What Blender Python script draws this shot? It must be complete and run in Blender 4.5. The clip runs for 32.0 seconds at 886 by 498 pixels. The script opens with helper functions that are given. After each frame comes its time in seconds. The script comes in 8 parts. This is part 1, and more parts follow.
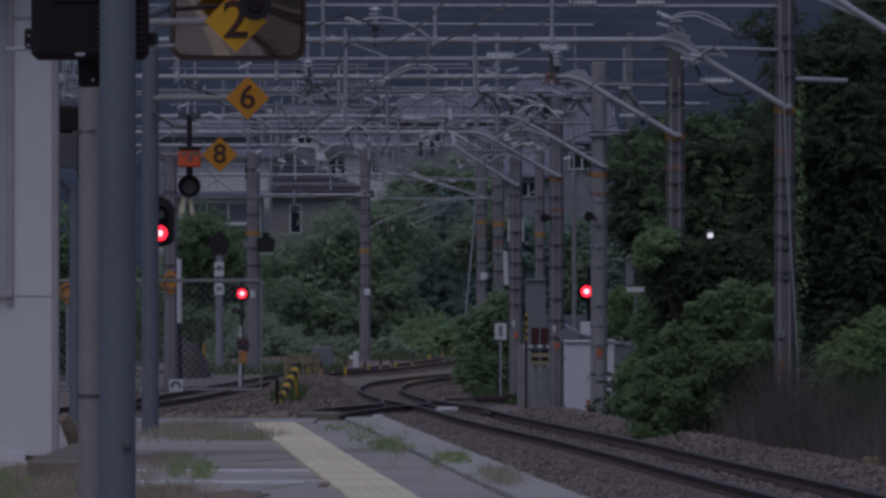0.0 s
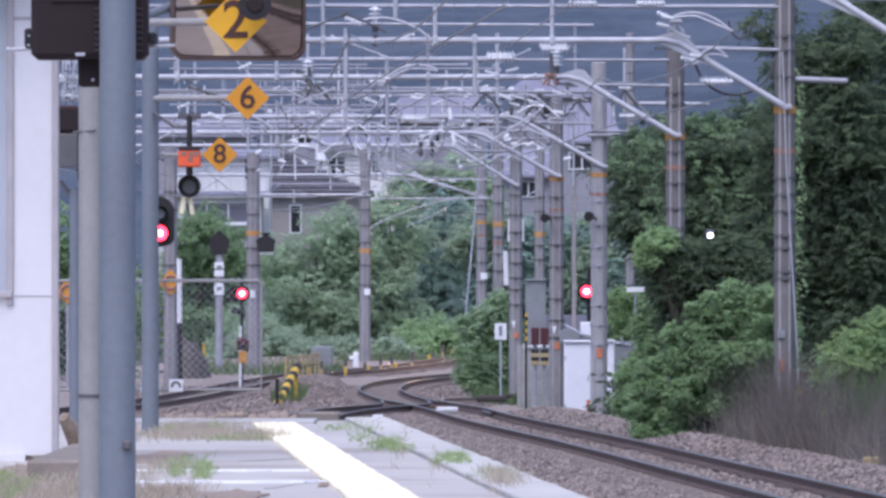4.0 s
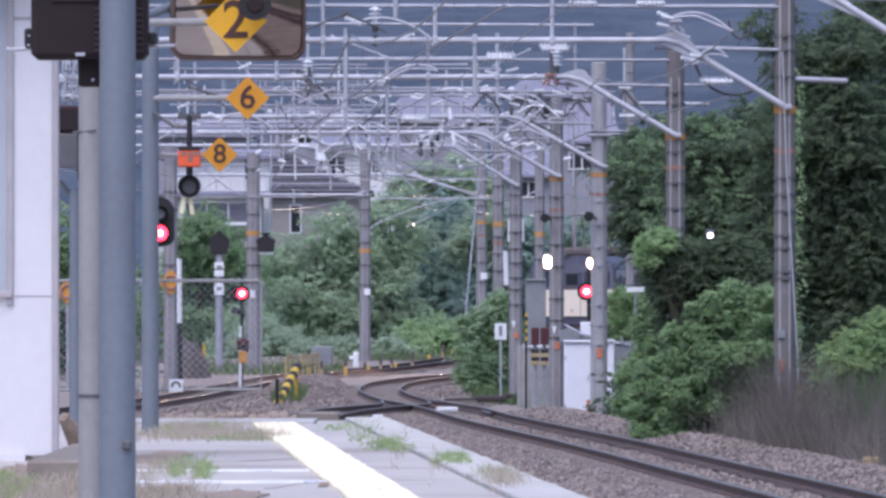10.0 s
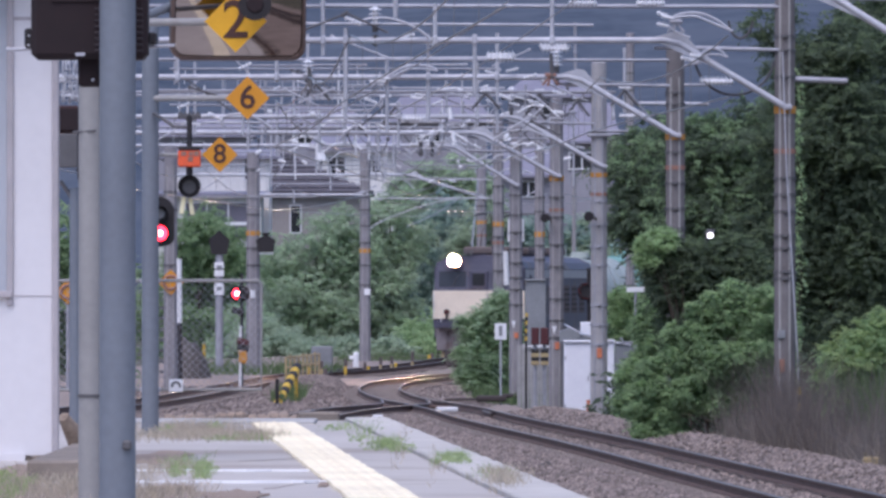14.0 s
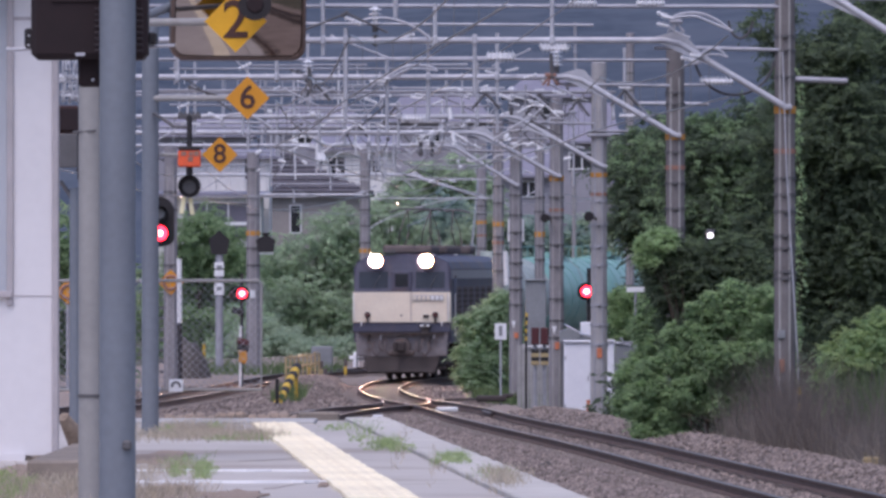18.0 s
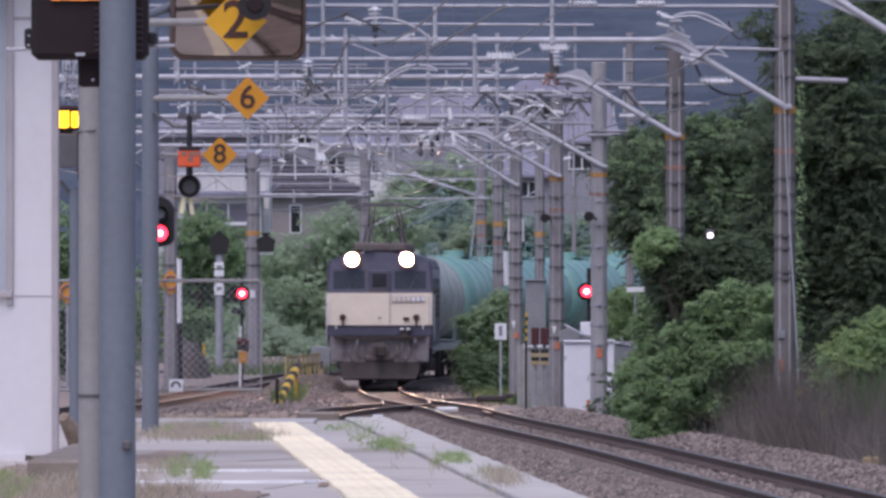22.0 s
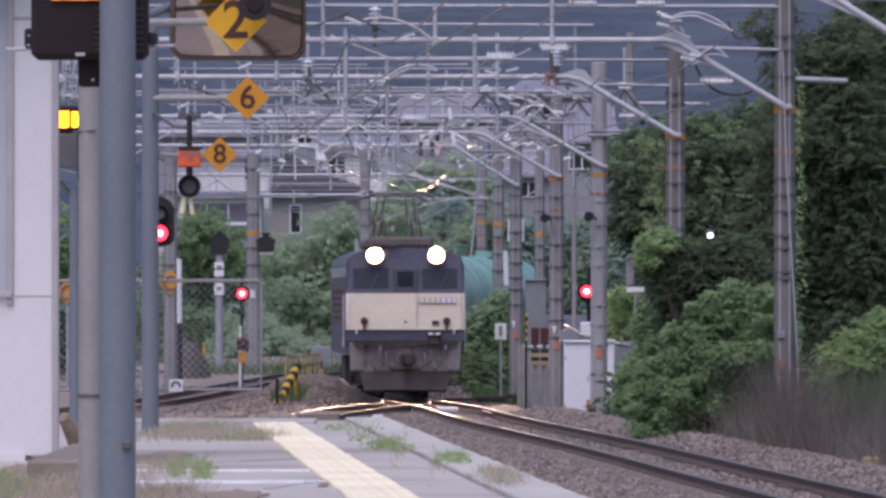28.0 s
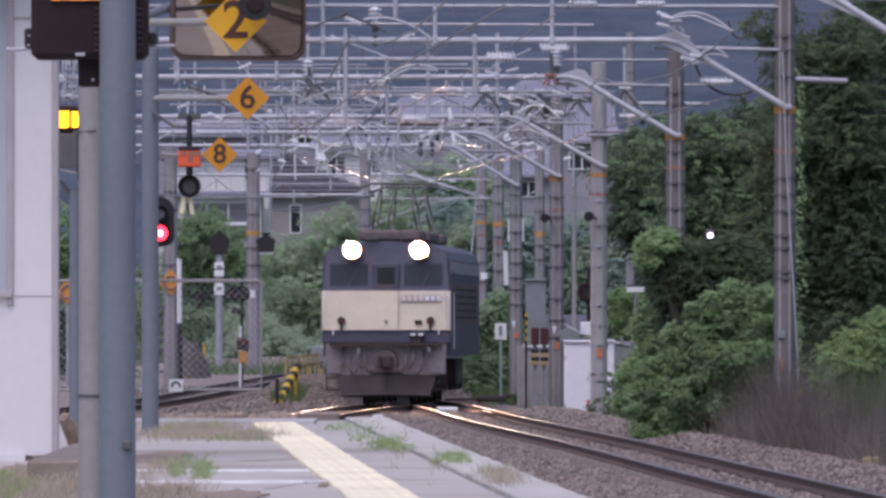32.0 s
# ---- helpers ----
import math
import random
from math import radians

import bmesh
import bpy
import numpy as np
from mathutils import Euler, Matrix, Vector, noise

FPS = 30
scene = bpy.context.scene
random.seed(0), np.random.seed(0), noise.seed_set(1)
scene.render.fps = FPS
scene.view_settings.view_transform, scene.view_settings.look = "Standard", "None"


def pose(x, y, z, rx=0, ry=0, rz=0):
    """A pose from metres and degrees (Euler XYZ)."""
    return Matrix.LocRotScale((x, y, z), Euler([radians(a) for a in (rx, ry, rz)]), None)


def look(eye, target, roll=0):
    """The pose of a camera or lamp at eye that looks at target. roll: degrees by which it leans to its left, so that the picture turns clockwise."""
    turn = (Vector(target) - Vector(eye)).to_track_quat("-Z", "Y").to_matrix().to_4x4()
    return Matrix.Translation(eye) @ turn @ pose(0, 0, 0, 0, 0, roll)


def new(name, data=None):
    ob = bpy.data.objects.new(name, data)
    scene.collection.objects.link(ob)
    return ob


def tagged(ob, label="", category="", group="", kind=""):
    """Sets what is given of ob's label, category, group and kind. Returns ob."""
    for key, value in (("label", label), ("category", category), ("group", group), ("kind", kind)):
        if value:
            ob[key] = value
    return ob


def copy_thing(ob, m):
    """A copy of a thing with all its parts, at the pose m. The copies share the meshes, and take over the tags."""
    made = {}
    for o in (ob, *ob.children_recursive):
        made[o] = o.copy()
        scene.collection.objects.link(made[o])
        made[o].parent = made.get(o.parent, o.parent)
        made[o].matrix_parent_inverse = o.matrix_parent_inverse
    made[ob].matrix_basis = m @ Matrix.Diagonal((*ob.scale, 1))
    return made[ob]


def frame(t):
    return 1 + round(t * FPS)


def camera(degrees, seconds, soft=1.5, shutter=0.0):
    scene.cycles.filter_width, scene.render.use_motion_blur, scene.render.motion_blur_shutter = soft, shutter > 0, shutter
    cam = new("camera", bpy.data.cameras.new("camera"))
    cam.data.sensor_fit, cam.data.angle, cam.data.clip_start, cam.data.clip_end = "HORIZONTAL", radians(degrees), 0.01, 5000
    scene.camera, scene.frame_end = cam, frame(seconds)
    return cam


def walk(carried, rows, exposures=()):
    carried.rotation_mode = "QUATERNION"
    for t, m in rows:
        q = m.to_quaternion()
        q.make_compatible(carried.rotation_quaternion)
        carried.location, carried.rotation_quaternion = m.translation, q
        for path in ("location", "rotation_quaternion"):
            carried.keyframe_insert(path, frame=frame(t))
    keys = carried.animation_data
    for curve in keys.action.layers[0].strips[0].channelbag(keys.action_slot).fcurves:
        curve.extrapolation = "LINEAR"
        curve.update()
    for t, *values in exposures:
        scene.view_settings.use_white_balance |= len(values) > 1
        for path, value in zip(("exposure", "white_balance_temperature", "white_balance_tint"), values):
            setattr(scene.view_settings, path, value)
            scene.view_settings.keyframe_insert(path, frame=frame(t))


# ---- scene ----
# One place: the end of a country station platform, seen through a long lens.
# x to the right, y along the view, z = 0 at the top of the rails.
cam = camera(5.0, 32.0, soft=2.95)
EYE = pose(0, 0, 2.32, 90.3)
walk(cam, [(0.0, EYE), (32.0, EYE)],
     exposures=[(0.0, -2.1, 5600, 19), (0.5, -1.5, 5600, 19), (1.0, -0.75, 5600, 19), (1.5, -0.4, 5600, 19), (2.0, 0.0, 5600, 19), (2.5, 0.25, 5600, 19), (3.0, 0.33, 5600, 19),
                (8.0, 0.35, 5600, 19), (10.0, 0.3, 5600, 19), (10.6, 0.15, 5650, 19), (11.0, 0.12, 5650, 19), (11.6, 0.28, 5600, 19),
                (12.3, 0.27, 5620, 19), (13.0, 0.2, 5650, 19), (19.0, -0.08, 5900, 23), (25.0, -0.15, 6000, 23), (32.0, -0.15, 6000, 23)])

# ---- daylight: an overcast evening ----
world = bpy.data.worlds.new("world")
scene.world = world
world.use_nodes = True
wn = world.node_tree.nodes
sky = wn.new("ShaderNodeTexSky")
sky.sky_type, sky.sun_disc = "NISHITA", False
sky.sun_elevation, sky.sun_rotation = radians(62), radians(200)
sky.air_density, sky.dust_density, sky.ozone_density = 1.0, 3.0, 1.0
wn["Background"].inputs["Strength"].default_value = 0.15
world.node_tree.links.new(sky.outputs[0], wn["Background"].inputs["Color"])
sun = new("sun", bpy.data.lights.new("sun", "SUN"))
sun.data.energy, sun.data.angle, sun.data.color = 1.5, radians(60), (1.0, 0.96, 0.90)
sun.matrix_basis = look((-16, -44, 88), (0, 0, 0))


# ---- materials ----
def mat(name, col, col2=None, rough=0.7, metal=0.0, scale=6.0, bump=0.0, fine=60.0, island=0.0, glow=0.0, objvar=0.0, wear=None):
    """Two scales of noise between two colours, with relief."""
    m = bpy.data.materials.new(name)
    m.use_nodes = True
    n, l = m.node_tree.nodes, m.node_tree.links
    b = n["Principled BSDF"]
    b.inputs["Roughness"].default_value, b.inputs["Metallic"].default_value = rough, metal
    col2 = col2 or tuple(c * 0.75 for c in col)
    tc = n.new("ShaderNodeTexCoord")
    big, small = n.new("ShaderNodeTexNoise"), n.new("ShaderNodeTexNoise")
    big.inputs["Scale"].default_value, small.inputs["Scale"].default_value = scale, fine
    big.inputs["Detail"].default_value, small.inputs["Detail"].default_value = 5, 3
    for t in (big, small):
        l.new(tc.outputs["Object"], t.inputs["Vector"])
    add = n.new("ShaderNodeMath")
    add.operation = "MULTIPLY_ADD"
    l.new(small.outputs["Fac"], add.inputs[0])
    add.inputs[1].default_value = 0.5
    l.new(big.outputs["Fac"], add.inputs[2])
    ramp = n.new("ShaderNodeMapRange")
    ramp.inputs["From Min"].default_value, ramp.inputs["From Max"].default_value = 0.5, 1.0
    l.new(add.outputs[0], ramp.inputs["Value"])
    mix = n.new("ShaderNodeMix")
    mix.data_type = "RGBA"
    l.new(ramp.outputs[0], mix.inputs["Factor"])
    mix.inputs["A"].default_value, mix.inputs["B"].default_value = (*col2, 1), (*col, 1)
    out = mix.outputs["Result"]
    if wear:
        wn_ = n.new("ShaderNodeTexNoise")
        wn_.inputs["Scale"].default_value, wn_.inputs["Detail"].default_value = wear[1], 8
        l.new(tc.outputs["Object"], wn_.inputs["Vector"])
        r2 = n.new("ShaderNodeMapRange")
        r2.inputs["From Min"].default_value, r2.inputs["From Max"].default_value = wear[2], wear[2] + 0.12
        l.new(wn_.outputs["Fac"], r2.inputs["Value"])
        mx = n.new("ShaderNodeMix")
        mx.data_type = "RGBA"
        l.new(r2.outputs[0], mx.inputs["Factor"])
        l.new(out, mx.inputs["A"])
        mx.inputs["B"].default_value = (*wear[0], 1)
        out = mx.outputs["Result"]
    if island or objvar:
        hsv = n.new("ShaderNodeHueSaturation")
        src = n.new("ShaderNodeNewGeometry").outputs["Random Per Island"] if island else n.new("ShaderNodeObjectInfo").outputs["Random"]
        k = island or objvar
        mr = n.new("ShaderNodeMapRange")
        mr.inputs["To Min"].default_value, mr.inputs["To Max"].default_value = 1 - k, 1 + k
        l.new(src, mr.inputs["Value"])
        l.new(mr.outputs[0], hsv.inputs["Value"])
        l.new(out, hsv.inputs["Color"])
        out = hsv.outputs["Color"]
    l.new(out, b.inputs["Base Color"])
    if bump:
        bp = n.new("ShaderNodeBump")
        bp.inputs["Strength"].default_value, bp.inputs["Distance"].default_value = bump, 0.02
        l.new(add.outputs[0], bp.inputs["Height"])
        l.new(bp.outputs[0], b.inputs["Normal"])
    if glow:
        b.inputs["Emission Color"].default_value, b.inputs["Emission Strength"].default_value = (*col, 1), glow
    return m


def leaf_mat(name, col, col2):
    """Leaves: matt, with part of the light passing through the blade."""
    m = mat(name, col, col2, rough=0.7, scale=0.6, fine=4.0, island=0.2)
    n, l = m.node_tree.nodes, m.node_tree.links
    b = n["Principled BSDF"]
    b.inputs["Specular IOR Level"].default_value = 0.08
    tr = n.new("ShaderNodeBsdfTranslucent")
    l.new(b.inputs["Base Color"].links[0].from_socket, tr.inputs["Color"])
    mx = n.new("ShaderNodeMixShader")
    mx.inputs["Fac"].default_value = 0.55
    l.new(b.outputs[0], mx.inputs[1])
    l.new(tr.outputs[0], mx.inputs[2])
    l.new(mx.outputs[0], n["Material Output"].inputs["Surface"])
    return m


CONCRETE = mat("concrete", (0.50, 0.48, 0.46), (0.36, 0.35, 0.35), 0.9, scale=0.7, bump=0.4, fine=25, wear=((0.26, 0.25, 0.25), 1.3, 0.6))
SLAB = mat("edge_slab", (0.58, 0.55, 0.51), (0.46, 0.43, 0.40), 0.88, scale=0.3, bump=0.1, fine=4, objvar=0.07)
ASPHALT = mat("platform_asphalt", (0.53, 0.49, 0.455), (0.43, 0.395, 0.365), 0.9, scale=0.16, bump=0.05, fine=2, wear=((0.35, 0.305, 0.27), 0.35, 0.55))
TACTILE = mat("tactile_yellow", (0.95, 0.87, 0.67), (0.88, 0.76, 0.52), 0.75, scale=0.5, bump=0.05, fine=6, objvar=0.07, wear=((0.60, 0.45, 0.27), 2.2, 0.62))
WHITE_LINE = mat("white_line_paint", (0.92, 0.92, 0.92), (0.82, 0.82, 0.82), 0.7, scale=3)
STAINED = mat("stained_concrete", (0.29, 0.245, 0.205), (0.185, 0.155, 0.13), 0.9, scale=1.5, fine=20, bump=0.4)
DIRT = mat("dry_dirt", (0.36, 0.28, 0.22), (0.25, 0.19, 0.15), 0.95, scale=2, bump=0.6, fine=25)
RUBBLE = mat("dark_rubble", (0.12, 0.105, 0.10), (0.06, 0.053, 0.05), 0.95, scale=5, bump=1.0, fine=22)
LOG = mat("pale_log", (0.34, 0.27, 0.21), (0.16, 0.115, 0.085), 0.9, scale=6, fine=30)
GRAVEL = mat("gravel_ground", (0.34, 0.275, 0.24), (0.2, 0.16, 0.14), 0.95, scale=1.2, bump=1.0, fine=14)
STONE = mat("ballast_stone", (0.285, 0.232, 0.208), (0.165, 0.133, 0.118), 0.95, scale=0.8, bump=0.3, island=0.52)
SOIL = mat("soil", (0.11, 0.10, 0.065), (0.06, 0.06, 0.035), 0.95, scale=0.3, bump=0.8, fine=8)
RAIL_SIDE = mat("rusty_rail", (0.155, 0.1, 0.083), (0.095, 0.064, 0.055), 0.85, scale=2, fine=20)
RAIL_HEAD = mat("worn_rail_head", (0.22, 0.15, 0.12), (0.125, 0.083, 0.067), 0.34, metal=0.75, scale=2, fine=20)
SLEEPER = mat("sleeper", (0.204, 0.168, 0.15), (0.132, 0.108, 0.096), 0.9, scale=3, island=0.2)
# Far pole colour is lightened for haze; the near one stays darker and browner.
POLE_HAZED = mat("hazed_weathered_concrete_pole", (0.305, 0.287, 0.305), (0.201, 0.187, 0.201), 0.85, scale=2.5, fine=30, bump=0.2, wear=((0.34, 0.325, 0.33), 1.6, 0.62))
POLE_NEAR = mat("near_brown_concrete_pole", (0.205, 0.188, 0.19), (0.13, 0.117, 0.118), 0.85, scale=2.0, fine=26, bump=0.2, wear=((0.30, 0.285, 0.285), 1.2, 0.6))
POLE_PALE = mat("pale_concrete_pole", (0.40, 0.385, 0.39), (0.30, 0.29, 0.30), 0.85, scale=2.5, fine=30, bump=0.2)
RING = mat("dark_steel_ring", (0.135, 0.13, 0.135), None, 0.6, 0.3)
BAND = mat("orange_band", (0.62, 0.30, 0.05), (0.45, 0.2, 0.04), 0.7, scale=5)
BANDRED = mat("faded_red_band", (0.36, 0.18, 0.13), (0.25, 0.14, 0.11), 0.8, scale=5)
GALV = mat("galvanised_steel", (0.55, 0.55, 0.59), (0.40, 0.40, 0.44), 0.5, 0.15, scale=3, fine=25)
GALV_DARK = mat("dull_steel", (0.40, 0.40, 0.44), (0.28, 0.28, 0.31), 0.55, 0.2, scale=3, fine=25)
PIPE_GREY = mat("grey_painted_steel", (0.19, 0.213, 0.248), (0.148, 0.164, 0.192), 0.62, scale=0.8, fine=20, wear=((0.125, 0.13, 0.14), 2.5, 0.62))
PIPE_BEIGE = mat("beige_steel", (0.32, 0.312, 0.305), (0.25, 0.243, 0.238), 0.65, scale=1.2, fine=20, wear=((0.19, 0.17, 0.15), 2.0, 0.62))
WIRE = mat("copper_wire", (0.33, 0.32, 0.33), (0.22, 0.21, 0.22), 0.28, 0.85)
PORCELAIN = mat("white_porcelain", (0.85, 0.85, 0.87), (0.72, 0.72, 0.75), 0.25)
BLACK = mat("black_paint", (0.022, 0.018, 0.02), (0.012, 0.01, 0.012), 0.6, scale=4)
DARKBROWN = mat("dark_brown_box", (0.0238, 0.0127, 0.0145), (0.0153, 0.00935, 0.011), 0.9, scale=4)
MIRROR_FRAME = mat("brown_mirror_frame", (0.13, 0.085, 0.07), (0.09, 0.06, 0.05), 0.5, scale=4)
SIGN_YELLOW = mat("sign_yellow", (0.66, 0.285, 0.012), (0.56, 0.235, 0.01), 0.6, scale=5)
SIGN_BRIGHT = mat("sign_bright_yellow", (0.78, 0.41, 0.012), (0.66, 0.34, 0.01), 0.6, scale=5)
TAG = mat("orange_tag", (0.70, 0.22, 0.10), (0.45, 0.15, 0.08), 0.7, scale=9)
STRIP_CREAM = mat("cream_plastic", (0.90, 0.84, 0.55), (0.78, 0.70, 0.42), 0.4, scale=9)
SIGN_INK = mat("sign_ink", (0.075, 0.03, 0.022), None, 0.7)
FADED_YELLOW = mat("faded_yellow", (0.46, 0.37, 0.19), (0.32, 0.24, 0.13), 0.8, scale=6)
SIGN_WHITE = mat("sign_white", (0.82, 0.82, 0.84), (0.7, 0.7, 0.72), 0.6, scale=5)
ORANGE_BOX = mat("orange_red_box", (0.85, 0.13, 0.04), (0.62, 0.09, 0.03), 0.6, scale=8)
WALL_WHITE = mat("white_siding", (0.74, 0.72, 0.735), (0.67, 0.65, 0.665), 0.6, scale=0.6, fine=10)
ALU = mat("aluminium_frame", (0.5, 0.5, 0.54), (0.4, 0.4, 0.44), 0.4, 0.6)
# This pane is pale because the sky's reflection is painted into its colour.
PANE_SKY = mat("sky_tinted_pane", (0.52, 0.55, 0.60), (0.45, 0.48, 0.53), 0.3, scale=1.0)
CORNER = mat("corner_trim", (0.468, 0.429, 0.442), (0.364, 0.338, 0.351), 0.6, scale=3)
CABINET = mat("cabinet_white", (0.86, 0.86, 0.92), (0.78, 0.78, 0.85), 0.5, scale=1.5, fine=12)
CABINET_GREY = mat("cabinet_grey", (0.27, 0.28, 0.30), (0.2, 0.21, 0.22), 0.6, scale=2, fine=12)
FENCE_GREY = mat("weathered_board", (0.42, 0.405, 0.40), (0.27, 0.265, 0.255), 0.85, scale=2, fine=12, wear=((0.27, 0.29, 0.23), 1.5, 0.6))
RED_DARK = mat("dark_red_lamp_back", (0.10, 0.022, 0.025), (0.06, 0.015, 0.018), 0.5, scale=5)
STRIPE_YELLOW = mat("stripe_yellow", (0.72, 0.48, 0.05), (0.5, 0.32, 0.04), 0.7, scale=5)
RED_GLOW = mat("red_lamp_glow", (1.0, 0.02, 0.035), (1.0, 0.02, 0.03), 0.4, glow=9.0)
RED_CORE = mat("red_lamp_core", (1.0, 0.45, 0.40), (1.0, 0.4, 0.36), 0.4, glow=14.0)
AMBER_SPILL = mat("amber_spill_glow", (1.0, 0.36, 0.06), (1.0, 0.28, 0.04), 0.4, glow=0.3)
RING_DIM = mat("worn_black_slat", (0.05, 0.036, 0.042), (0.032, 0.024, 0.028), 0.7, scale=6)
AMBER_GLOW = mat("amber_lamp_glow", (1.0, 0.50, 0.01), (1.0, 0.40, 0.01), 0.4, glow=3.2)
WHITE_GLOW = mat("white_lamp_glow", (1.0, 0.93, 0.85), (1.0, 0.93, 0.85), 0.4, glow=3.0)
HEAD_GLOW = mat("headlamp_glow", (1.0, 0.64, 0.40), (1.0, 0.64, 0.40), 0.4, glow=4500.0)
# Warm halo of the headlamps, painted as a glowing colour of its own.
HEAD_HALO = mat("headlamp_halo_glow", (1.0, 0.55, 0.16), (1.0, 0.55, 0.16), 0.4, glow=3.0)
LOCO_CREAM = mat("cream_paint", (0.78, 0.70, 0.58), (0.68, 0.60, 0.50), 0.55, scale=1.5, fine=12, wear=((0.60, 0.49, 0.39), 2.4, 0.66))
LOCO_BLUE = mat("dull_blue_paint", (0.085, 0.085, 0.13), (0.06, 0.06, 0.095), 0.5, scale=1.5, fine=12, wear=((0.115, 0.085, 0.085), 1.3, 0.52))
LOCO_GREY = mat("dusty_underframe", (0.165, 0.132, 0.126), (0.10, 0.08, 0.077), 0.85, scale=2, fine=12)
LOCO_APRON = mat("dusty_apron", (0.27, 0.245, 0.26), (0.17, 0.15, 0.155), 0.8, scale=2.5, fine=14, wear=((0.13, 0.095, 0.085), 2.2, 0.55))
LOCO_DARK = mat("dark_running_gear", (0.065, 0.05, 0.048), (0.04, 0.032, 0.031), 0.85, scale=2)
TANK_GREEN = mat("tank_green", (0.25, 0.44, 0.395), (0.18, 0.35, 0.315), 0.4, scale=0.5, fine=5)
TANK_DUSTY = mat("dusty_tank_with_rust_runs", (0.46, 0.50, 0.47), (0.34, 0.385, 0.36), 0.5, scale=0.6, fine=5, wear=((0.30, 0.17, 0.11), 1.1, 0.6))
INDICATOR = mat("reddish_brown_case", (0.055, 0.022, 0.022), (0.035, 0.015, 0.016), 0.7, scale=4)
TANK_GREY = mat("tank_grey", (0.36, 0.37, 0.37), (0.27, 0.28, 0.28), 0.5, scale=1.0, fine=8)
BARK = mat("bark", (0.10, 0.075, 0.055), (0.06, 0.045, 0.035), 0.95, scale=5, bump=0.6)
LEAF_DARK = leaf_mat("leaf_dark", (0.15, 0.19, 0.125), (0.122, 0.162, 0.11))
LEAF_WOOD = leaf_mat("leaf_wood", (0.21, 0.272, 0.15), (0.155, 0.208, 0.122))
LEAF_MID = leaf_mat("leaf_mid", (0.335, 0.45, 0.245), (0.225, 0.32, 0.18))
# Thicket, conifer and far leaves are paler: distance haze is in their colours.
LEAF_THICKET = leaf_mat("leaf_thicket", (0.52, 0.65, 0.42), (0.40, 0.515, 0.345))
LEAF_LIGHT = leaf_mat("leaf_light", (0.43, 0.57, 0.30), (0.31, 0.43, 0.225))
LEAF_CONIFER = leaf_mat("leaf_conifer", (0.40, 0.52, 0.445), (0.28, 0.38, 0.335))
LEAF_HAZE = leaf_mat("leaf_haze", (0.47, 0.565, 0.40), (0.345, 0.43, 0.31))
GRASS = leaf_mat("grass_green", (0.19, 0.255, 0.115), (0.125, 0.175, 0.085))
WEED = leaf_mat("weed_green", (0.44, 0.53, 0.25), (0.30, 0.40, 0.18))
GRASS_DRY = leaf_mat("grass_dry", (0.62, 0.54, 0.42), (0.45, 0.385, 0.29))
BRUSH_PALE = leaf_mat("pale_dead_grass", (0.36, 0.31, 0.265), (0.21, 0.178, 0.152))
BRUSH = leaf_mat("dead_brush", (0.285, 0.24, 0.208), (0.155, 0.128, 0.11))
# The hill's blue-grey is distance haze put into its colour.
HILL_HAZED = mat("hazed_wooded_hill", (0.082, 0.1, 0.132), (0.032, 0.047, 0.074), 1.0, scale=0.06, fine=0.5, wear=((0.075, 0.09, 0.12), 0.07, 0.5))
HOUSE_WHITE = mat("house_render_pale", (0.80, 0.78, 0.76), (0.70, 0.68, 0.67), 0.8, scale=0.4, fine=6)
HOUSE_GREY = mat("house_render_grey", (0.33, 0.32, 0.36), (0.26, 0.25, 0.28), 0.8, scale=0.4, fine=6)
ROOF_DARK = mat("dark_roof_tile", (0.115, 0.105, 0.125), (0.075, 0.07, 0.085), 0.7, scale=0.8, fine=8, objvar=0.15)
ROOF_LILAC = mat("weathered_metal_roof", (0.27, 0.26, 0.32), (0.2, 0.19, 0.24), 0.6, scale=0.5, fine=5)
GLASS_DARK = mat("dark_window_glass", (0.03, 0.035, 0.045), None, 0.08)
# Lighter lilac-grey glass for the wide house panes.
GLASS_LILAC = mat("lilac_grey_window_glass", (0.20, 0.19, 0.24), (0.12, 0.115, 0.15), 0.2, scale=0.8)
HOUSE_BEIGE = mat("house_render_beige", (0.40, 0.37, 0.35), (0.32, 0.29, 0.28), 0.8, scale=0.4, fine=6)
HOUSE_CREAM = mat("house_render_cream", (0.62, 0.62, 0.58), (0.54, 0.54, 0.51), 0.8, scale=0.4, fine=6)


def mirror_mat():
    m = bpy.data.materials.new("mirror_glass")
    m.use_nodes = True
    b = m.node_tree.nodes["Principled BSDF"]
    b.inputs["Base Color"].default_value = (0.40, 0.35, 0.32, 1)
    b.inputs["Metallic"].default_value, b.inputs["Roughness"].default_value = 1.0, 0.05
    return m


MIRROR = mirror_mat()


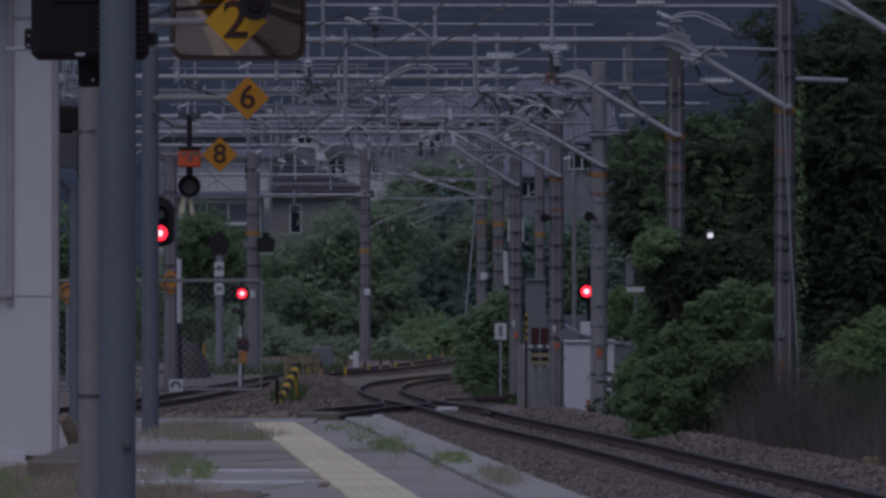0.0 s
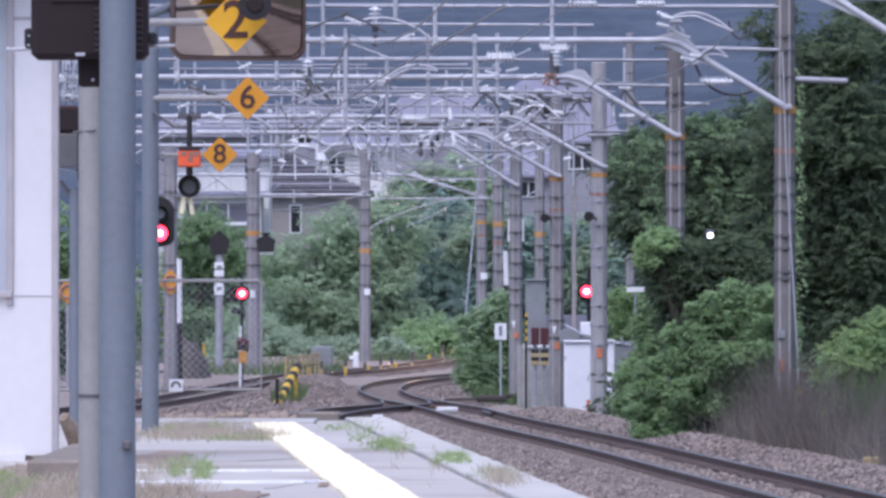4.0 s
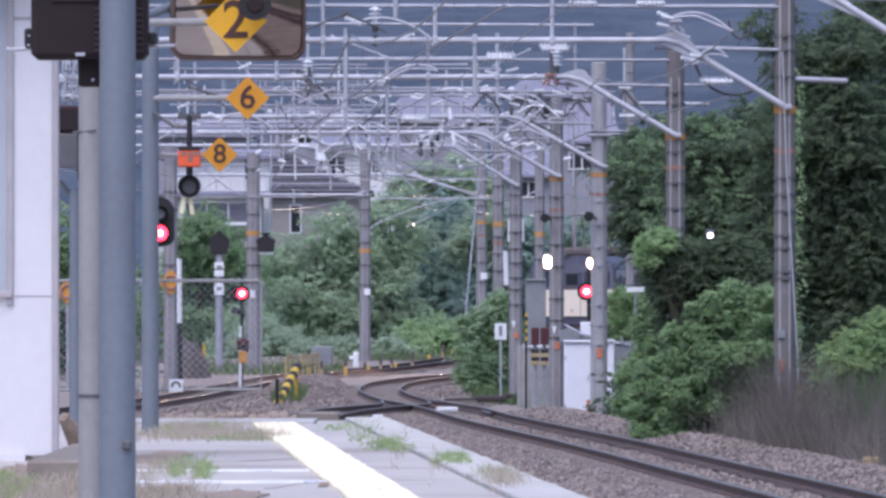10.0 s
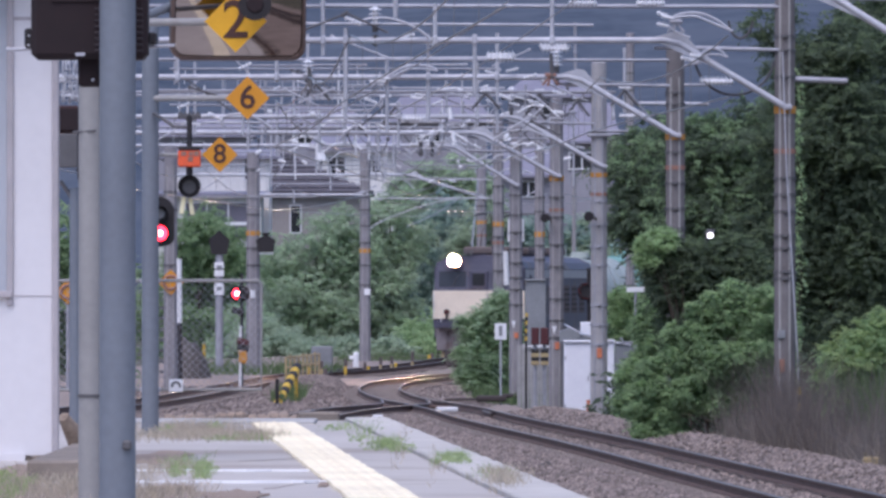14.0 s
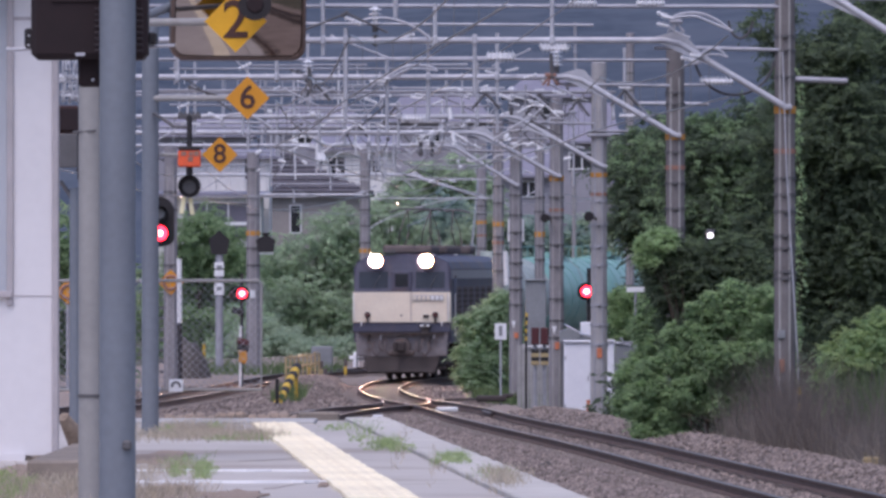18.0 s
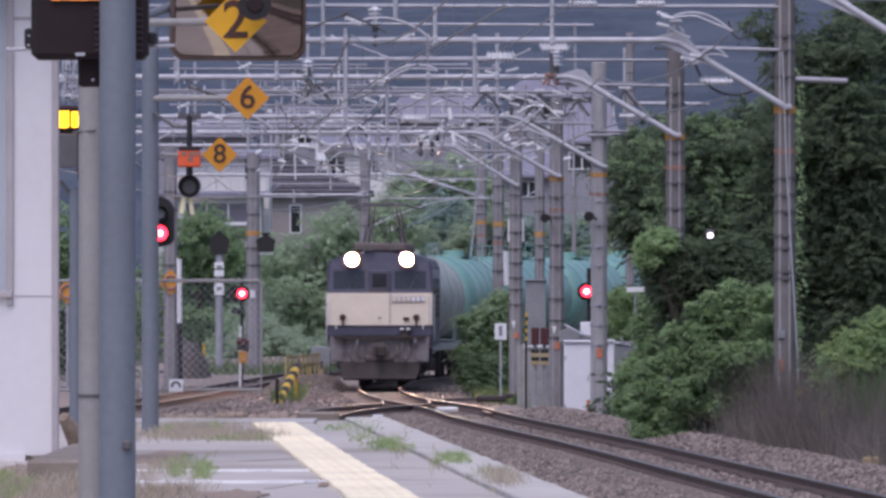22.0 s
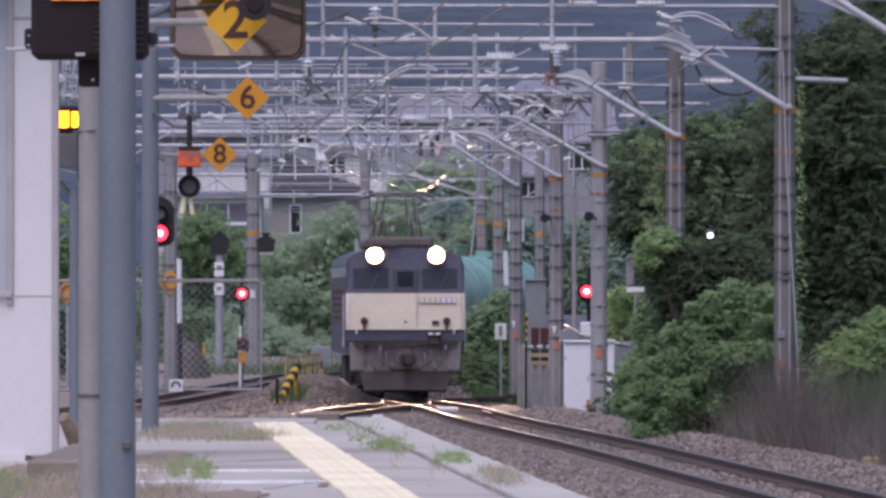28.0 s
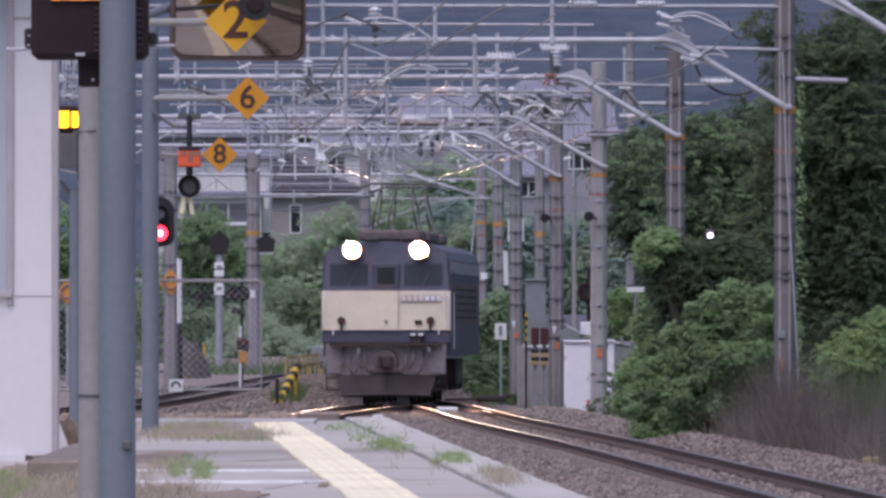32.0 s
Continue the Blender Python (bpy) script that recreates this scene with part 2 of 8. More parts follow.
# ---- mesh builder ----
class M:
    """Collects vertices and faces of one mesh."""

    def __init__(self):
        self.v, self.f, self.mi, self.smooth = [], [], [], []

    def add(self, verts, faces, mi=0, smooth=False):
        k = len(self.v)
        self.v += [tuple(p) for p in verts]
        self.f += [tuple(i + k for i in f) for f in faces]
        self.mi += [mi] * len(faces)
        self.smooth += [smooth] * len(faces)
        return self

    def box(self, c, s, mi=0, r=None, bevel=0.0):
        x, y, z = (k / 2 for k in s)
        if bevel:
            b = min(bevel, x * 0.8, y * 0.8, z * 0.8)
            vs, fs, idx = [], [], {}
            for sx in (-1, 1):
                for sy in (-1, 1):
                    for sz in (-1, 1):
                        for ax in range(3):
                            p = [sx * (x - b), sy * (y - b), sz * (z - b)]
                            p[ax] = (sx * x, sy * y, sz * z)[ax]
                            idx[sx, sy, sz, ax] = len(vs)
                            vs.append(p)
            for ax in range(3):
                o1, o2 = [a for a in range(3) if a != ax]
                for sg in (-1, 1):
                    ring = []
                    for a, bb in ((-1, -1), (1, -1), (1, 1), (-1, 1)):
                        k = [0, 0, 0]
                        k[ax], k[o1], k[o2] = sg, a, bb
                        ring.append(idx[(*k, ax)])
                    fs.append(ring)
                for a in (-1, 1):
                    for bb in (-1, 1):
                        k0, k1 = [0, 0, 0], [0, 0, 0]
                        k0[ax], k0[o1], k0[o2] = -1, a, bb
                        k1[ax], k1[o1], k1[o2] = 1, a, bb
                        fs.append([idx[(*k0, o1)], idx[(*k1, o1)], idx[(*k1, o2)], idx[(*k0, o2)]])
            for sx in (-1, 1):
                for sy in (-1, 1):
                    for sz in (-1, 1):
                        fs.append([idx[sx, sy, sz, a] for a in range(3)])
        else:
            vs = [(a * x, b * y, g * z) for a in (-1, 1) for b in (-1, 1) for g in (-1, 1)]
            fs = [(0, 1, 3, 2), (4, 6, 7, 5), (0, 4, 5, 1), (2, 3, 7, 6), (0, 2, 6, 4), (1, 5, 7, 3)]
        R = Matrix.Translation(c) @ (r or Matrix.Identity(4))
        return self.add([R @ Vector(p) for p in vs], fs, mi)

    def tube(self, p0, p1, r0, r1=None, n=10, mi=0, caps=True, smooth=True):
        p0, p1 = Vector(p0), Vector(p1)
        r1 = r0 if r1 is None else r1
        d = (p1 - p0).normalized()
        a = d.orthogonal().normalized()
        b = d.cross(a)
        vs = []
        for p, r in ((p0, r0), (p1, r1)):
            for i in range(n):
                t = 2 * math.pi * i / n
                vs.append(p + (a * math.cos(t) + b * math.sin(t)) * r)
        self.add(vs, [(i, (i + 1) % n, n + (i + 1) % n, n + i) for i in range(n)], mi, smooth)
        if caps:
            self.add(vs[:n], [tuple(range(n))[::-1]], mi)
            self.add(vs[n:], [tuple(range(n))], mi)
        return self

    def path(self, pts, r, n=8, mi=0):
        """A round bar that follows points, with mitred joints."""
        pts = [Vector(p) for p in pts]
        vs, a = [], None
        for i, p in enumerate(pts):
            d = (pts[min(i + 1, len(pts) - 1)] - pts[max(i - 1, 0)]).normalized()
            a = d.orthogonal().normalized() if a is None else (a - d * a.dot(d)).normalized()
            b = d.cross(a)
            vs += [p + (a * math.cos(2 * math.pi * k / n) + b * math.sin(2 * math.pi * k / n)) * r for k in range(n)]
        fs = [(i * n + k, i * n + (k + 1) % n, (i + 1) * n + (k + 1) % n, (i + 1) * n + k) for i in range(len(pts) - 1) for k in range(n)]
        self.add(vs, fs, mi, True)
        self.add(vs[:n], [tuple(range(n))[::-1]], mi)
        self.add(vs[-n:], [tuple(range(n))], mi)
        return self

    def sweep(self, pts, profile, mis, closed=True):
        """A profile (sideways, up) carried along points that run on the ground plane."""
        vs, n = [], len(profile)
        for i, p in enumerate(pts):
            p = Vector(p)
            d = Vector(pts[min(i + 1, len(pts) - 1)]) - Vector(pts[max(i - 1, 0)])
            side = Vector((d.y, -d.x, 0)).normalized()
            vs += [p + side * a + Vector((0, 0, b)) for a, b in profile]
        m = n if closed else n - 1
        for k in range(m):
            self.add([], [], 0)
        base = len(self.v)
        self.v += [tuple(p) for p in vs]
        for i in range(len(pts) - 1):
            for k in range(m):
                self.f.append((base + i * n + k, base + i * n + (k + 1) % n, base + (i + 1) * n + (k + 1) % n, base + (i + 1) * n + k))
                self.mi.append(mis[k])
                self.smooth.append(False)
        return self

    def prism(self, poly, y0, y1, mi=0, axis="y"):
        """A polygon drawn in x and z (or x and y), given thickness."""
        n = len(poly)
        if axis == "y":
            vs = [(a, y0, b) for a, b in poly] + [(a, y1, b) for a, b in poly]
        elif axis == "z":
            vs = [(a, b, y0) for a, b in poly] + [(a, b, y1) for a, b in poly]
        else:
            vs = [(y0, a, b) for a, b in poly] + [(y1, a, b) for a, b in poly]
        fs = [tuple(range(n)), tuple(range(2 * n - 1, n - 1, -1))] + [(i, n + i, n + (i + 1) % n, (i + 1) % n) for i in range(n)]
        return self.add(vs, fs, mi)

    def disc(self, c, r, y1, n=20, mi=0):
        """A short round plate with its axis along y."""
        return self.tube(c, (c[0], c[1] + y1, c[2]), r, r, n, mi)

    def mesh(self, name, mats):
        me = bpy.data.meshes.new(name)
        me.from_pydata(self.v, [], self.f)
        for m in mats:
            me.materials.append(m)
        me.polygons.foreach_set("material_index", self.mi)
        me.polygons.foreach_set("use_smooth", self.smooth)
        bm = bmesh.new()
        bm.from_mesh(me)
        bmesh.ops.recalc_face_normals(bm, faces=bm.faces)
        bm.to_mesh(me)
        bm.free()
        return me


def solid(name, m, mats, parent=None, label="", m_world=None):
    """One mesh object, from a builder, at top level or under a thing."""
    ob = new(name, m.mesh(name, mats if isinstance(mats, (list, tuple)) else [mats]))
    if m_world is not None:
        ob.matrix_basis = m_world
    if parent is not None:
        ob.parent = parent
    if label:
        ob["label"] = label
    return ob


def base(name, x, y, z, label, category, group="", rz=0, kind=""):
    """An empty at a thing's base."""
    ob = new(name)
    ob.empty_display_size = 0.2
    ob.matrix_basis = pose(x, y, z, 0, 0, rz)
    return tagged(ob, label, category, group, kind)


def leaves(name, centres, radii, count, size, material, parent=None, seed=1, inner=0.45, per=12, lit=0.95):
    """Small bent leaves in two rows along short drooping twigs, which crowd into clumps and leave gaps in overlapping lobes."""
    rng = np.random.default_rng(seed)
    c, r = np.array(centres, float), np.array(radii, float)
    nt = max(4, count // per)
    w = (r.prod(1)) ** (2 / 3)
    pick = rng.choice(len(c), nt * 2, p=w / w.sum())
    d = rng.normal(size=(nt * 2, 3))
    d /= np.linalg.norm(d, axis=1, keepdims=True)
    p0 = c[pick] + d * r[pick] * rng.random((nt * 2, 1)) ** inner
    wave = rng.normal(size=(5, 3)) * 2.2 / max(0.12, float(np.median(r)))
    field = np.sin(p0 @ wave.T + rng.random(5) * 6.3).sum(1) + rng.normal(size=nt * 2) * 0.9
    keep = np.argsort(field)[nt:]
    p0, d = p0[keep], d[keep]
    way = d * np.array([0.75, 0.75, 0.5]) + rng.normal(size=(nt, 3)) * np.array([0.6, 0.6, 0.35]) + np.array([0, -0.1, 0.1])
    way /= np.linalg.norm(way, axis=1, keepdims=True)
    side = np.cross(way, np.array([0, 0, 1]) + rng.normal(size=(nt, 3)) * 0.35)
    side /= np.linalg.norm(side, axis=1, keepdims=True) + 1e-6
    length = size * per * 0.55 * (0.6 + 0.8 * rng.random((nt, 1, 1)))
    u = ((np.arange(per) + rng.random((nt, per))) / per)[..., None]
    sg = np.where(np.arange(per) % 2, 1.0, -1.0)[None, :, None]
    s = size * (0.6 + 0.8 * rng.random((nt, per, 1))) * (1.15 - 0.45 * u)
    p = p0[:, None] + way[:, None] * u * length + np.array([0, 0, -0.35]) * length * u * u + side[:, None] * sg * s * 0.9
    t = way[:, None] * 0.55 + side[:, None] * sg * 0.8 + rng.normal(size=(nt, per, 3)) * 0.35 + np.array([0, 0, -0.2])
    nrm = np.cross(way, side)[:, None] * 0.3 + rng.normal(size=(nt, per, 3)) * 0.42 + d[:, None] * 0.25 + np.array([0, -0.2, lit])
    t /= np.linalg.norm(t, axis=2, keepdims=True)
    b = np.cross(nrm, t)
    b /= np.linalg.norm(b, axis=2, keepdims=True) + 1e-6
    nrm = np.cross(t, b)
    v = np.stack([p - t * s * 1.2, p + b * s * 0.42 - nrm * s * 0.12, p + t * s * 1.2 - np.array([0, 0, 0.3]) * s, p - b * s * 0.42 - nrm * s * 0.12], 2).reshape(-1, 3)
    n = nt * per
    me = bpy.data.meshes.new(name)
    me.vertices.add(len(v))
    me.vertices.foreach_set("co", v.ravel())
    k = np.arange(n) * 4
    tri = np.stack([k, k + 1, k + 2, k, k + 2, k + 3], 1).ravel()
    me.loops.add(len(tri))
    me.loops.foreach_set("vertex_index", tri.astype(np.int32))
    me.polygons.add(n * 2)
    me.polygons.foreach_set("loop_start", np.arange(n * 2, dtype=np.int32) * 3)
    me.update(calc_edges=True)
    me.materials.append(material)
    ob = new(name, me)
    if parent is not None:
        ob.parent = parent
    return ob


def blades(name, xyz, height, width, lean, material, seed=3):
    """Upright grass or twig blades at the points given."""
    rng = np.random.default_rng(seed)
    p = np.array(xyz, float)
    n = len(p)
    a = rng.random(n) * 2 * np.pi
    side = np.stack([np.cos(a), np.sin(a), np.zeros(n)], 1)
    h = height * (0.45 + 0.75 * rng.random((n, 1)))
    tip = rng.normal(size=(n, 3)) * lean
    tip[:, 2] = 0
    mid = p + tip * h * 0.35 + np.array([0, 0, 1]) * h * 0.55
    top = p + tip * h + np.array([0, 0, 1]) * h * (1 - 0.3 * np.minimum(1, np.linalg.norm(tip, axis=1, keepdims=True)))
    w = width * (0.6 + 0.8 * rng.random((n, 1)))
    v = np.stack([p - side * w, p + side * w, mid + side * w * 0.8, top, mid - side * w * 0.8], 1).reshape(-1, 3)
    k = np.arange(n) * 5
    tri = np.stack([k, k + 1, k + 2, k, k + 2, k + 4, k + 4, k + 2, k + 3], 1).ravel()
    me = bpy.data.meshes.new(name)
    me.vertices.add(len(v))
    me.vertices.foreach_set("co", v.ravel())
    me.loops.add(len(tri))
    me.loops.foreach_set("vertex_index", tri.astype(np.int32))
    me.polygons.add(n * 3)
    me.polygons.foreach_set("loop_start", np.arange(n * 3, dtype=np.int32) * 3)
    me.update(calc_edges=True)
    me.materials.append(material)
    return new(name, me)


def curve_through(pts):
    """x as a smooth function of y, through (y, x) knots (Catmull-Rom in y)."""
    ys, xs = [p[0] for p in pts], [p[1] for p in pts]
    sl = [(xs[min(i + 1, len(xs) - 1)] - xs[max(i - 1, 0)]) / (ys[min(i + 1, len(ys) - 1)] - ys[max(i - 1, 0)]) for i in range(len(xs))]

    def f(y):
        i = max(0, min(len(ys) - 2, sum(1 for q in ys if q <= y) - 1))
        h = ys[i + 1] - ys[i]
        t = (y - ys[i]) / h
        if t < 0:
            return xs[0] + sl[0] * (y - ys[0])
        if t > 1:
            return xs[-1] + sl[-1] * (y - ys[-1])
        return ((2 * t**3 - 3 * t**2 + 1) * xs[i] + (t**3 - 2 * t**2 + t) * h * sl[i]
                + (3 * t**2 - 2 * t**3) * xs[i + 1] + (t**3 - t**2) * h * sl[i + 1])
    return f


def across(u, d):
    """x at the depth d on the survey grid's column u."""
    return (u - 784) * d / 17956


def level(v, d):
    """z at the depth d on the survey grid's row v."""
    return 2.32 + (535 - v) * d / 17956


def span(n, d):
    return n * d / 17956


# ---- tracks: x of each centre line against y ----
MAIN = curve_through([(40, 7.9), (100, 5.43), (121, 4.58), (140.6, 3.76), (154, 3.22), (169, 2.58), (181, 2.0), (194, 1.36), (207, 0.8), (228, 0.1), (241, -0.36), (254, -0.95),
                      (268, -1.45), (280, -1.75), (290, -1.72), (301, -1.5), (312, -0.7), (324.5, 0.8), (332, 1.95), (352.6, 5.2), (366, 7.3), (400, 12.6), (450, 20.5), (540, 35)])
BRANCH = curve_through([(40, 2.6), (97, 0.45), (142, -1.2), (170, -2.5), (190, -2.95), (209, -2.75), (225, -2.0), (233, -1.48), (241, -0.9), (254, -1.03)])
SECOND = curve_through([(40, -13), (120, -11), (180, -9.2), (240, -7.6), (269, -6.7), (300, -5.7), (326, -4.4), (348, -1.9), (372, 1.2), (400, 5.4), (450, 14), (540, 30)])


GRADE = curve_through([(200, 0.0), (225, -0.02), (240, -0.07), (262, -0.10), (285, -0.06), (305, -0.02), (325, 0.05), (340, 0.075), (350, 0.13), (358, 0.21), (366, 0.31), (380, 0.38), (400, 0.43), (500, 0.68)])


def rail_z(y):
    return 0.0 if y < 200 else GRADE(y)


def cant(y):
    """How far the right rail of the main line lies above the left one on the near curve."""
    return 0.045 * max(0.0, min(1.0, (250 - y) / 30))


def line(f, y0, y1, step=2.0, dx=0.0, dz=0.0):
    n = max(1, round((y1 - y0) / step))
    pts = []
    for i in range(n + 1):
        y = y0 + (y1 - y0) * i / n
        s = (f(y + 0.5) - f(y - 0.5))
        pts.append((f(y) + dx / math.sqrt(1 + s * s), y - dx * s / math.sqrt(1 + s * s), rail_z(y) + dz))
    return pts


RAIL_PROFILE = [(-0.06, -0.15), (0.06, -0.15), (0.055, -0.125), (0.009, -0.11), (0.009, -0.045), (0.032, -0.035), (0.032, -0.014), (0.0301, -0.0086), (0.0239, -0.0035), (0.016, -0.0008), (0.0, 0.0),
                (-0.016, -0.0008), (-0.0239, -0.0035), (-0.0301, -0.0086), (-0.032, -0.014), (-0.032, -0.035), (-0.009, -0.045), (-0.009, -0.11), (-0.055, -0.125)]
RAIL_MI = [0, 0, 0, 0, 0, 0, 1, 1, 1, 1, 1, 1, 1, 1, 0, 0, 0, 0, 0]


def railway_track(f, y0, y1, label):
    t = base("railway_track", f(y0), y0, 0, label, "railway track", kind="structure")
    inv = t.matrix_basis.inverted()
    for dx in (-0.566, 0.566):
        pts = line(f, y0, y1, 1.5, dx)
        if f is MAIN and dx > 0:
            pts = [(p[0], p[1], p[2] + cant(p[1])) for p in pts]
        m = M().sweep(pts, RAIL_PROFILE, RAIL_MI)
        ob = solid("rail", m, [RAIL_SIDE, RAIL_HEAD], t, "rusty steel rail with worn top")
        ob.matrix_basis = inv
    m = M()
    y = y0
    while y < y1:
        s = f(y + 0.5) - f(y - 0.5)
        m.box((f(y), y, rail_z(y) - 0.235), (2.0, 0.22, 0.17), r=pose(0, 0, 0, 0, 0, -math.degrees(math.atan(s))), bevel=0.02)
        y += 0.62
    ob = solid("sleepers", m, SLEEPER, t)
    ob.matrix_basis = inv
    tagged(ob, kind="stuff")
    return t


railway_track(MAIN, -50, 500, "main railway track with rusty rails on brown ballast")
railway_track(BRANCH, -50, 250, "branch track with rusty rails leading to the platform")
railway_track(SECOND, 150, 500, "second railway track with rusty rails beyond the yard")

# points and crossing of the turnout: check rails, frog, point rods
turnout = base("turnout", -0.5, 226, 0, "rusty turnout where the branch leaves the main track", "turnout", kind="structure")
for f, dx in ((MAIN, 0.47), (BRANCH, -0.47)):
    ob = solid("check_rail", M().sweep(line(f, 214, 219, 1.0, dx), RAIL_PROFILE, RAIL_MI), [RAIL_SIDE, RAIL_HEAD], turnout)
    ob.matrix_basis = turnout.matrix_basis.inverted()
m = M()
for y in (240.0, 240.7):
    m.tube((-1.5, y, -0.16), (0.9, y, -0.16), 0.025, n=6)
ob = solid("point_rod", m, RAIL_SIDE, turnout)
ob.matrix_basis = turnout.matrix_basis.inverted()

# ---- ground ----
gr = M()
xs, ys = [-1500, -400, -120, -60, -30, -15, -5, 0, 5, 10, 20, 40, 80, 200, 500, 1500], [-200, 0, 60, 120, 180, 240, 300, 360, 420, 520, 700, 1000, 2000, 4500]
gv = [(x, y, -0.42 + min(1.2, rail_z(y))) for y in ys for x in xs]
n = len(xs)
gr.add(gv, [(j * n + i, j * n + i + 1, (j + 1) * n + i + 1, (j + 1) * n + i) for j in range(len(ys) - 1) for i in range(n - 1)])
tagged(solid("ground", gr, SOIL), "dark earth and low growth round the railway", "ground", kind="structure")

bal = M()
rng = random.Random(5)
rows_y = [-60 + 2.0 * i for i in range(251)]
cols = 27
for y in rows_y:
    c = MAIN(y)
    right = 2.75 + 0.25 * math.sin(y * 0.21)
    left = -13 - 0.02 * (y - 100)
    for k in range(cols):
        u = k / (cols - 1)
        x = c + left + (right - left) * u
        low = 0.04 * max(0.0, min(1.0, 2.0 - abs(x - c)))
        shoulder = 0.12 * max(0.0, 1 - abs((x - c) - 2.1) / 1.0) if y < 250 else 0.0
        z = rail_z(y) - 0.21 - low + shoulder + rng.uniform(-0.03, 0.03) + (cant(y) * min(1.0, max(0.0, (x - c) / 1.0 + 0.3)))
        if k in (0, cols - 1):
            z = rail_z(y) - 0.5
        bal.v.append((x, y, z))
for j in range(len(rows_y) - 1):
    for k in range(cols - 1):
        bal.f.append((j * cols + k, j * cols + k + 1, (j + 1) * cols + k + 1, (j + 1) * cols + k))
        bal.mi.append(0)
        bal.smooth.append(True)
tagged(solid("ballast_bed", bal, GRAVEL), "brown-grey ballast bed of the station tracks", "ballast", kind="structure")


def stones(name, pts, size, seed):
    rng = np.random.default_rng(seed)
    p = np.array(pts)
    n = len(p)
    octa = np.array([(1, 0, 0), (-1, 0, 0), (0, 1, 0), (0, -1, 0), (0, 0, 1), (0, 0, -1)], float)
    v = octa[None] * (size * (0.5 + 0.9 * rng.random((n, 1, 1)))) * (0.65 + 0.6 * rng.random((n, 6, 1)))
    a = rng.random(n) * 6.28
    ca, sa = np.cos(a)[:, None], np.sin(a)[:, None]
    v = np.stack([v[..., 0] * ca - v[..., 1] * sa + 0.3 * v[..., 2], v[..., 0] * sa + v[..., 1] * ca, v[..., 2] * 0.8 + 0.25 * v[..., 0]], 2) + p[:, None]
    f = np.array([(0, 2, 4), (2, 1, 4), (1, 3, 4), (3, 0, 4), (2, 0, 5), (1, 2, 5), (3, 1, 5), (0, 3, 5)])
    tri = (f[None] + (np.arange(n) * 6)[:, None, None]).ravel()
    me = bpy.data.meshes.new(name)
    me.vertices.add(n * 6)
    me.vertices.foreach_set("co", v.ravel())
    me.loops.add(len(tri))
    me.loops.foreach_set("vertex_index", tri.astype(np.int32))
    me.polygons.add(n * 8)
    me.polygons.foreach_set("loop_start", np.arange(n * 8, dtype=np.int32) * 3)
    me.update(calc_edges=True)
    me.materials.append(STONE)
    return new(name, me)


pts = []
for _ in range(78000):
    y = 116 + 110 * rng.random() ** 1.25
    x = MAIN(y) + rng.uniform(-4.2, 2.75)
    c = x - MAIN(y)
    if abs(abs(c) - 0.566) < 0.11:
        continue
    sh = 0.12 * max(0.0, 1 - abs(c - 2.1) / 1.0)
    pts.append((x, y, rail_z(y) - 0.158 - 0.04 * max(0.0, min(1.0, 2.0 - abs(c))) + sh + cant(y) * min(1.0, max(0.0, c + 0.3)) + rng.uniform(-0.02, 0.03)))
for _ in range(9000):
    y = 215 + 90 * rng.random()
    x = MAIN(y) + rng.uniform(-7, 2.3)
    if abs(abs(x - MAIN(y)) - 0.566) > 0.1:
        pts.append((x, y, -0.18 + rail_z(y)))
for _ in range(5200):
    u, v = rng.uniform(-1, 1), rng.uniform(-1, 1)
    pts.append((-4.0 + 1.25 * u, 296 + 15 * v, -0.41 + 0.56 * (1 - u ** 4) * (1 - v ** 4)))
tagged(stones("ballast_stones", pts, 0.041, 8), "loose brown and grey ballast stones", "ballast", kind="stuff")

# ---- platform ----
PT = 1.02


def edge_x(y):
    return 0.98 - 0.0340 * (y - 67.4)


platform = base("platform", 0, 0, 0, "low worn railway platform with asphalt top and concrete edge slabs", "platform", kind="structure")
m = M()
m.prism([(-12, -60), (edge_x(-60) - 0.5, -60), (edge_x(114) - 0.5, 114), (-12, 114)], -0.4, PT - 0.03, axis="z")
solid("platform_body", m, ASPHALT, platform, "grey worn asphalt platform surface with cracks")
m = M()
m.prism([(edge_x(-60) - 0.5, -60), (edge_x(-60) - 0.08, -60), (edge_x(114) - 0.08, 114), (edge_x(114) - 0.5, 114)], -0.4, PT - 0.12, axis="z")
solid("platform_wall", m, CONCRETE, platform, "grey concrete platform side wall")


def along(x0, x1, y0, y1, t):
    """A slightly skewed slab between two lines that run with the platform edge."""
    return [(edge_x(y0) + x0, y0), (edge_x(y0) + x1, y0), (edge_x(y1) + x1, y1), (edge_x(y1) + x0, y1)]


# kerb-like painted edges that cross the asphalt
for y, x0, x1 in ((79.7, -2.415, -1.047), (74.6, -2.26, -0.806)):
    m = M()
    rw = random.Random(int(y))
    n_ = 14
    edge = [(x0 + (x1 - x0) * q / n_, y + rw.uniform(-0.1, 0.1), 0.11 * rw.uniform(0.4, 1.3)) for q in range(n_ + 1)]
    for (xa, ya, wa), (xb, yb, wb) in zip(edge, edge[1:]):
        m.prism([(xa, ya - wa), (xb, yb - wb), (xb, yb + wb), (xa, ya + wa)], PT - 0.04, PT - 0.012, axis="z")
    solid("white_line", m, WHITE_LINE, platform, "worn white painted line across the platform")
m = M().box((-2.9, 111.8, PT - 0.02), (3.0, 3.0, 0.05), bevel=0.01)
solid("concrete_patch", m, CONCRETE, platform, "pale concrete patch at the platform end")


